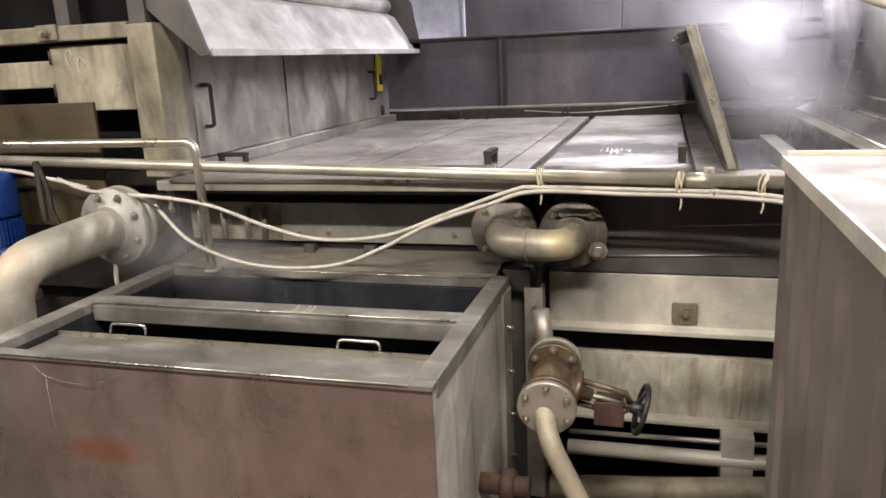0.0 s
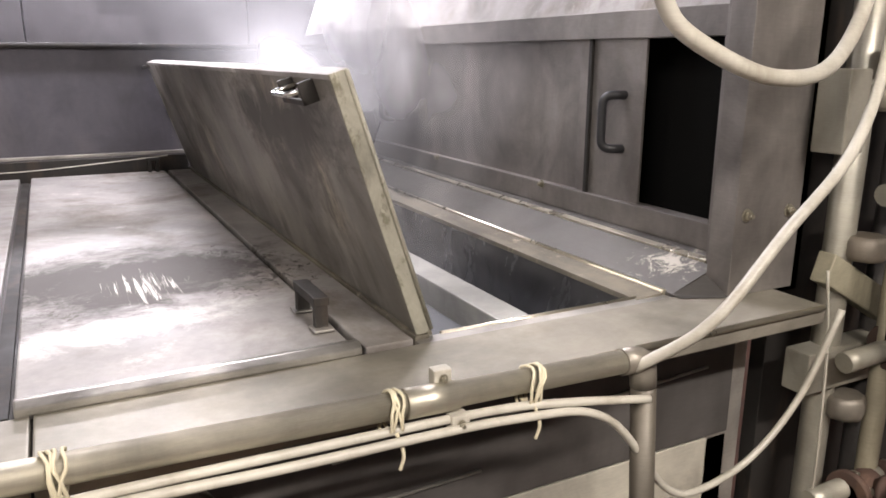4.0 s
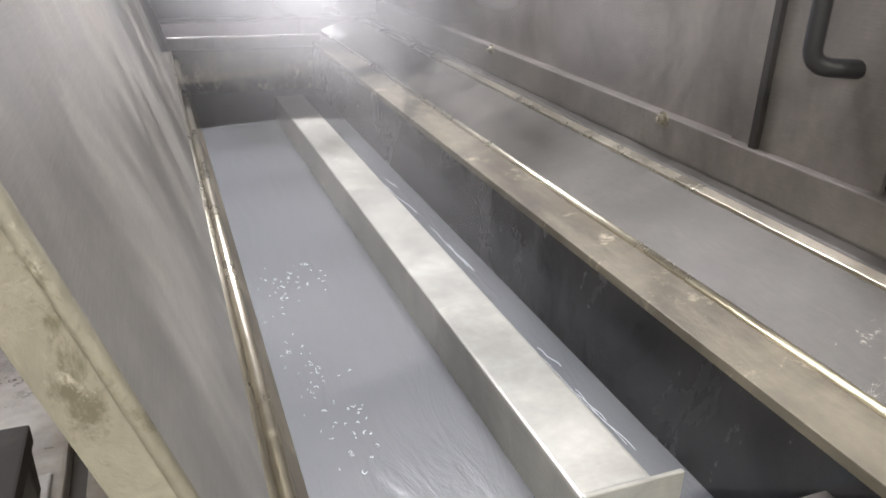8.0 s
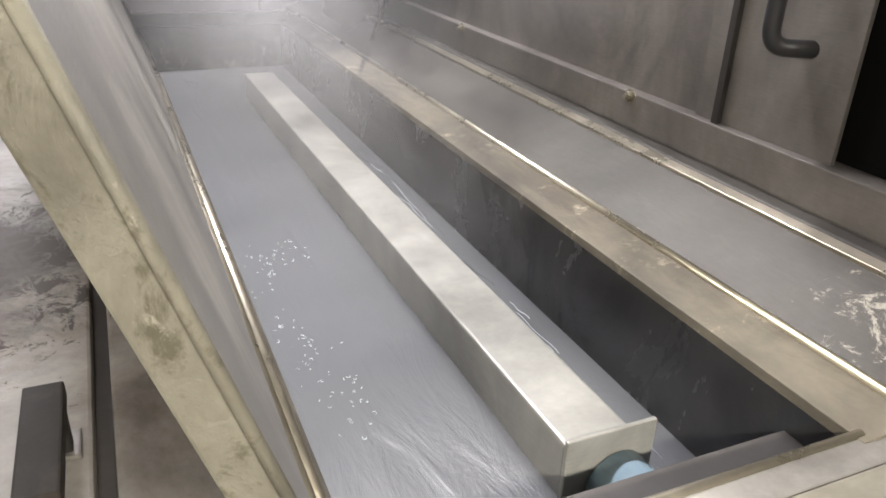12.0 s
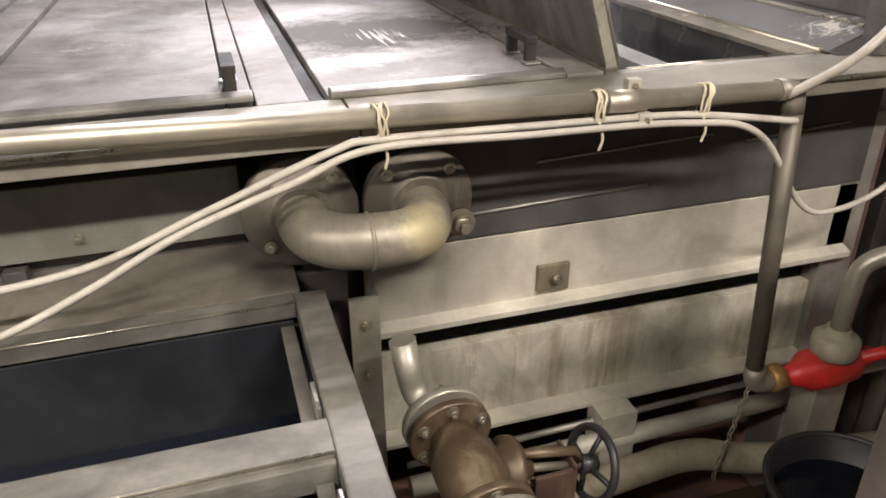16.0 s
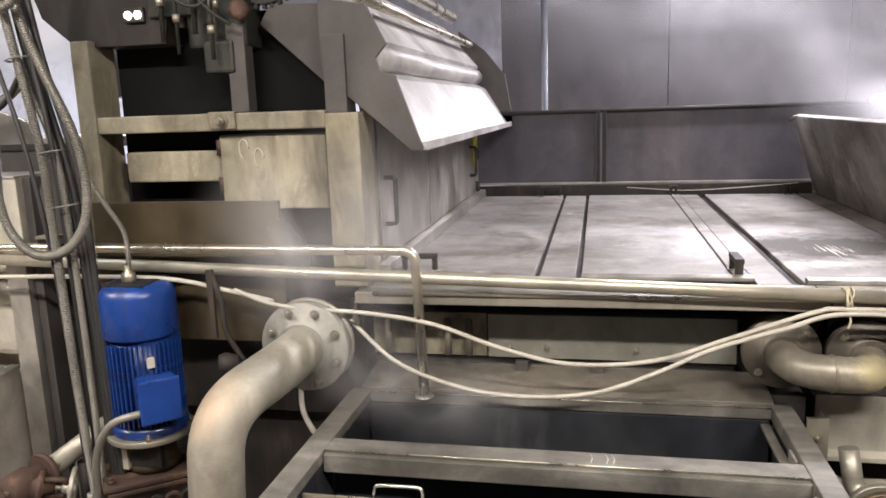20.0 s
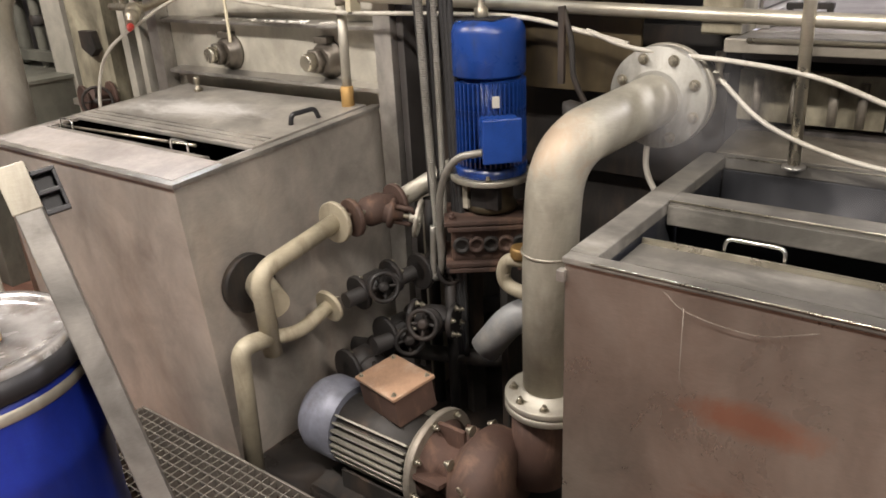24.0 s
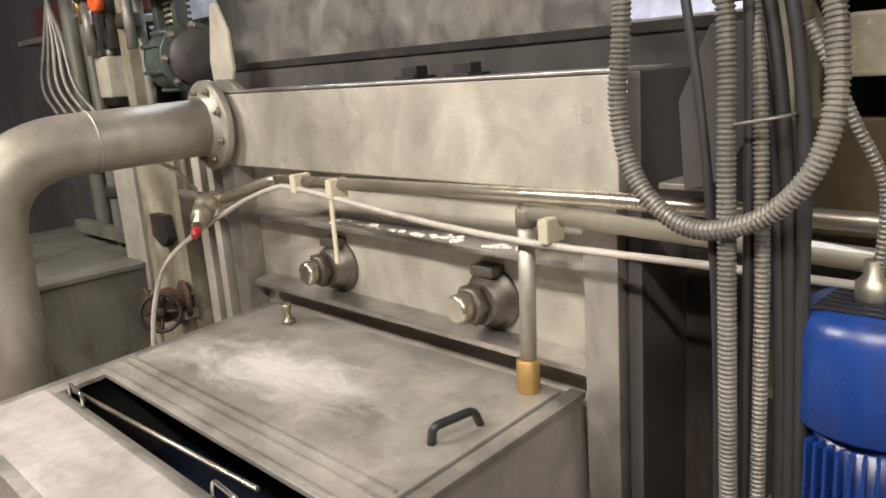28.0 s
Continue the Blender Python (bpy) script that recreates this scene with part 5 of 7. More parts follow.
for x, zt in ((-5.36, 2.9), (-4.93, 2.9)):
    part("supply", sweep(rounded([(x - 0.1, 2.62, zt), (x - 0.1, 2.62, 2.5), (x, 2.6, 2.38), (x, 2.6, 2.22)], 0.06), 0.03, 14), CONDUIT, mn)
    part("tee", lathe([(0.05, -0.045), (0.055, -0.03), (0.055, 0.03), (0.05, 0.045)], pose(x, 2.6, 2.26), 14), CONDUIT, mn)
    part("tail", sweep([(x + 0.01, 2.59, 2.22), (x + 0.03, 2.58, 1.98)], 0.022, 12), CONDUIT, mn)
part("nipple", lathe([(0.014, 0), (0.02, 0.01), (0.02, 0.05), (0.011, 0.06), (0.011, 0.1)], pose(-5.4, 2.58, 2.22, 180), 10), BRASS, mn, "brass nipple")
part("bracket", boxes((-5.12, -5.04, 2.62, 2.68, 1.72, 2.2), bevel=0.003), GRIMY, mn)

gp = thing("guard_plate", "curved pale guard plate beside the gear drive", "guard")
part("plate", prism([(-4.42, 1.8), (-4.3, 1.8), (-4.27, 1.86), (-4.28, 2.0), (-4.34, 2.1), (-4.38, 2.1), (-4.43, 1.9)], "y", 2.66, 2.672, 0.002), WHITEBOX, gp)
for k, (x, z) in enumerate(((-5.25, 2.32), (-4.93, 2.33), (-5.13, 2.18))):
    kv = thing("air_valve", "small pipe valve with orange knob", "valve", "orange knobbed valves")
    part("tube", sweep([(x, 2.6, 2.0), (x, 2.6, 2.9)], 0.018, 12), SHADOWSTEEL, kv)
    part("body", lathe([(0.03, -0.04), (0.034, 0), (0.03, 0.04)], pose(x, 2.6, z), 16), DARKIRON, kv)
    part("knob", lathe([(0.01, 0), (0.034, 0.02), (0.036, 0.045), (0.028, 0.055)], towards((x, 2.58, z), (x + 0.15, 2.2, z - 0.02)), 8), ORANGE, kv, "orange knob")
lb = thing("junction_box", "small pale plastic junction box on a bracket", "box")
part("case", boxes((-5.38, -5.25, 2.6, 2.7, 1.79, 1.97), bevel=0.01), WHITEBOX, lb)
part("gland", lathe([(0.016, 0), (0.016, 0.03)], pose(-5.31, 2.65, 1.97), 12), BOLTMAT, lb)
fan = thing("cable_fan", "loose fan of pale grey cables hanging beside the gear motor", "cable")
for k in range(5):
    part("cable", sweep(smooth_path([(-5.46 - 0.03 * k, 2.5, 2.9), (-5.47 - 0.035 * k, 2.5, 2.4), (-5.6 + 0.05 * k, 2.48, 2.08), (-5.68 + 0.1 * k, 2.46, 1.86), (-5.66 + 0.12 * k, 2.5, 1.72)]), 0.009, 8), CONDUIT, fan)
fr = thing("left_frame", "dull steel support frame with rusty valves beside the pipe", "frame")
for x0, x1, y0, zb, zt in ((-5.17, -4.96, 2.52, 0.0, 1.6), (-4.19, -4.15, 2.46, 0.9, 1.56), (-4.42, -4.36, 2.52, 0.0, 1.62)):
    part("upright", boxes((x0, x1, y0, y0 + 0.06, zb, zt), bevel=0.003), LIMED, fr)
part("channel_post", prism([(-4.87, 2.5), (-4.52, 2.5), (-4.52, 2.6), (-4.545, 2.6), (-4.545, 2.52), (-4.845, 2.52), (-4.845, 2.6), (-4.87, 2.6)], "z", 0.0, 1.62, 0.002), GRIMY, fr, "stained sheet channel post")
part("post_foot", boxes((-4.9, -4.49, 2.44, 2.499, 0.93, 0.965), (-5.19, -4.94, 2.46, 2.519, 0.83, 0.86), bevel=0.003), PIPE, fr)
part("bolted_lug", prism([(-4.72, 1.33), (-4.6, 1.33), (-4.58, 1.24), (-4.64, 1.2), (-4.72, 1.24)], "y", 2.46, 2.499, 0.003), DARKIRON, fr)
part("cross_rail", boxes((-5.6, -4.1, 2.61, 2.66, 0.7, 0.77)), PIPE, fr)
part("back_sheet", boxes((-6.4, -4.1, 2.75, 2.8, 0.0, 1.75)), SHADOWSTEEL, fr)
# Added sheet that darkens the far-left background.
part("end_sheet", boxes((-8.6, -5.85, 2.9, 2.95, 0.0, 2.75)), SHADOWSTEEL, fr, "dark sheet added behind the next machine")
np_ = thing("neighbour_pipework", "grey-green pipes and beams of the neighbouring machine", "pipe")
OLIVE = surface("grimy grey-green paint", (0.2, 0.2, 0.165), (0.14, 0.14, 0.115), (0.08, 0.07, 0.055), 0.2, (0.4, 0.65), stain_scale=6)
for _x, _y3, _r, _zt in ((-5.45, 2.62, 0.03, 2.9), (-5.02, 2.68, 0.022, 2.9), (-4.48, 2.64, 0.022, 1.66), (-5.75, 2.66, 0.04, 2.9)):
    part("riser", sweep([(_x, _y3, 0.0), (_x, _y3, _zt)], _r, 12), OLIVE, np_)
for _z, _xa, _xb in ((1.5, -5.9, -5.2), (1.12, -5.9, -5.2)):
    part("beam", boxes((_xa, _xb, 2.56, 2.61, _z, _z + 0.06), bevel=0.004), OLIVE, np_)
for _x, _z in ((-5.45, 1.35), (-5.02, 2.1)):
    part("union", lathe([(0.045, -0.03), (0.05, -0.02), (0.05, 0.02), (0.045, 0.03)], pose(_x, 2.63, _z), 12), DARKIRON, np_)
ot = thing("neighbour_tank", "grimy grey-green neighbouring tank with flat lid", "tank")
part("shell", boxes((-6.3, -5.0, 1.9, 2.7, 0, 1.06)), OLIVE, ot)
part("lid", boxes((-6.32, -4.98, 1.88, 2.7, 1.06, 1.08)), OLIVE, ot)
op = pipe_thing("feed_pipe", "thin limed feed pipe with flanged end", [(-5.6, 1.86, 0.98), (-4.95, 1.85, 1.0), (-4.6, 1.87, 1.02)], 0.025, PIPE, 0.05)
flange(op, towards((-4.98, 1.85, 1.0), (-4.6, 1.86, 1.01)), 0.07, 0.02, 4, PIPE)
gate_valve("rusty_valve", "rusty gate valve low beside the steel frame", (-4.55, 2.4, 1.0), (0.2, 1, 0), (1, -0.6, 0.1), 0.04, RUST, DARKIRON)
gate_valve("rusty_valve", "rusty gate valve in the dark beside the tank", (-5.1, 1.8, 0.6), (1, 0.2, 0), (0.2, -1, 0.1), 0.045, RUST, DARKIRON)

# ---- large pipe by the dosing tank ----
bp = thing("large_pipe", "wide dull steel pipe swept from wall flange down to pump", "pipe")
PIPE2 = local_patch(surface("rust-smeared pipe", (0.44, 0.42, 0.35), (0.36, 0.34, 0.275), (0.27, 0.24, 0.185), 0.3, (0.42, 0.66), stain_scale=5, grime=0.36), (-1.6, 1.92, 1.22), 0, (0.14, 0.16, 0.13), (0.37, 0.29, 0.21), 0.55, 7, 2.2, 0.34, 0.8)
part("tube", sweep(rounded([(-1.5, 2.62, 1.262), (-1.505, 2.22, 1.255), (-1.59, 1.93, 1.21), (-1.61, 1.93, 0.95), (-1.612, 1.93, 0.5)], 0.26, 12), 0.073, 28), PIPE2, bp, "")
PIPEFLANGE = surface("dull grey flange", (0.36, 0.355, 0.315), (0.28, 0.27, 0.24), (0.15, 0.13, 0.105), 0.3, (0.42, 0.65), stain_scale=12)
flange(bp, towards((-1.5, 2.36, 1.262), (-1.505, 2.2, 1.258)), 0.142, 0.03, 8, PIPEFLANGE, 0.078)
flange(bp, towards((-1.5, 2.395, 1.262), (-1.5, 2.36, 1.262)), 0.142, 0.022, 8, PIPE, 0, False)
weld(bp, (-1.611, 1.93, 0.93), (-1.611, 1.93, 0), 0.0735, PIPE)
flange(bp, pose(-1.612, 1.93, 0.475), 0.125, 0.022, 8, PIPE, 0.075)

# ---- process pump ----
# Iron coloured near black to carry the shade of the pump pit.
PITIRON = surface("pit-shade iron", (0.014, 0.012, 0.011), (0.009, 0.008, 0.0075), (0.035, 0.024, 0.018), 0.0, (0.5, 0.8), stain_scale=12)
pm = thing("process_pump", "horizontal pump with finned motor and rusty bell housing", "pump")
AX, AY, AZ = 0, 1.8, 0.205
along = lambda x: towards((x, AY, AZ), (x + 1, AY, AZ))  # noqa: E731
part("fan_cowl", lathe([(0.0, 0.0), (0.07, 0.0), (0.118, 0.012), (0.137, 0.045), (0.137, 0.17)], along(-2.44), 32), surface("blue-grey cowl paint", (0.18, 0.2, 0.27), (0.24, 0.24, 0.26), (0.1, 0.1, 0.12), 0.3, (0.35, 0.55), stain_scale=8), pm, "worn blue-grey fan cowl")
bm = lathe([(0.112, 0.0), (0.112, 0.31)], along(-2.27), 32)
pb = part("motor_body", bm, DARKIRON, pm, "finned grey motor body")
for k in range(32):
    if not 50 < 11.25 * k < 130:
        shared("fin", ("pump fin",), lambda: boxes((0.108, 0.134, -0.0034, 0.0034, 0.005, 0.3), bevel=0), PIPE, pb, along(-2.27) @ pose(0, 0, 0, 0, 0, 11.25 * k))
part("end_shield", lathe([(0.125, 0.0), (0.125, 0.03)], along(-1.965), 32), PIPE, pm)
part("bell_flange", lathe([(0.165, 0), (0.168, 0.004), (0.168, 0.02), (0.165, 0.024)], along(-1.935), 36), DULLFIT, pm)
bell = lathe([(0.14, 0.02), (0.085, 0.06), (0.085, 0.1), (0.15, 0.15), (0.17, 0.17), (0.17, 0.25), (0.12, 0.28), (0.0, 0.285)], along(-1.935), 32)
part("bell_housing", bell, RUST, pm)
for k in range(5):
    bm = bmesh.new()
    box(bm, 0.08, 0.15, -0.007, 0.007, 0.02, 0.12, 0.001, along(-1.935) @ pose(0, 0, 0, 0, 0, 72 * k + 20))
    part("bell_rib", bm, RUST, pm)
for k in range(8):
    bolt(pm, along(-1.912) @ pose(0.15 * math.cos(0.785 * k + 0.2), 0.15 * math.sin(0.785 * k + 0.2), 0), 0.011)
    bolt(pm, along(-1.79) @ pose(0.16 * math.cos(0.785 * k), 0.16 * math.sin(0.785 * k), 0) @ pose(0, 0, 0, 180), 0.012)
part("discharge", lathe([(0.09, 0.0), (0.075, 0.1), (0.075, 0.25)], pose(-1.63, 1.9, 0.22), 24), RUST, pm)
flange(pm, pose(-1.612, 1.93, 0.452), 0.125, 0.022, 8, PIPE)
tbx = bmesh.new()
box(tbx, -0.1, 0.1, -0.075, 0.075, 0, 0.1, 0.006, pose(-2.1, 1.84, 0.32, 6, -4, -14))
part("terminal_box", tbx, RUST, pm, "")
tbl = bmesh.new()
box(tbl, -0.108, 0.108, -0.082, 0.082, 0.1, 0.112, 0.004, pose(-2.1, 1.84, 0.32, 6, -4, -14))
tl = part("terminal_lid", tbl, surface("rust-dusted lid paint", (0.34, 0.22, 0.14), (0.28, 0.17, 0.11), (0.42, 0.33, 0.25), 0.1, (0.45, 0.7), stain_scale=9), pm, "dusty brown terminal box lid")
for sx, sy in ((-1, -1), (1, -1), (1, 1), (-1, 1)):
    bolt(tl, pose(-2.1, 1.84, 0.32, 6, -4, -14) @ pose(0.09 * sx, 0.065 * sy, 0.112), 0.006)
part("foot", boxes((-2.25, -1.98, AY - 0.11, AY - 0.06, 0.0, 0.1), (-2.25, -1.98, AY + 0.06, AY + 0.11, 0.0, 0.1)), DARKIRON, pm)
part("base", boxes((-2.35, -1.5, AY - 0.16, AY + 0.16, 0.0, 0.03)), DARKIRON, pm)
cn = thing("hanging_chain", "short rusty chain hung on the pump housing", "chain")
for k in range(9):
    ch = bmesh.new()
    c = Vector((-1.72 + 0.01 * k, 1.63 - 0.004 * k, 0.30 - 0.026 * k))
    m = Matrix.Translation(c) @ pose(0, 0, 0, 20, 30 * (k % 2), 90 * (k % 2))
    sweep([m @ Vector((0.008 * math.cos(a), 0, 0.016 * math.sin(a))) for a in (2 * math.pi * j / 10 for j in range(11))], 0.003, 6, ch, cap=False)
    part("link", ch, BOLTMAT, cn)

# ---- vertical blue motor pump ----
vm = thing("vertical_pump", "upright blue electric motor on a rusty vertical pump", "pump")
MX, MY = -2.04, 2.31
part("fan_cowl", lathe([(0.113, 0.0), (0.116, 0.006), (0.116, 0.13), (0.108, 0.155), (0.09, 0.165), (0.0, 0.168)], pose(MX, MY, 1.3), 36), BLUE, vm, "smooth blue fan cowl")
gr = bmesh.new()
for k in range(9):
    box(gr, -0.07, 0.07, -0.075 + 0.0185 * k, -0.068 + 0.0185 * k, 0, 0.003, 0, pose(MX, MY, 1.467))
part("vent_grille", gr, HANDLE, vm)
bm = lathe([(0.098, 0.0), (0.098, 0.31)], pose(MX, MY, 1.0), 36)
vb = part("motor_body", bm, BLUE, vm)
for k in range(44):
    shared("fin", ("blue fin",), lambda: boxes((0.096, 0.116, -0.0022, 0.0022, 0.02, 0.285), bevel=0), BLUE, vb, pose(MX, MY, 1.0, 0, 0, 360 * k / 44))
part("end_shield", lathe([(0.116, 0.0), (0.118, 0.004), (0.118, 0.03), (0.1, 0.034)], pose(MX, MY, 0.985), 36), BLUE, vm)
part("mount_flange", lathe([(0.133, 0.0), (0.135, 0.003), (0.135, 0.017), (0.132, 0.02)], pose(MX, MY, 0.965), 36), PIPE, vm)
for k in range(4):
    bolt(vm, pose(MX + 0.122 * math.cos(1.57 * k + 0.5), MY + 0.122 * math.sin(1.57 * k + 0.5), 0.985), 0.009)
face = math.degrees(math.atan2(0.38 - MY, -0.6 - MX))
cbx = bmesh.new()
box(cbx, 0.09, 0.165, -0.052, 0.062, 1.06, 1.19, 0.012, pose(MX, MY, 0, 0, 0, face + 7))
cb = part("terminal_box", cbx, BLUE, vm)
cbl = bmesh.new()
box(cbl, 0.165, 0.178, -0.056, 0.066, 1.056, 1.194, 0.006, pose(MX, MY, 0, 0, 0, face + 7))
part("box_lid", cbl, BLUE, cb)
tagm = bmesh.new()
box(tagm, 0.117, 0.12, -0.015, 0.008, 1.215, 1.25, 0.001, pose(MX, MY, 0, 0, 0, face + 8))
part("paint_chip", tagm, HOSE, vm, "small white torn label")
part("eye_bolt", sweep([(MX - 0.02 + 0.016 * math.cos(a), MY, 1.483 + 0.016 * math.sin(a)) for a in (2 * math.pi * k / 14 for k in range(15))], 0.005, 8, cap=False), BOLTMAT, vm)
part("lantern", lathe([(0.085, 0.0), (0.08, 0.02), (0.072, 0.03), (0.072, 0.1), (0.09, 0.11)], pose(MX, MY, 0.86), 28), BROWN, vm, "oily brown pump lantern")
part("lantern_window", boxes((MX - 0.03, MX + 0.075, MY - 0.08, MY - 0.055, 0.88, 0.95)), PITIRON, vm)
part("lantern_rib", boxes((MX - 0.06, MX - 0.04, MY - 0.085, MY - 0.06, 0.87, 0.965)), WHITEBOX, vm, "pale worn rib")
for z, w in ((0.845, 0.15), (0.825, 0.14), (0.7, 0.15), (0.68, 0.14)):
    bm = bmesh.new()
    box(bm, -w, w, -0.1, 0.1, z - 0.009, z + 0.007, 0.004, pose(MX, MY - 0.02, 0, 0, 0, face + 90))
    part("pump_plate", bm, RUST, vm)
bm = bmesh.new()
box(bm, -0.13, 0.13, -0.08, 0.09, 0.705, 0.82, 0.012, pose(MX, MY - 0.02, 0, 0, 0, face + 90))
part("pump_head", bm, RUST, vm)
for k in range(-2, 3):
    bm = lathe([(0.026, 0.0), (0.03, 0.006), (0.026, 0.014), (0.018, 0.014), (0.015, 0.002)], pose(MX, MY - 0.02, 0.765, 0, 0, face) @ pose(0.08, 0.048 * k, 0, 0, 90, 0), 16)
    part("port_ring", bm, RUST if k % 2 else DARKIRON, vm)
for k in (-0.125, 0.125):
    bolt(vm, pose(MX, MY - 0.02, 0.852, 0, 0, face) @ pose(0.07, k, 0), 0.012, RUST)
for s in (-0.11, 0.11):
    bm = bmesh.new()
    box(bm, s - 0.02, s + 0.02, -0.03, 0.03, 0.0, 0.7, 0.003, pose(MX, MY - 0.02, 0, 0, 0, -20))
    part("support_leg", bm, DARKIRON, vm)
part("cable", sweep(smooth_path([(-1.97, 2.17, 1.09), (-2.06, 2.14, 1.06), (-2.13, 2.15, 0.95), (-2.15, 2.16, 0.8), (-2.16, 2.17, 0.66), (-2.2, 2.18, 0.62), (-2.2, 2.19, 0.8)], 8), 0.012, 12), CONDUIT, vm, "grey cable")

# ---- wall behind the pumps ----
wp = part("wall_panel", boxes((-2.49, -1.36, 2.62, 2.66, 0.0, 1.42)), DARKIRON)
tagged(wp, "dark oil-brown sheet wall behind the pumps", "wall panel", kind="structure")
bo = thing("oil_sheet", "oil-brown stained cover sheet below the open frame", "sheet")
part("sheet", boxes((-2.26, -1.6, 2.44, 2.455, 1.24, 1.7)), BROWN, bo)
part("lower_sheet", boxes((-2.2, -1.38, 2.56, 2.57, 0.95, 1.3)), DARKIRON, bo)
cl = thing("pipe_clamp", "rusty rod clamp hanging beside the pipe", "bracket")
part("strap", boxes((-1.81, -1.79, 2.33, 2.345, 1.28, 1.5), bevel=0.002), DARKIRON, cl)
part("rod", sweep(smooth_path([(-1.8, 2.34, 1.5), (-1.77, 2.34, 1.4), (-1.76, 2.34, 1.3), (-1.72, 2.36, 1.2)]), 0.009, 8), DARKIRON, cl)
part("clamp", lathe([(0.03, 0), (0.034, 0.02), (0.02, 0.06)], towards((-1.78, 2.32, 1.2), (-1.6, 2.38, 1.22)), 14), DARKIRON, cl)
sc = thing("hose_tail_fitting", "small steel hose tail fitting on the wall", "fitting")
part("fitting", lathe([(0.012, 0), (0.014, 0.02), (0.009, 0.03), (0.014, 0.06), (0.014, 0.09)], pose(-1.405, 2.55, 1.27), 14), SHINY, sc)

# ---- pipes and valves between the tanks ----
yp = pipe_thing("limed_pipe", "yellowish limed pipe with elbow beside the tank", [(-2.44, 1.975, 0.843), (-2.45, 1.635, 0.785), (-2.45, 1.645, 0.5)], 0.03, YELLOWPIPE, 0.06)
flange(yp, towards((-2.44, 1.96, 0.842), (-2.435, 2.2, 0.845)), 0.072, 0.018, 6, YELLOWPIPE)
part("elbow_pipe", sweep(rounded([(-2.45, 1.64, 0.56), (-2.46, 1.53, 0.575), (-2.46, 1.505, 0.0)], 0.05), 0.03, 18), YELLOWPIPE, yp)
part("branch", sweep(rounded([(-2.45, 1.64, 0.56), (-2.45, 1.76, 0.52), (-2.44, 1.9, 0.565)], 0.06), 0.024, 16), YELLOWPIPE, yp)
flange(yp, towards((-2.44, 1.89, 0.56), (-2.43, 2.1, 0.6)), 0.06, 0.016, 4, YELLOWPIPE)
part("stub", sweep([(-2.45, 1.68, 0.66), (-2.64, 1.76, 0.68)], 0.05, 18), YELLOWPIPE, yp)
part("dark_collar", lathe([(0.1, 0), (0.1, 0.03)], towards((-2.63, 1.72, 0.68), (-2.4, 1.72, 0.68)), 24), DARKIRON, yp)
gate_valve("red_gate_valve", "rust-red gate valve flanged to the limed pipe", (-2.38, 2.1, 0.855), (0.22, 1, 0.04), (0.85, 0.45, -0.2), 0.034, RUST, PIPE, 0.2, 0.06, 0.085)
pipe_thing("grey_pipe", "dull grey pipe leading back from the red valve", [(-2.36, 2.2, 0.86), (-2.2, 2.6, 1.0)], 0.034, PIPE, 0.05)
for c, ax, st, r in (((-2.36, 2.05, 0.6), (0.2, 1, 0.1), (0.8, -0.5, 0.3), 0.032), ((-2.25, 2.25, 0.62), (0.2, 1, 0), (0.9, -0.4, 0.2), 0.034), ((-2.3, 2.1, 0.42), (0.2, 1, 0), (0.8, -0.6, 0.1), 0.036), ((-2.15, 2.1, 0.5), (1, 0.3, 0), (0.3, -0.9, 0.3), 0.032), ((-2.4, 2.0, 0.3), (0.2, 1, 0), (0.9, -0.4, 0.0), 0.04)):
    gate_valve("dark_gate_valve", "gate valve in the pipe pit, blackened for its shade", c, ax, st, r, PITIRON, PITIRON, 0.16, 0.048, 0.05)
part_pit = thing("pit_pipes", "pipes crossing the pump pit, darkened for its shade", "pipe")
for a, b, r in (((-2.36, 1.9, 0.6), (-2.2, 2.6, 0.62), 0.028), ((-2.3, 1.95, 0.42), (-2.1, 2.6, 0.4), 0.03), ((-2.55, 2.1, 0.28), (-1.9, 2.3, 0.3), 0.03), ((-2.3, 2.3, 0.0), (-2.3, 2.3, 0.85), 0.022), ((-2.15, 2.2, 0.0), (-2.15, 2.2, 0.6), 0.02)):
    part("tube", sweep([a, b], r, 12), PITIRON, part_pit)
part("bracket_post", boxes((-2.42, -2.36, 2.4, 2.46, 0, 0.85)), PIPE, part_pit)
ep = thing("blue_grey_elbow", "scuffed blue-grey pipe elbow low behind the large pipe", "pipe bend")
part("bend", sweep(rounded([(-1.68, 2.22, 0.6), (-1.85, 2.15, 0.585), (-1.95, 2.11, 0.44)], 0.08, 10), 0.052, 22), surface("scuffed blue-grey paint", (0.22, 0.25, 0.28), (0.3, 0.3, 0.29), (0.4, 0.37, 0.32), 0.2, (0.4, 0.6), stain_scale=7), ep)
up = pipe_thing("small_u_pipe", "small yellowish U-bent pipe behind the large pipe", [(-1.72, 2.1, 0.8), (-1.86, 2.1, 0.79), (-1.87, 2.1, 0.7), (-1.7, 2.1, 0.67)], 0.022, YELLOWPIPE, 0.05)
part("union", lathe([(0.03, 0), (0.034, 0.01), (0.034, 0.03), (0.028, 0.04)], towards((-1.8, 2.1, 0.84), (-1.8, 2.1, 0.7)), 12), BRASS, up)

# ---- conduits and cables ----
cd = thing("conduit_bundle", "hanging bundle of ribbed metal conduits and black cables", "cable")


def ribbed(points, r, step=0.0018):
    return sweep(resample(smooth_path(points, 14), step), r, 12, ribs=0.17)


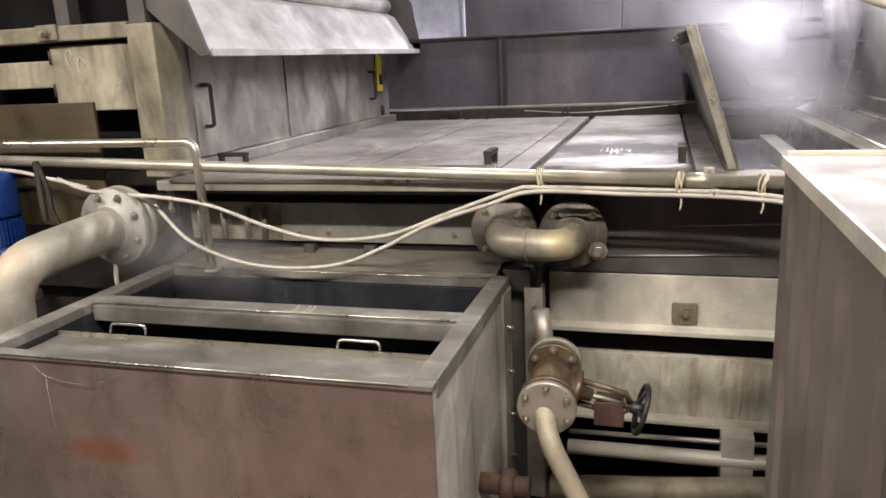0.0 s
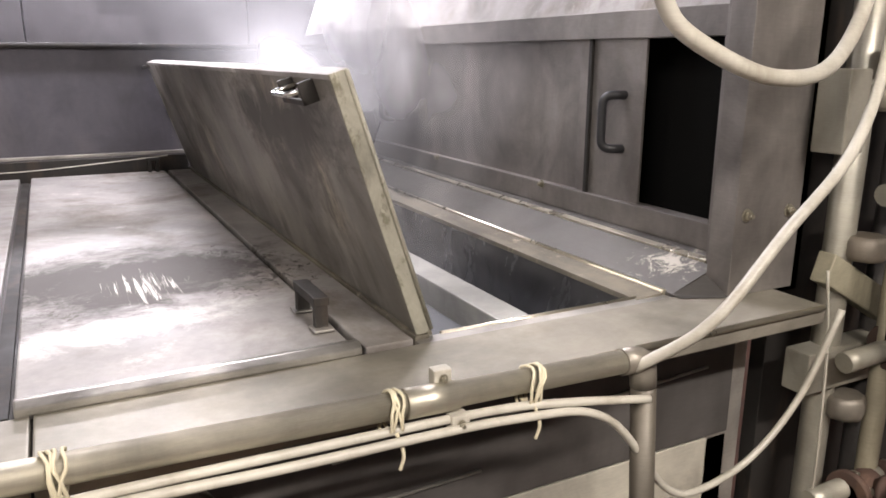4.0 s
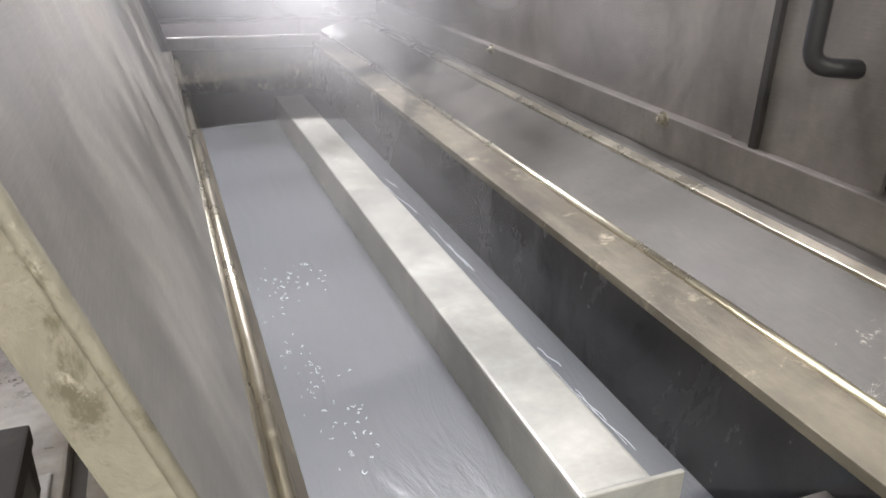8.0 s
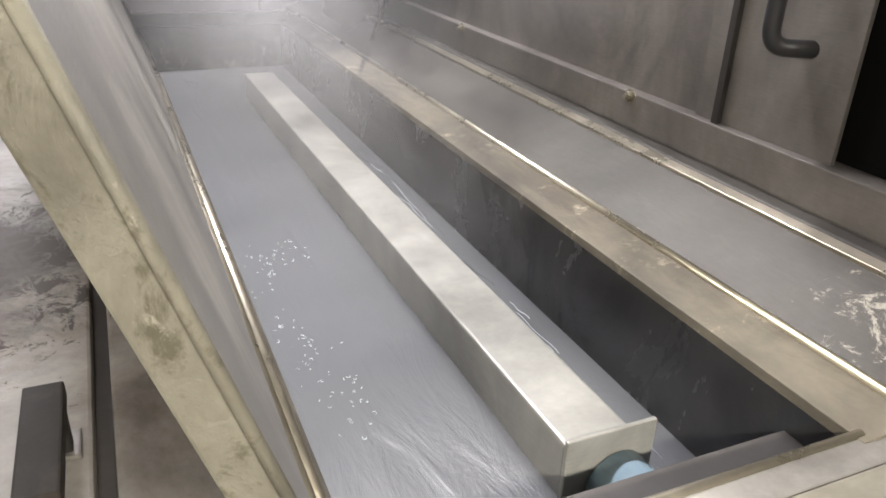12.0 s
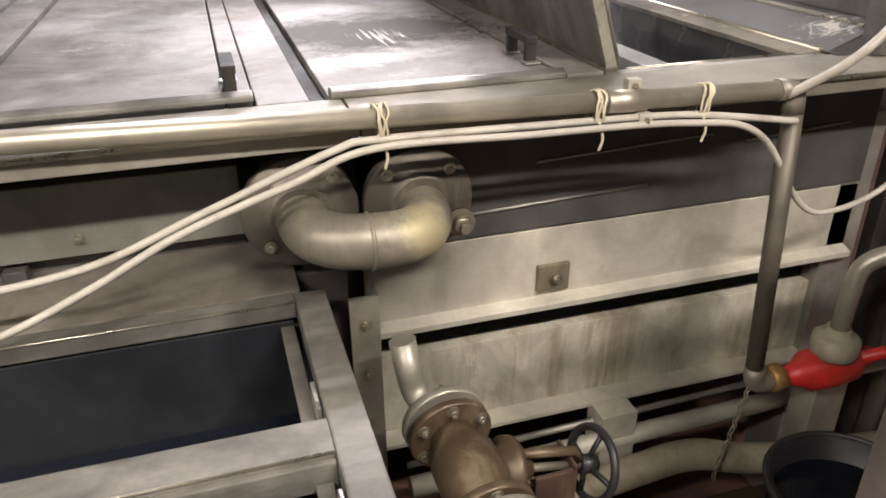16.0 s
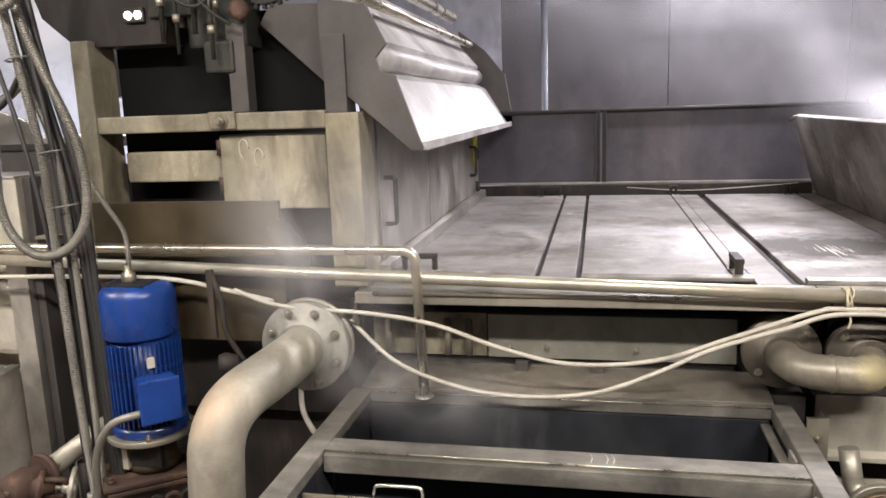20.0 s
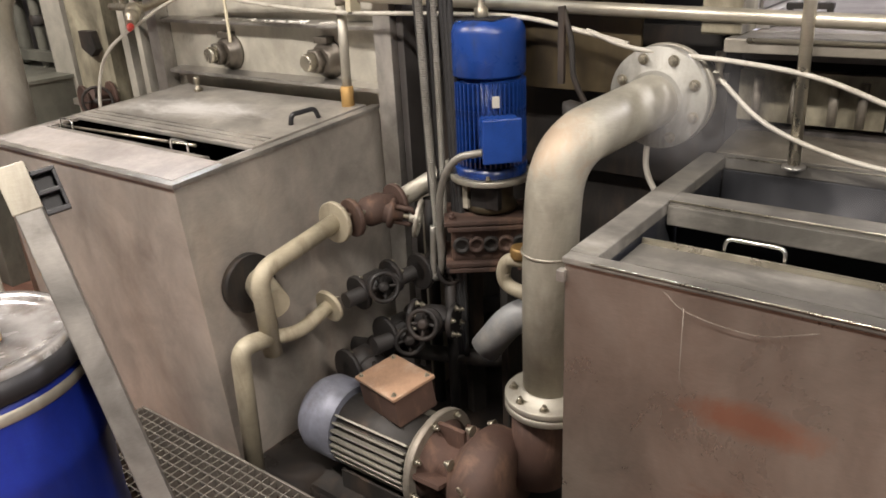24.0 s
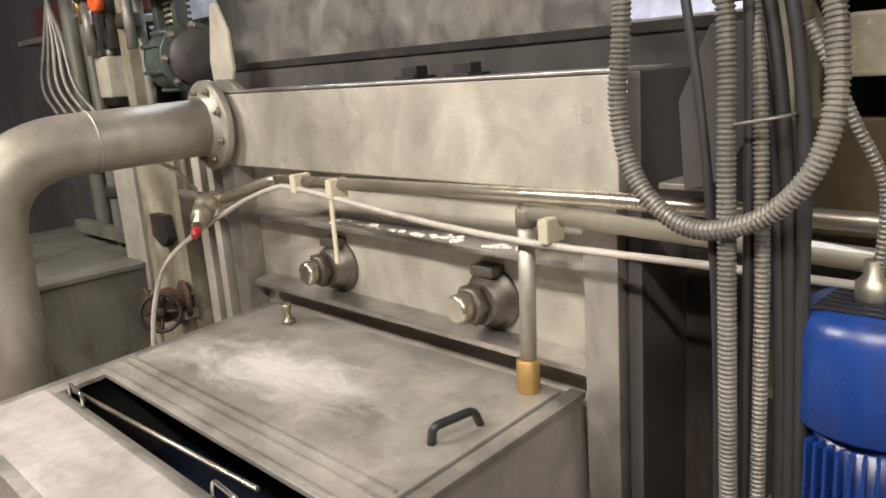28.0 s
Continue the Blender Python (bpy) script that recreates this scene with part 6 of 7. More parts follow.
part("conduit", ribbed([(-2.33, 2.2, 2.75), (-2.29, 2.2, 2.3), (-2.22, 2.19, 1.9), (-2.21, 2.19, 1.6), (-2.2, 2.19, 1.2), (-2.19, 2.2, 0.75)], 0.0135), CONDUIT, cd)
part("conduit", ribbed([(-2.5, 2.18, 2.75), (-2.44, 2.17, 2.3), (-2.36, 2.17, 1.95), (-2.365, 2.17, 1.74), (-2.33, 2.17, 1.63), (-2.25, 2.17, 1.575), (-2.15, 2.17, 1.6), (-2.085, 2.17, 1.68), (-2.075, 2.18, 1.8), (-2.11, 2.19, 1.95), (-2.22, 2.2, 2.2), (-2.3, 2.2, 2.5), (-2.36, 2.2, 2.75)], 0.0145), CONDUIT, cd)
part("conduit", ribbed([(-2.4, 2.24, 2.75), (-2.3, 2.23, 2.2), (-2.2, 2.22, 1.9), (-2.17, 2.21, 1.6), (-2.165, 2.21, 1.2), (-2.16, 2.2, 0.85), (-2.17, 2.19, 0.7)], 0.011), CONDUIT, cd)
for k, dx in enumerate((0.0, 0.022, 0.05)):
    part("cable", sweep(smooth_path([(-2.36 + dx, 2.26, 2.75), (-2.28 + dx, 2.25, 2.2), (-2.19 + dx, 2.24, 1.8), (-2.15 + dx * 0.6, 2.23, 1.45), (-2.14 + dx * 0.6, 2.23, 1.0), (-2.13 + dx * 0.5, 2.22, 0.3)]), 0.010, 10), CABLE, cd)
part("cable", sweep(smooth_path([(-2.32, 2.3, 2.75), (-2.36, 2.37, 2.27), (-2.4, 2.4, 2.17), (-2.5, 2.4, 2.035), (-2.61, 2.4, 1.995), (-2.726, 2.4, 1.99), (-2.85, 2.4, 2.05), (-2.925, 2.4, 2.138), (-2.98, 2.4, 2.24), (-3.01, 2.4, 2.4), (-3.0, 2.4, 2.75)]), 0.0105, 10), CABLE, cd)
part("conduit", ribbed([(-2.38, 2.35, 2.75), (-2.41, 2.43, 2.2), (-2.48, 2.45, 2.09), (-2.567, 2.45, 2.043), (-2.68, 2.45, 2.09), (-2.79, 2.45, 2.21), (-2.865, 2.45, 2.364), (-2.93, 2.45, 2.75)], 0.014), CONDUIT, cd)
part("conduit", ribbed([(-2.42, 2.16, 2.75), (-2.4, 2.15, 2.46), (-2.35, 2.15, 2.34), (-2.26, 2.15, 2.285), (-2.18, 2.15, 2.34), (-2.15, 2.16, 2.46), (-2.16, 2.16, 2.75)], 0.013, 0.0022), CONDUIT, cd)
part("cable", sweep(smooth_path([(-2.27, 2.23, 2.75), (-2.25, 2.22, 2.3), (-2.2, 2.21, 1.95), (-2.19, 2.215, 1.6), (-2.185, 2.22, 0.8)]), 0.008, 10), CABLE, cd)
part("cable", sweep(smooth_path([(-2.48, 2.22, 2.75), (-2.36, 2.21, 2.2), (-2.28, 2.2, 1.9), (-2.23, 2.2, 1.5), (-2.22, 2.21, 0.9)]), 0.007, 10), CABLE, cd)
part("feed", ribbed([(-2.13, 2.24, 1.84), (-2.08, 2.26, 1.72), (-2.045, 2.29, 1.62), (-2.05, 2.3, 1.5)], 0.008), CONDUIT, cd)
part("gland", lathe([(0.02, 0), (0.022, 0.01), (0.022, 0.03), (0.013, 0.036), (0.013, 0.06)], pose(-2.055, 2.3, 1.465), 14), BOLTMAT, cd)
for z, x in ((1.88, -2.2), (2.15, -2.265), (1.72, -2.175)):
    part("cable_tie", sweep([(x + 0.04 * math.cos(a), 2.215 + 0.04 * math.sin(a), z + 0.006 * math.cos(a)) for a in (2 * math.pi * k / 20 for k in range(21))], 0.0028, 6, cap=False), CONDUIT, cd)
bk2 = thing("angle_bracket", "grey folded steel bracket behind the conduits", "bracket")
part("plate", prism([(-2.33, 1.6), (-2.27, 1.62), (-2.21, 1.72), (-2.24, 1.85), (-2.29, 1.85), (-2.34, 1.74)], "y", 2.3, 2.31, 0.002), SHADOWSTEEL, bk2)
part("fold", boxes((-2.38, -2.3, 2.31, 2.42, 1.6, 1.61)), PIPE, bk2)

# ---- open drive frame above the pumps ----
df = thing("drive_frame", "grimy cream steel frame around the roller drive openings", "frame")
FY = 2.48
part("column", boxes((-1.445, -1.335, FY, FY + 0.14, DZ, 1.965), bevel=0.006), GRIMY, df)
part("column", boxes((-2.3, -2.235, FY, FY + 0.14, 1.2, 2.22), bevel=0.006), GRIMY, df)
part("head_beam", boxes((-2.235, -1.445, FY + 0.005, FY + 0.1, 1.92, 1.975), bevel=0.006), GRIMY, df)
pd = part("head_pad", boxes((-1.83, -1.74, FY - 0.008, FY + 0.006, 1.925, 1.98), bevel=0.004), GRIMY, df)
bolt(pd, towards((-1.785, FY - 0.008, 1.95), (-1.785, 0, 1.95)), 0.016)
part("upper_post", boxes((-1.765, -1.705, FY + 0.03, FY + 0.09, 1.975, 2.25), bevel=0.004), SHADOWSTEEL, df)
part("upper_post", boxes((-1.45, -1.38, FY + 0.03, FY + 0.12, 1.965, 2.2)), SHADOWSTEEL, df)
part("slide_bar", boxes((-2.18, -1.83, FY + 0.06, FY + 0.1, 1.755, 1.855), bevel=0.006), GRIMY, df)
pl = part("bearing_plate", boxes((-1.825, -1.46, FY + 0.04, FY + 0.1, 1.665, 1.905), bevel=0.006), GRIMY, df, "grimy cream bearing plate")
for z in (1.745, 1.865):
    part("hinge_pin", lathe([(0.012, 0), (0.012, 0.05)], pose(-1.828, FY + 0.05, z - 0.025), 10), RUST, pl)
for a in ((-1.74, 1.86), (-1.69, 1.83)):
    part("chalk_mark", sweep([(a[0] + 0.016 * math.cos(t), FY + 0.039, a[1] + 0.03 * math.sin(t)) for t in (k * 0.5 for k in range(10))], 0.003, 5), HOSE, pl)
# Black sheet stands for the shade behind the frame openings.
part("dark_back", boxes((-2.24, -1.44, FY + 0.16, FY + 0.18, 1.4, 2.3), bevel=0), BLACK, df)
part("side_wall", boxes((-1.37, -1.345, FY + 0.12, 4.85, DZ, 2.02)), STEEL, df, "streaked steel housing side")
for y0, y1 in ((2.68, 3.42), (3.44, 4.6)):
    dd = part("side_door", boxes((-1.345, -1.337, y0, y1, DZ + 0.05, 1.96)), STEEL, df)
    hy = y0 + 0.06 if y0 < 3 else y1 - 0.1
    part("handle", sweep(rounded([(-1.34, hy, 1.58), (-1.30, hy, 1.58), (-1.30, hy, 1.74), (-1.34, hy, 1.74)], 0.015), 0.008, 10), HANDLE, dd)
part("foot_rail", boxes((-1.34, -1.3, 2.62, 4.85, DZ + 0.002, DZ + 0.045)), STEEL, df)
part("edge_strip", boxes((-1.335, -1.325, 4.62, 4.7, 1.62, 1.9)), plain("yellow hazard paint", (0.6, 0.5, 0.03), 0.5), df, "yellow edge strip")
for z in (1.47, 1.66, 1.84):
    part("hinge", lathe([(0.012, 0), (0.012, 0.06)], pose(-1.32, 4.66, z), 10), DARKIRON, df)

# ---- hood over the deck end, gearbox and sprockets ----
hd = thing("roller_hood", "folded bright steel hood over the fabric rollers", "hood")
part("front_pan", prism([(-1.42, 2.1), (-1.4, 2.12), (-1.3, 2.07), (-1.17, 1.862), (-1.145, 1.85), (-1.155, 1.84), (-1.19, 1.85), (-1.33, 2.04)], "y", 2.54, 4.93, 0.002), HOODPAN, hd, "bright hood pan")
part("pan_lip", prism([(-1.165, 1.84), (-1.14, 1.84), (-1.14, 1.868), (-1.15, 1.868)], "y", 2.54, 4.93, 0.002), HOODPAN, hd)
part("end_plate", prism([(-1.46, 2.31), (-1.31, 2.285), (-1.249, 2.165), (-1.285, 2.125), (-1.27, 2.085), (-1.225, 2.07), (-1.145, 1.846), (-1.18, 1.84), (-1.41, 2.04), (-1.46, 2.1)], "y", 2.52, 2.535, 0.002), SHADOWSTEEL, hd, "dark end plate")
part("end_plate", prism([(-1.46, 2.42), (-1.3, 2.3), (-1.18, 2.15), (-1.13, 1.86), (-1.18, 1.84), (-1.42, 2.08)], "y", 4.93, 4.945, 0.002), SHADOWSTEEL, hd, "dark end plate")
part("roll_fold", sweep([(-1.36, 2.54, 2.14), (-1.36, 4.92, 2.14)], 0.045, 18), HOODPAN, hd)
part("top_pan", prism([(-1.56, 2.42), (-1.54, 2.44), (-1.34, 2.2), (-1.35, 2.18)], "y", 2.54, 4.92, 0.002), HOODPAN, hd)
part("roller", sweep([(-1.5, 2.5, 2.5), (-1.5, 4.95, 2.5)], 0.032, 16), SHINY, hd)
part("roller", sweep([(-1.38, 2.5, 2.33), (-1.38, 4.9, 2.33)], 0.018, 14), SHINY, hd)
part("front_frame", prism([(-1.68, 2.25), (-1.64, 2.31), (-1.42, 2.3), (-1.41, 2.06), (-1.45, 2.04)], "y", 2.58, 2.595, 0.002), SHADOWSTEEL, hd)
gx = thing("gearbox", "green cast gearbox above the drive frame", "gearbox")
gbm = bmesh.new()
box(gbm, -2.36, -2.03, 2.5, 2.78, 2.43, 2.75, 0.015)
part("case", gbm, GREEN, gx)
part("flange", boxes((-2.4, -1.99, 2.46, 2.8, 2.39, 2.43), bevel=0.006), GREEN, gx)
for x, z, r in ((-2.28, 2.55, 0.05), (-2.15, 2.58, 0.075)):
    part("bearing_cover", lathe([(r, 0), (r, 0.012), (r * 0.75, 0.016), (r * 0.7, 0.03), (0, 0.03)], towards((x, 2.5, z), (x, 2, z)), 24), GREEN, gx)
part("shaft", lathe([(0.06, 0), (0.06, 0.18)], towards((-2.36, 2.6, 2.55), (-3, 2.6, 2.55)), 20), DARKIRON, gx)
part("drip_tray", prism([(-2.45, 2.39), (-1.95, 2.39), (-1.98, 2.2), (-2.3, 2.2), (-2.42, 2.3)], "y", 2.52, 2.75, 0.003), DARKIRON, gx)
part("rod", boxes((-1.985, -1.96, 2.52, 2.54, 2.35, 2.75)), plain("yellow paint", (0.55, 0.33, 0.02), 0.5), gx, "yellow rod")
for x in (-1.93, -1.88, -1.82):
    part("spindle", lathe([(0.012, 0), (0.012, 0.45)], pose(x, 2.55, 2.25), 12), SHADOWSTEEL, gx)
CLUTTER = surface("grimy green-black iron", (0.04, 0.043, 0.036), (0.026, 0.028, 0.024), (0.075, 0.065, 0.045), 0.2, (0.35, 0.65), stain_scale=14)
for x, y, z0, z1, r in ((-1.955, 2.47, 2.2, 2.6, 0.008), (-1.9, 2.46, 2.16, 2.52, 0.006), (-1.845, 2.47, 2.22, 2.7, 0.009), (-1.79, 2.47, 2.14, 2.44, 0.007), (-1.765, 2.46, 2.2, 2.55, 0.005)):
    rod_ = part("spindle", lathe([(r, 0), (r, z1 - z0)], pose(x, y, z0), 10), CLUTTER, gx)
    part("locknut", lathe([(2.1 * r, -0.012), (2.1 * r, 0.012)], pose(x, y, z0 + 0.3 * (z1 - z0)), 6), BOLTMAT, rod_)
part("air_line", sweep(smooth_path([(-1.97, 2.45, 2.5), (-1.9, 2.43, 2.34), (-1.8, 2.43, 2.3), (-1.72, 2.45, 2.42), (-1.68, 2.46, 2.56)]), 0.006, 8), CABLE, gx)
part("air_line", sweep(smooth_path([(-1.88, 2.45, 2.52), (-1.83, 2.43, 2.36), (-1.77, 2.43, 2.28), (-1.72, 2.46, 2.24)]), 0.005, 8), CLUTTER, gx)
part("spindle_block", boxes((-2.02, -1.86, 2.5, 2.62, 2.28, 2.42), bevel=0.006), CLUTTER, gx)
part("valve_block", boxes((-1.9, -1.7, 2.52, 2.64, 2.18, 2.34), (-1.84, -1.74, 2.5, 2.6, 2.1, 2.2), bevel=0.01), CLUTTER, gx)
sp = thing("chain_sprocket", "greasy toothed chain sprocket beside the gearbox", "sprocket")
for y, r, z in ((2.6, 0.13, 2.44), (2.68, 0.15, 2.62)):
    bm = lathe([(r, 0), (r, 0.03)], towards((-1.66, y, z), (-1.66, 2, z)), 40)
    for k in range(32):
        box(bm, r - 0.002, r + 0.014, -0.006, 0.006, 0.006, 0.024, 0.001, towards((-1.66, y, z), (-1.66, 2, z)) @ pose(0, 0, 0, 0, 0, 360 * k / 32))
    part("wheel", bm, DARKIRON, sp)
part("hub", lathe([(0.05, 0), (0.05, 0.05), (0.03, 0.05)], towards((-1.66, 2.58, 2.44), (-1.66, 2, 2.44)), 20), BLACK, sp)
part("red_knob", lathe([(0.012, 0), (0.032, 0.01), (0.032, 0.03), (0.016, 0.036)], towards((-1.7, 2.5, 2.285), (-1.66, 2, 2.27)), 8), RUST, sp, "rusty red star knob")
# Glowing panel added for a bright plate here; no lamp is known.
al = thing("bright_panel", "small glowing panel added behind the frame", "lamp")
part("case", boxes((-2.56, -2.44, 2.9, 2.98, 2.05, 2.22), bevel=0.01), SHADOWSTEEL, al)
part("glass", boxes((-2.55, -2.45, 2.89, 2.9, 2.06, 2.21)), plain("glowing panel face", (1, 1, 1), 0.3, 0, 6.0), al)
for k in range(4):
    part("cage_bar", sweep([(-2.54 + 0.027 * k, 2.88, 2.05), (-2.54 + 0.027 * k, 2.88, 2.22)], 0.003, 6), DARKIRON, al)

# Glowing discs added for two bright spots of unknown source.
pk = thing("lit_spots", "two small glowing discs added for bright spots under the gearbox", "lamp")
part("case", boxes((-2.11, -2.04, 2.505, 2.518, 2.27, 2.315), bevel=0.003), DARKIRON, pk)
for x in (-2.092, -2.058):
    part("lens", lathe([(0.012, 0), (0.012, 0.006), (0.006, 0.009)], towards((x, 2.505, 2.292), (x, 2.0, 2.292)), 14), plain("glowing spot face", (1, 0.97, 0.9), 0.3, 0, 9.0), pk)

# ---- blue drum, bottle and leaning lid ----
dr = thing("blue_drum", "blue plastic drum with grey clamped lid", "drum")
DX, DY, DH = -2.57, 0.85, 0.9
DRUMBLUE = surface("blue drum plastic", (0.01, 0.03, 0.3), (0.008, 0.024, 0.24), (0.02, 0.05, 0.3), 0.0, (0.3, 0.5), stain_scale=6)
part("shell", lathe([(0.25, 0.0), (0.262, 0.02), (0.27, 0.3), (0.275, 0.32), (0.27, 0.34), (0.272, 0.6), (0.277, 0.62), (0.272, 0.64), (0.268, 0.8), (0.262, 0.845)], pose(DX, DY, 0), 48), DRUMBLUE, dr)
part("clamp_ring", lathe([(0.268, 0.835), (0.28, 0.84), (0.284, 0.86), (0.28, 0.885), (0.268, 0.89)], pose(DX, DY, 0), 48, cap=False), HANDLE, dr, "black clamping ring")
part("ring_band", lathe([(0.274, 0.79), (0.278, 0.795), (0.278, 0.815), (0.274, 0.82)], pose(DX, DY, 0), 48, cap=False), PIPE, dr)
part("lid", lathe([(0.268, 0.875), (0.262, 0.9), (0.24, 0.902), (0.235, 0.89), (0.2, 0.888), (0.19, 0.882), (0.0, 0.8845)], pose(DX, DY, 0), 48), surface("wet grey drum lid", (0.34, 0.33, 0.32), (0.26, 0.25, 0.24), (0.12, 0.1, 0.085), 0.3, (0.08, 0.34), streak=(1, 1, 1), stain_scale=5, stain_range=(0.45, 0.6), stain2=(0.6, 0.6, 0.6), stain2_range=(0.58, 0.68), stain2_scale=9), dr, "grey wet drum lid")
bt = thing("plastic_bottle", "translucent plastic bottle holding orange liquid", "bottle")
CLEAR, _t, _b = material("milky bottle plastic")
_b.inputs["Base Color"].default_value = (0.93, 0.9, 0.8, 1)
_b.inputs["Roughness"].default_value = 0.3
_b.inputs["IOR"].default_value = 1.2
_b.inputs["Transmission Weight"].default_value = 0.88
BTX, BTY, BTZ, BS = -2.525, 0.868, 0.886, 1.16
bot = pose(BTX, BTY, BTZ) @ Matrix.Diagonal((BS, BS, BS * 0.98, 1))
part("body", lathe([(0.0, 0.0), (0.05, 0.0), (0.054, 0.006), (0.054, 0.15), (0.05, 0.175), (0.03, 0.205), (0.018, 0.212), (0.018, 0.225)], bot, 32), CLEAR, bt)
part("liquid", lathe([(0.0, 0.003), (0.048, 0.003), (0.0525, 0.008), (0.0525, 0.086), (0.0, 0.086)], bot, 32), plain("orange liquid", (0.9, 0.42, 0.015), 0.25), bt, "orange liquid")
part("cap", lathe([(0.021, 0.215), (0.022, 0.22), (0.022, 0.245), (0.019, 0.25)], bot, 24), WHITEBOX, bt, "white screw cap")
lbm = bmesh.new()
for k in range(10):
    a0, a1 = radians(-100 + 10 * k), radians(-100 + 10 * (k + 1))
    q = [bot @ Vector((0.0548 * math.cos(a), 0.0548 * math.sin(a), z)) for a, z in ((a0, 0.05), (a1, 0.05), (a1, 0.13), (a0, 0.13))]
    lbm.faces.new([lbm.verts.new(p) for p in q])
part("label", lbm, WHITEBOX, bt, "blank pale paper label")
st = thing("hose_standpipe", "grey standpipe with a bright blue hose on its tap", "standpipe")
part("hose", sweep([(-3.79, 1.4, 0.675), (-3.94, 1.4, 0.745), (-4.09, 1.4, 0.815)], 0.012, 10), plain("bright blue plastic", (0.03, 0.22, 0.75), 0.35), st, "bright blue hose")
part("pipe", sweep([(-3.78, 1.4, 0.0), (-3.78, 1.4, 0.66)], 0.017, 10), PIPE, st)
part("tap", lathe([(0.02, 0), (0.028, 0.008), (0.028, 0.05), (0.018, 0.06)], pose(-3.78, 1.4, 0.64), 12), BOLTMAT, st)
part("tap_lever", boxes((-3.79, -3.7, 1.392, 1.408, 0.7, 0.708), bevel=0.002), DARKIRON, st)
ll = thing("loose_lid", "narrow grey steel lid with black grip leaning on the drum", "lid")
_z = Vector((-0.44, 0.0, 1.14)).normalized()
_y = Vector((-0.9, 0.42, -0.35))
_y = (_y - _z * _y.dot(_z)).normalized()
lm = Matrix.Translation((-1.955, 1.0, 0.16)) @ Matrix((_y.cross(_z), _y, _z)).transposed().to_4x4()
bm = bmesh.new()
box(bm, -0.028, 0.028, -0.014, 0.3, 0, 1.2, 0.003, lm)
part("sheet", bm, STEEL, ll)
bm = bmesh.new()
box(bm, -0.031, 0.031, -0.017, 0.303, 1.12, 1.225, 0.003, lm)
part("end_cap", bm, WHITEBOX, ll, "pale folded end")
gm = bmesh.new()
for z0, z1 in ((1.1, 1.112), (1.145, 1.155), (1.19, 1.2)):
    box(gm, 0.031, 0.082, 0.0, 0.045, z0, z1, 0.002, lm)
box(gm, 0.074, 0.082, 0.0, 0.045, 1.112, 1.19, 0.002, lm)
box(gm, 0.031, 0.074, 0.035, 0.043, 1.112, 1.19, 0.001, lm)
part("grip", gm, HANDLE, ll, "dark box grip")

# ---- right-hand pipes, red valve, bucket, gratings ----
rr = thing("wall_pipes", "pair of limed pipes running low along the machine", "pipe")
part("tube", sweep([(0.1, 2.52, 0.462), (1.3, 2.52, 0.475)], 0.026, 16), LIMED, rr)
part("tube", sweep(rounded([(0.05, 2.45, 0.34), (0.45, 2.46, 0.37), (0.85, 2.46, 0.42), (1.02, 2.44, 0.36), (1.6, 2.4, 0.3)], 0.1), 0.042, 18), YELLOWPIPE, rr)
part("thin_rod", sweep([(0.1, 2.55, 0.505), (1.33, 2.55, 0.53)], 0.009, 10), STEEL, rr)
BROWNIRON = surface("greasy brown iron", (0.15, 0.105, 0.065), (0.1, 0.07, 0.045), (0.24, 0.19, 0.12), 0.35, (0.3, 0.55), stain_scale=12)
vr = gate_valve("iron_gate_valve", "greasy brown gate valve with dark handwheel", (0.104, 2.105, 0.884), (0.012, -0.25, -0.025), (0.257, 0.025, -0.073), 0.04, BROWNIRON, HANDLE, 0.21, 0.068, 0.18)
for s in (1, -1):
    flange(vr, towards((0.104 + 0.006 * s, 2.105 - 0.118 * s, 0.884 - 0.012 * s), (0.104 + 0.02 * s, 2.105 - 0.4 * s, 0.884 - 0.04 * s)), 0.08, 0.02, 6, PIPE)
part("yoke_bracket", boxes((0.225, 0.3, 2.105, 2.165, 0.77, 0.776), (0.225, 0.3, 2.095, 2.105, 0.77, 0.84), (0.225, 0.3, 2.165, 2.171, 0.77, 0.84), (0.3, 0.306, 2.095, 2.171, 0.77, 0.85)), RUST, vr, "rust-red open yoke bracket")
fp = pipe_thing("feed_pipe", "yellowed pipe bent down from the gate valve", [(0.098, 2.0, 0.872), (0.12, 1.93, 0.8), (0.255, 1.88, 0.56), (0.265, 1.875, 0.0)], 0.028, YELLOWPIPE, 0.09)
part("stub", sweep(rounded([(0.086, 2.24, 0.9), (0.06, 2.3, 0.92), (0.045, 2.32, 1.03)], 0.03), 0.026, 16), PIPE, fp)
weld(fp, (0.26, 1.878, 0.42), (0.262, 1.877, 0), 0.0285, BRASS)
lo = pipe_thing("elbow_pipes", "knot of yellowed elbows and fittings beside the tank", [(-0.08, 1.9, 0.45), (0.1, 1.9, 0.45), (0.14, 1.9, 0.2), (0.14, 1.9, 0.0)], 0.04, YELLOWPIPE, 0.06)
part("stub", sweep([(-0.08, 1.98, 0.62), (0.06, 1.98, 0.62)], 0.03, 14), RUST, lo)
part("union", lathe([(0.045, 0), (0.05, 0.01), (0.05, 0.03), (0.04, 0.04)], towards((-0.02, 1.98, 0.62), (1, 1.98, 0.62)), 8), RUST, lo)
part("bend", sweep(rounded([(-0.06, 1.8, 0.3), (0.05, 1.8, 0.3), (0.06, 1.8, 0.0)], 0.05), 0.036, 16), PIPE, lo)
flange(lo, towards((-0.02, 1.9, 0.45), (0.1, 1.9, 0.45)), 0.075, 0.018, 6, BRASS)
rd = thing("red_valve", "bright red lever valve with round grey cap", "valve")
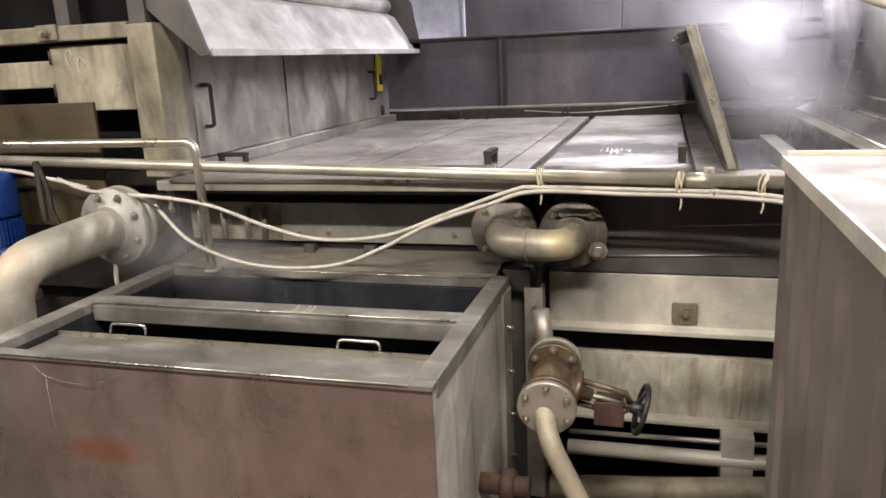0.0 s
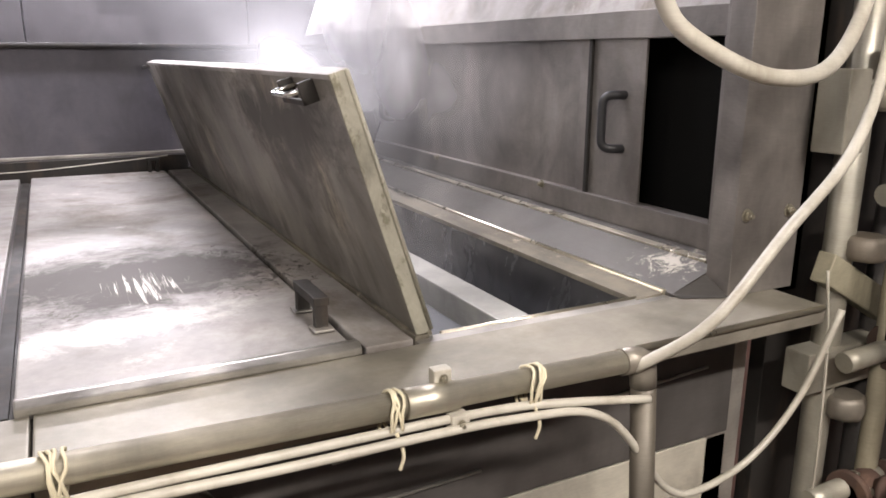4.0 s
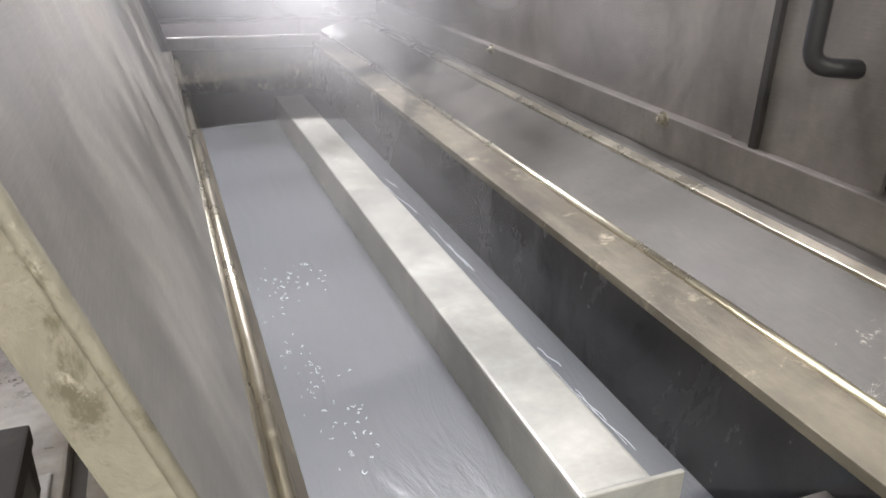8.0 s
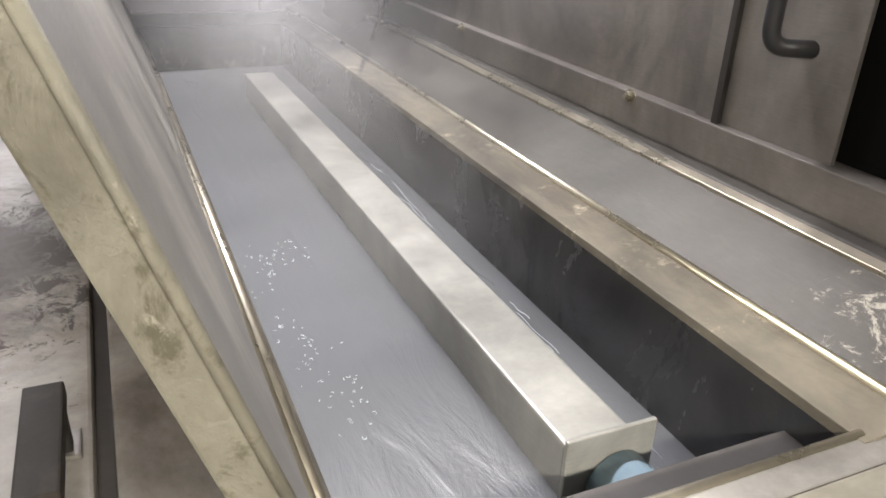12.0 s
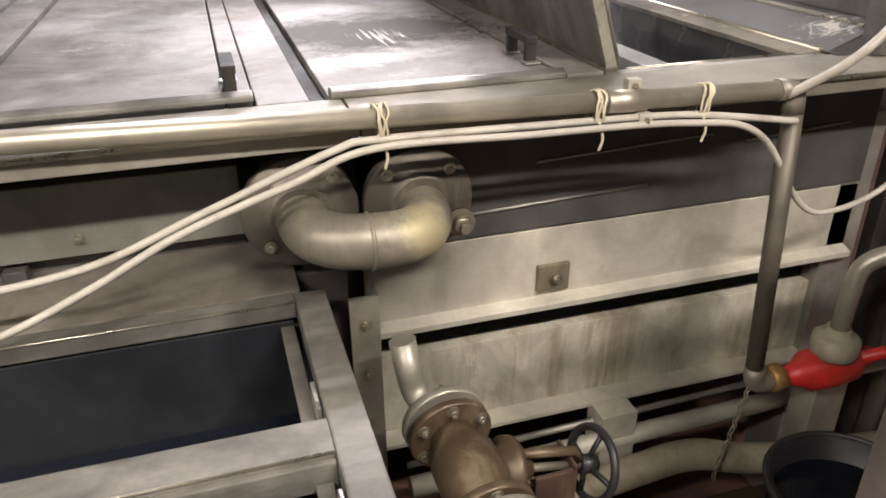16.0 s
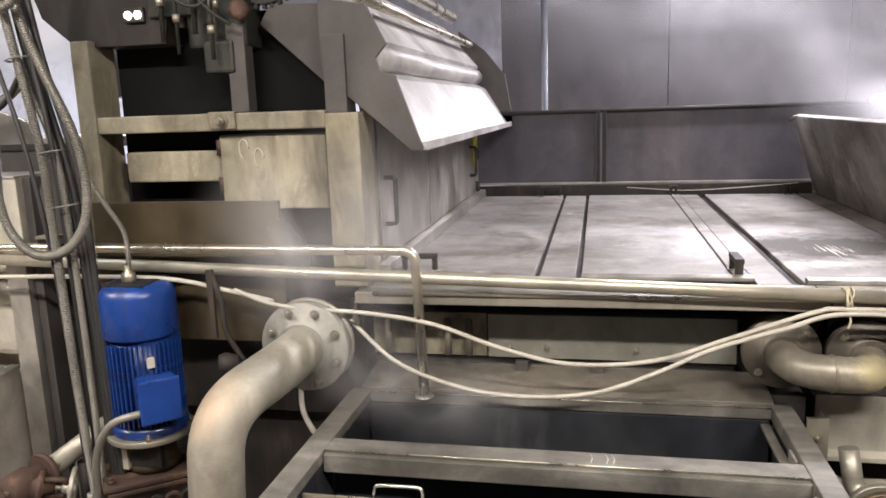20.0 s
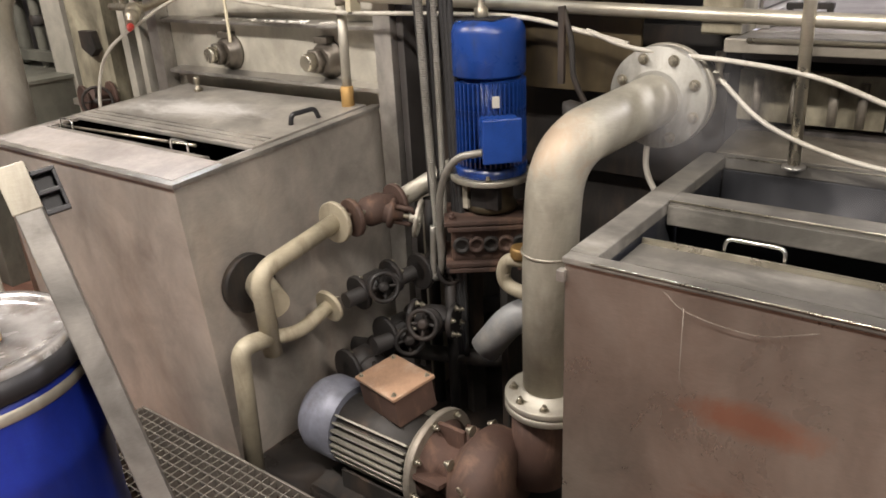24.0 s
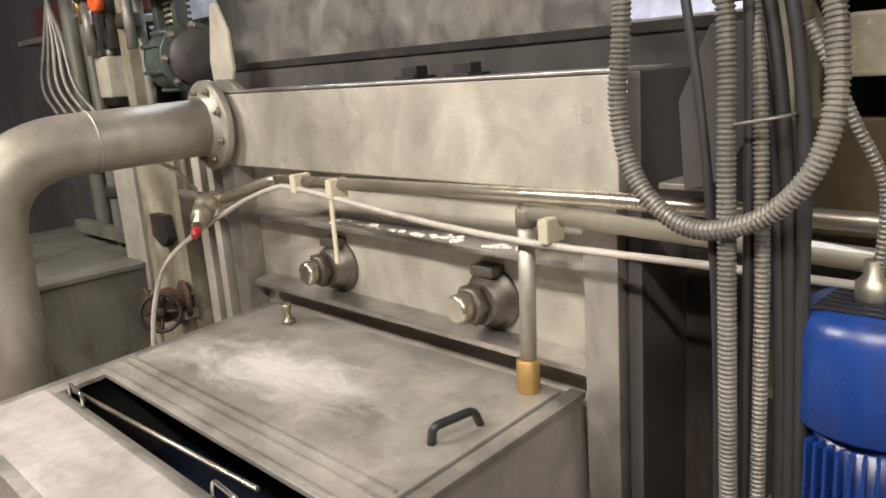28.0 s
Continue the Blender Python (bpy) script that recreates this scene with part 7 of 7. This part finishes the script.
part("body", lathe([(0.022, 0), (0.03, 0.03), (0.05, 0.06), (0.055, 0.12), (0.05, 0.18), (0.03, 0.2), (0.024, 0.24)], towards((1.0, 2.36, 0.7), (1.4, 2.34, 0.735)), 22), REDP, rd)
part("cap", lathe([(0.052, 0), (0.055, 0.01), (0.055, 0.045), (0.045, 0.055), (0.03, 0.058), (0.028, 0.075)], pose(1.12, 2.35, 0.75), 24), GRIMY, rd, "round grimy cap")
part("lever", sweep([(1.16, 2.33, 0.735), (1.42, 2.3, 0.76)], 0.016, 10), REDP, rd)
part("outlet", sweep(rounded([(1.12, 2.35, 0.8), (1.13, 2.35, 1.0), (1.22, 2.3, 1.04), (1.5, 2.25, 1.0)], 0.05), 0.022, 14), PIPE, rd)
part("union", lathe([(0.032, 0), (0.036, 0.008), (0.036, 0.03), (0.03, 0.036)], towards((0.96, 2.364, 0.697), (1.1, 2.36, 0.71)), 6), BRASS, rd)
st2 = thing("stand_post", "grey square steel post beside the red valve", "post")
part("post", boxes((1.16, 1.26, 2.4, 2.48, 0.0, 0.66)), PIPE, st2)
cc = thing("hanging_chain", "thin steel chain hung from the rail end", "chain")
for k in range(14):
    ch2 = bmesh.new()
    c = Vector((0.93 - 0.004 * k, 2.39, 0.66 - 0.021 * k))
    m = Matrix.Translation(c) @ pose(0, 0, 0, 0, 12, 90 * (k % 2))
    sweep([m @ Vector((0.006 * math.cos(a), 0, 0.013 * math.sin(a))) for a in (2 * math.pi * j / 8 for j in range(9))], 0.0024, 5, ch2, cap=False)
    part("link", ch2, BOLTMAT, cc)
bu = thing("black_bucket", "black plastic bucket part filled with dark water", "bucket")
part("pail", lathe([(0.0, 0.03), (0.14, 0.03), (0.185, 0.43), (0.2, 0.43), (0.205, 0.42), (0.2, 0.4), (0.192, 0.4), (0.15, 0.0), (0.0, 0.0)], pose(1.12, 2.19, 0.03), 36), HANDLE, bu)
part("water", lathe([(0.0, 0.36), (0.178, 0.36)], pose(1.12, 2.19, 0.03), 36, cap=False), INK, bu, "dark water")
part("rim", sweep([(1.12 + 0.2 * math.cos(a), 2.19 + 0.2 * math.sin(a), 0.458) for a in (2 * math.pi * k / 40 for k in range(41))], 0.008, 8, cap=False), CABLE, bu)


GRATE = surface("worn galvanised grating", (0.36, 0.34, 0.3), (0.22, 0.2, 0.17), (0.08, 0.07, 0.06), 0.6, (0.3, 0.55), stain_scale=9)


def grating(name, x0, x1, y0, y1, z, pitch=0.033):
    """A bar grating: bearing bars, cross bars and a flat-bar frame."""
    g = thing(name, "worn steel bar floor grating", "grating")
    for k in range(int((x1 - x0) / pitch) + 1):
        shared("bearing_bar", (name, "b"), lambda: boxes((-0.002, 0.002, y0, y1, -0.025, 0.0), bevel=0), GRATE, g, pose(x0 + k * pitch, 0, z))
    for k in range(int((y1 - y0) / pitch) + 1):
        shared("cross_bar", (name, "c"), lambda: boxes((x0, x1, -0.002, 0.002, -0.016, -0.001), bevel=0), GRATE, g, pose(0, y0 + k * pitch, z))
    for bx in ((x0 - 0.012, x1 + 0.012, y0 - 0.012, y0 - 0.004), (x0 - 0.012, x1 + 0.012, y1 + 0.004, y1 + 0.012), (x0 - 0.012, x0 - 0.004, y0, y1), (x1 + 0.004, x1 + 0.012, y0, y1)):
        part("frame_bar", boxes((*bx, z - 0.03, z + 0.002)), GRATE, g)
    return g


grating("floor_grating", 0.12, 1.3, 1.1, 2.5, 0.03)
sg = grating("step_grating", -2.96, -1.45, 0.95, 1.44, 0.22)
part("riser", boxes((-2.97, -1.44, 1.452, 1.46, 0.0, 0.2), (-2.97, -1.44, 0.93, 0.938, 0.0, 0.2)), RUST, sg)
# Black sheet laid on the floor as the shade below pumps and grating.
FLOORSHADE = surface("black floor shade", (0.016, 0.014, 0.013), (0.01, 0.009, 0.009), (0.035, 0.026, 0.02), 0.0, (0.15, 0.6), streak=(1, 1, 1), stain_scale=5)
sm = part("floor_shade", boxes((-2.64, -1.4, 1.47, 2.615, 0.0, 0.006), (-0.08, 1.4, 1.08, 2.64, 0.0, 0.005), bevel=0), FLOORSHADE)
tagged(sm, "black floor sheet for the shade under pumps and grating", "floor", kind="structure")
ry = part("drain_sheet", boxes((0.3, 1.3, 2.515, 2.6, 0.04, 0.05)), BROWN)
tagged(ry, "brown stained drain sheet behind the grating", "sheet", kind="structure")
pud = thing("lime_patch", "small pale lime puddle on the grating", "puddle")
part("film", lathe([(0.0, 0.004), (0.05, 0.003), (0.06, 0.0)], pose(0.6, 2.33, 0.031), 18, cap=False), YELLOWPIPE, pud)

# ---- control cabinet close to the start of the walk ----
CABRIB = surface("brown-grey cabinet steel", (0.21, 0.182, 0.163), (0.165, 0.142, 0.127), (0.12, 0.1, 0.085), 0.3, (0.4, 0.62), stain_scale=2.5, streak=(1, 1, 0.3), grime=0.3)
cab = thing("ribbed_cabinet", "tall steel cabinet with folded vertical ribs", "cabinet")
# Carcass colour is kept dark as the shade in the rib recesses.
part("carcass", boxes((0.612, 1.25, 0.75, 1.715, 0.02, 1.55)), DARKPIPE, cab, "brown cabinet side darkened for shade between ribs")
part("top", boxes((0.595, 1.26, 0.74, 1.725, 1.55, 1.562), bevel=0.003), STEEL, cab)
part("top_edge", boxes((0.59, 0.5945, 0.74, 1.725, 1.535, 1.563), bevel=0.001), LIMED, cab)
for y0, y1 in ((1.62, 1.712), (1.40, 1.53), (1.16, 1.3), (0.93, 1.08)):
    part("rib", prism([(0.5965, y0), (0.612, y0 - 0.015), (0.612, y1 + 0.002), (0.5965, y1)], "z", 0.03, 1.533, 0.002), CABRIB, cab)
part("base", boxes((0.62, 1.24, 0.76, 1.7, 0.0, 0.02)), DARKIRON, cab)
part("top_lip", boxes((0.6, 1.25, 1.722, 1.734, 1.548, 1.572), bevel=0.002), LIMED, cab)
cab.matrix_world = pose(0.045, 0.115, 0)

# Every light gets a batten, the five unseen added ones too.
for _x, _y2, _z2 in ((0.44, 7.1, 2.9), (-4.1, 5.6, 2.75), (0.9, 0.2, 3.5), (-1.9, 0.2, 3.5), (-4.6, 0.4, 3.5), (0.9, 4.5, 3.95), (-6.8, 4.5, 3.9)):
    batten(_x, _y2, _z2, 0)

# ---- pipework at the machine's end ----
mf = thing("end_pipework", "tangle of grey pipes and rusty valves at the machine end", "pipe")
for x, y, r, m, z1 in ((1.5, 2.5, 0.03, PIPE, 2.6), (1.58, 2.42, 0.022, YELLOWPIPE, 2.6), (1.68, 2.5, 0.04, SHADOWSTEEL, 2.6), (1.78, 2.44, 0.025, PIPE, 2.2)):
    part("riser", sweep([(x, y, 0.0), (x, y, z1)], r, 14), m, mf)
for z, x0, x1 in ((0.62, 1.2, 1.9), (0.98, 1.4, 2.0), (1.28, 1.45, 2.0), (1.62, 1.5, 2.0), (1.9, 1.46, 2.0)):
    part("cross_pipe", sweep(smooth_path([(x0, 2.42, z), ((x0 + x1) / 2, 2.4, z + 0.02), (x1, 2.44, z - 0.03)]), 0.022, 12), PIPE, mf)
# Sheet added to keep the depth behind the pipes dark.
part("dark_back", boxes((1.44, 2.6, 2.6, 2.64, 0.0, 2.6)), DARKIRON, mf, "dark backing sheet added behind the end pipework")
part("brace", prism([(1.42, 1.44), (1.44, 1.5), (1.7, 1.36), (1.68, 1.3)], "y", 2.46, 2.5, 0.004), GRIMY, mf, "slanting cream brace")
part("bracket", boxes((1.4, 1.72, 2.46, 2.52, 1.2, 1.29), bevel=0.004), PIPE, mf)
part("bracket", boxes((1.4, 1.46, 2.45, 2.52, 1.7, 1.86), bevel=0.004), PIPE, mf)
for z in (0.55, 0.86, 1.15, 1.5, 1.8):
    part("union", lathe([(0.04, -0.02), (0.045, -0.01), (0.045, 0.02), (0.038, 0.03)], pose(1.5 + 0.09 * (z % 0.4), 2.46, z), 8), DULLFIT, mf)
for c in ((1.55, 2.4, 0.98), (1.62, 2.4, 1.3), (1.72, 2.38, 1.64)):
    gate_valve("rusty_valve", "small rusty valve on the end pipework", c, (1, 0, 0), (0.1, -1, 0.2), 0.026, RUST, DARKIRON, 0.12, 0.045, 0.04)
bh = thing("braided_hose", "braided steel hose looping down the machine end", "hose")
part("hose", sweep(resample(smooth_path([(1.6, 2.36, 2.4), (1.52, 2.34, 1.9), (1.5, 2.33, 1.5), (1.56, 2.33, 1.2), (1.6, 2.33, 0.9)], 12), 0.004), 0.016, 12, ribs=0.14), CONDUIT, bh)

tc = thing("thin_cable", "thin white cable dangling down the machine end", "cable")
part("cable", sweep(smooth_path([(1.361, 2.42, 1.486), (1.39, 2.42, 1.33), (1.4, 2.42, 1.2), (1.407, 2.42, 1.06), (1.42, 2.43, 0.98)]), 0.003, 6), HOSE, tc)

# ---- bubbles and ripples on the bath ----
# White arcs imitate glints on clear bubbles along with the foam.
FOAM = plain("white foam and glint", (0.75, 0.77, 0.8), 0.25)
rnd = random.Random(5)
fo = bmesh.new()
for k in range(110):
    c = rnd.choice(((0.715, 3.2), (0.7, 3.3), (0.735, 3.07), (0.72, 3.45), (0.77, 3.5)))
    x, y, a0, r = c[0] + rnd.gauss(0, 0.018), c[1] + rnd.gauss(0, 0.04), rnd.uniform(0, 6.3), rnd.uniform(0.0008, 0.0028)
    turn = rnd.uniform(1.2, 4.5)
    sweep([(x + r * math.cos(a0 + turn * j / 5), y + 1.4 * r * math.sin(a0 + turn * j / 5), 0.0004) for j in range(6)], rnd.uniform(0.0002, 0.00045), 5, fo)
foam = part("foam_glints", fo, FOAM)
tagged(foam, "white foam flecks and bubble glints drifting on the bath water", "foam", kind="stuff")
foam.location = (0, 0, WATERZ + 0.0005)


def ripple(x, y, length, turn, r, crest):
    ob = part("ripple", sweep([(0.0014 * math.sin(9 * k / 12), length * (k / 12 - 0.5), 0) for k in range(13)], r, 6), crest)
    ob.matrix_world = pose(x, y, WATERZ + 0.0003, 0, 0, turn)
    return tagged(ob, "long thin ripple on the grey bath water", "ripple", "bath ripples")


# Pale colour imitates the glints that run along the ripples.
GLINT, _t, _b = material("pale ripple glint")
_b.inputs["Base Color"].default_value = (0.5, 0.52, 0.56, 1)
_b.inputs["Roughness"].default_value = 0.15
ripples = [ripple(rnd.uniform(0.985, 1.05), rnd.uniform(2.95, 3.9), rnd.uniform(0.05, 0.22), rnd.uniform(-2, 9), rnd.uniform(0.0004, 0.0009), GLINT if k % 3 else WATER) for k in range(44)]

# ---- steam over the baths ----
STEAM, _t, _b = material("thin white steam")
_t.nodes.remove(_b)
_out = _t.nodes["Material Output"]
_tr = _t.nodes.new("ShaderNodeBsdfTransparent")
_di = _t.nodes.new("ShaderNodeBsdfDiffuse")
_tl = _t.nodes.new("ShaderNodeBsdfTranslucent")
for _n in (_di, _tl):
    _n.inputs[0].default_value = (0.9, 0.9, 0.93, 1)
_ad = _t.nodes.new("ShaderNodeMixShader")
link(_t, _di, 0, _ad, 1)
link(_t, _tl, 0, _ad, 2)
_ad.inputs[0].default_value = 0.35
_mx = _t.nodes.new("ShaderNodeMixShader")
link(_t, _tr, 0, _mx, 1)
link(_t, _ad, 0, _mx, 2)
link(_t, _mx, 0, _out, 0)
_co = _t.nodes.new("ShaderNodeTexCoord")
_gr = _t.nodes.new("ShaderNodeTexGradient")
_gr.gradient_type = "QUADRATIC_SPHERE"
_t.links.new(_co.outputs["Object"], _gr.inputs[0])
_oi = _t.nodes.new("ShaderNodeObjectInfo")
_sh = _t.nodes.new("ShaderNodeVectorMath")
_t.links.new(_co.outputs["Object"], _sh.inputs[0])
_t.links.new(_oi.outputs["Location"], _sh.inputs[1])
_ns = noise_node(_t, _sh.outputs[0], 1.5, 3, 0.45, (1, 1, 0.6), 0.8)
_nr = ramp(_t, [(0.3, (0.25, 0.25, 0.25)), (0.72, (1, 1, 1))])
link(_t, _ns, 0, _nr, 0)
_m1 = _t.nodes.new("ShaderNodeMath")
_m1.operation = "MULTIPLY"
link(_t, _gr, 1, _m1, 0)
link(_t, _nr, 0, _m1, 1)
_m2 = _t.nodes.new("ShaderNodeMath")
_m2.operation = "MULTIPLY"
_m2.use_clamp = True
link(_t, _m1, 0, _m2, 0)
link(_t, _oi, "Alpha", _m2, 1)
link(_t, _m2, 0, _mx, 0)


def wisp(x, y, z, w, h, turn, thick, lean=0):
    """A bent, soft sheet of steam."""
    bm = bmesh.new()
    bmesh.ops.create_grid(bm, x_segments=12, y_segments=12, size=1.0)
    for v in bm.verts:
        u, s = v.co.x, v.co.y
        v.co = Vector((u, 0.12 * math.sin(2.2 * u + 1.3 * s) + 0.1 * s * s, s))
    ob = part("steam_wisp", bm, STEAM, smooth=True)
    ob.matrix_world = pose(x, y, z, lean, 0, turn) @ Matrix.Diagonal((w, (w + h) / 2, h, 1))
    ob.color = (1, 1, 1, thick)
    return tagged(ob, "thin soft wisp of white steam above the bath", "steam", "steam wisps")


wisps = [wisp(*w) for w in (
    (0.86, 3.15, 1.4, 0.42, 0.3, 4, 0.2), (0.88, 3.45, 1.5, 0.46, 0.36, -5, 0.35, -30), (0.86, 3.75, 1.58, 0.46, 0.42, 6, 0.5, -40), (0.9, 4.05, 1.68, 0.5, 0.48, -4, 0.7, -45),
    (0.88, 4.35, 1.8, 0.54, 0.52, 5, 0.9, -45), (0.95, 4.62, 1.85, 0.75, 0.55, -6, 0.5, -45), (1.05, 4.85, 2.0, 0.95, 0.65, 3, 0.28, -35),
    (1.14, 4.3, 2.0, 0.9, 0.55, 78, 1.5), (1.16, 3.7, 1.9, 0.9, 0.5, 82, 1.3), (1.05, 4.6, 2.2, 0.8, 0.5, 10, 0.3, -30), (0.7, 5.5, 2.35, 1.3, 0.9, -4, 0.35),
    (-0.9, 6.2, 2.8, 1.9, 0.9, 3, 0.5), (0.4, 6.5, 2.95, 1.7, 0.8, 0, 0.6),
    (-3.2, 3.2, 2.4, 0.9, 0.5, 10, 1.5), (-3.6, 4.2, 2.55, 1.4, 0.8, -6, 1.6), (-1.3, 2.25, 1.2, 0.24, 0.2, 10, 0.5), (-1.0, 2.2, 1.1, 0.34, 0.16, -8, 0.3))]
puff = wisp(-1.28, 2.2, 0.8, 0.4, 0.4, 6, 0.9)


def motions():
    """Drifting steam, foam and ripples."""
    for n, ob in enumerate(wisps):
        at, turn, size = ob.matrix_world.translation.copy(), ob.matrix_world.to_euler(), ob.scale.copy()
        rows = []
        for k in range(9):
            t = 3.5 * k
            d = Vector((0.07 * math.sin(0.9 * t + n), 0.05 * math.cos(0.7 * t + 2 * n), 0.08 * math.sin(0.6 * t + 1.7 * n)))
            rows.append((t, pose(*(at + d), *(math.degrees(a) for a in (turn.x, turn.y, turn.z + 0.05 * math.sin(t + n))))))
        walk(ob, rows)
    # a thicker puff that rises out of the dosing tank
    walk(puff, [(0, pose(-1.0, 2.15, 0.45, 0, 0, 6)), (17.5, pose(-1.1, 2.15, 0.6, 0, 0, 4)), (19, pose(-1.34, 2.1, 1.3, 0, 0, 8)), (20, pose(-1.4, 2.25, 1.6, 0, 0, 4)), (22, pose(-1.5, 2.4, 2.7, 0, 0, 2)), (28, pose(-1.6, 2.6, 3.7, 0, 0, 0))])
    walk(foam, [(t, pose(0.012 * math.sin(1.1 * t), 0.05 * math.sin(0.45 * t), WATERZ + 0.0005)) for t in range(0, 29, 4)])
    for n, ob in enumerate(ripples):
        at, turn = ob.matrix_world.translation.copy(), math.degrees(ob.matrix_world.to_euler().z)
        walk(ob, [(t, pose(at.x + 0.006 * math.sin(1.3 * t + n), at.y + 0.06 * math.sin(0.8 * t + n), at.z, 0, 0, turn + 3 * math.sin(t + n))) for t in range(0, 29, 2)])


motions()
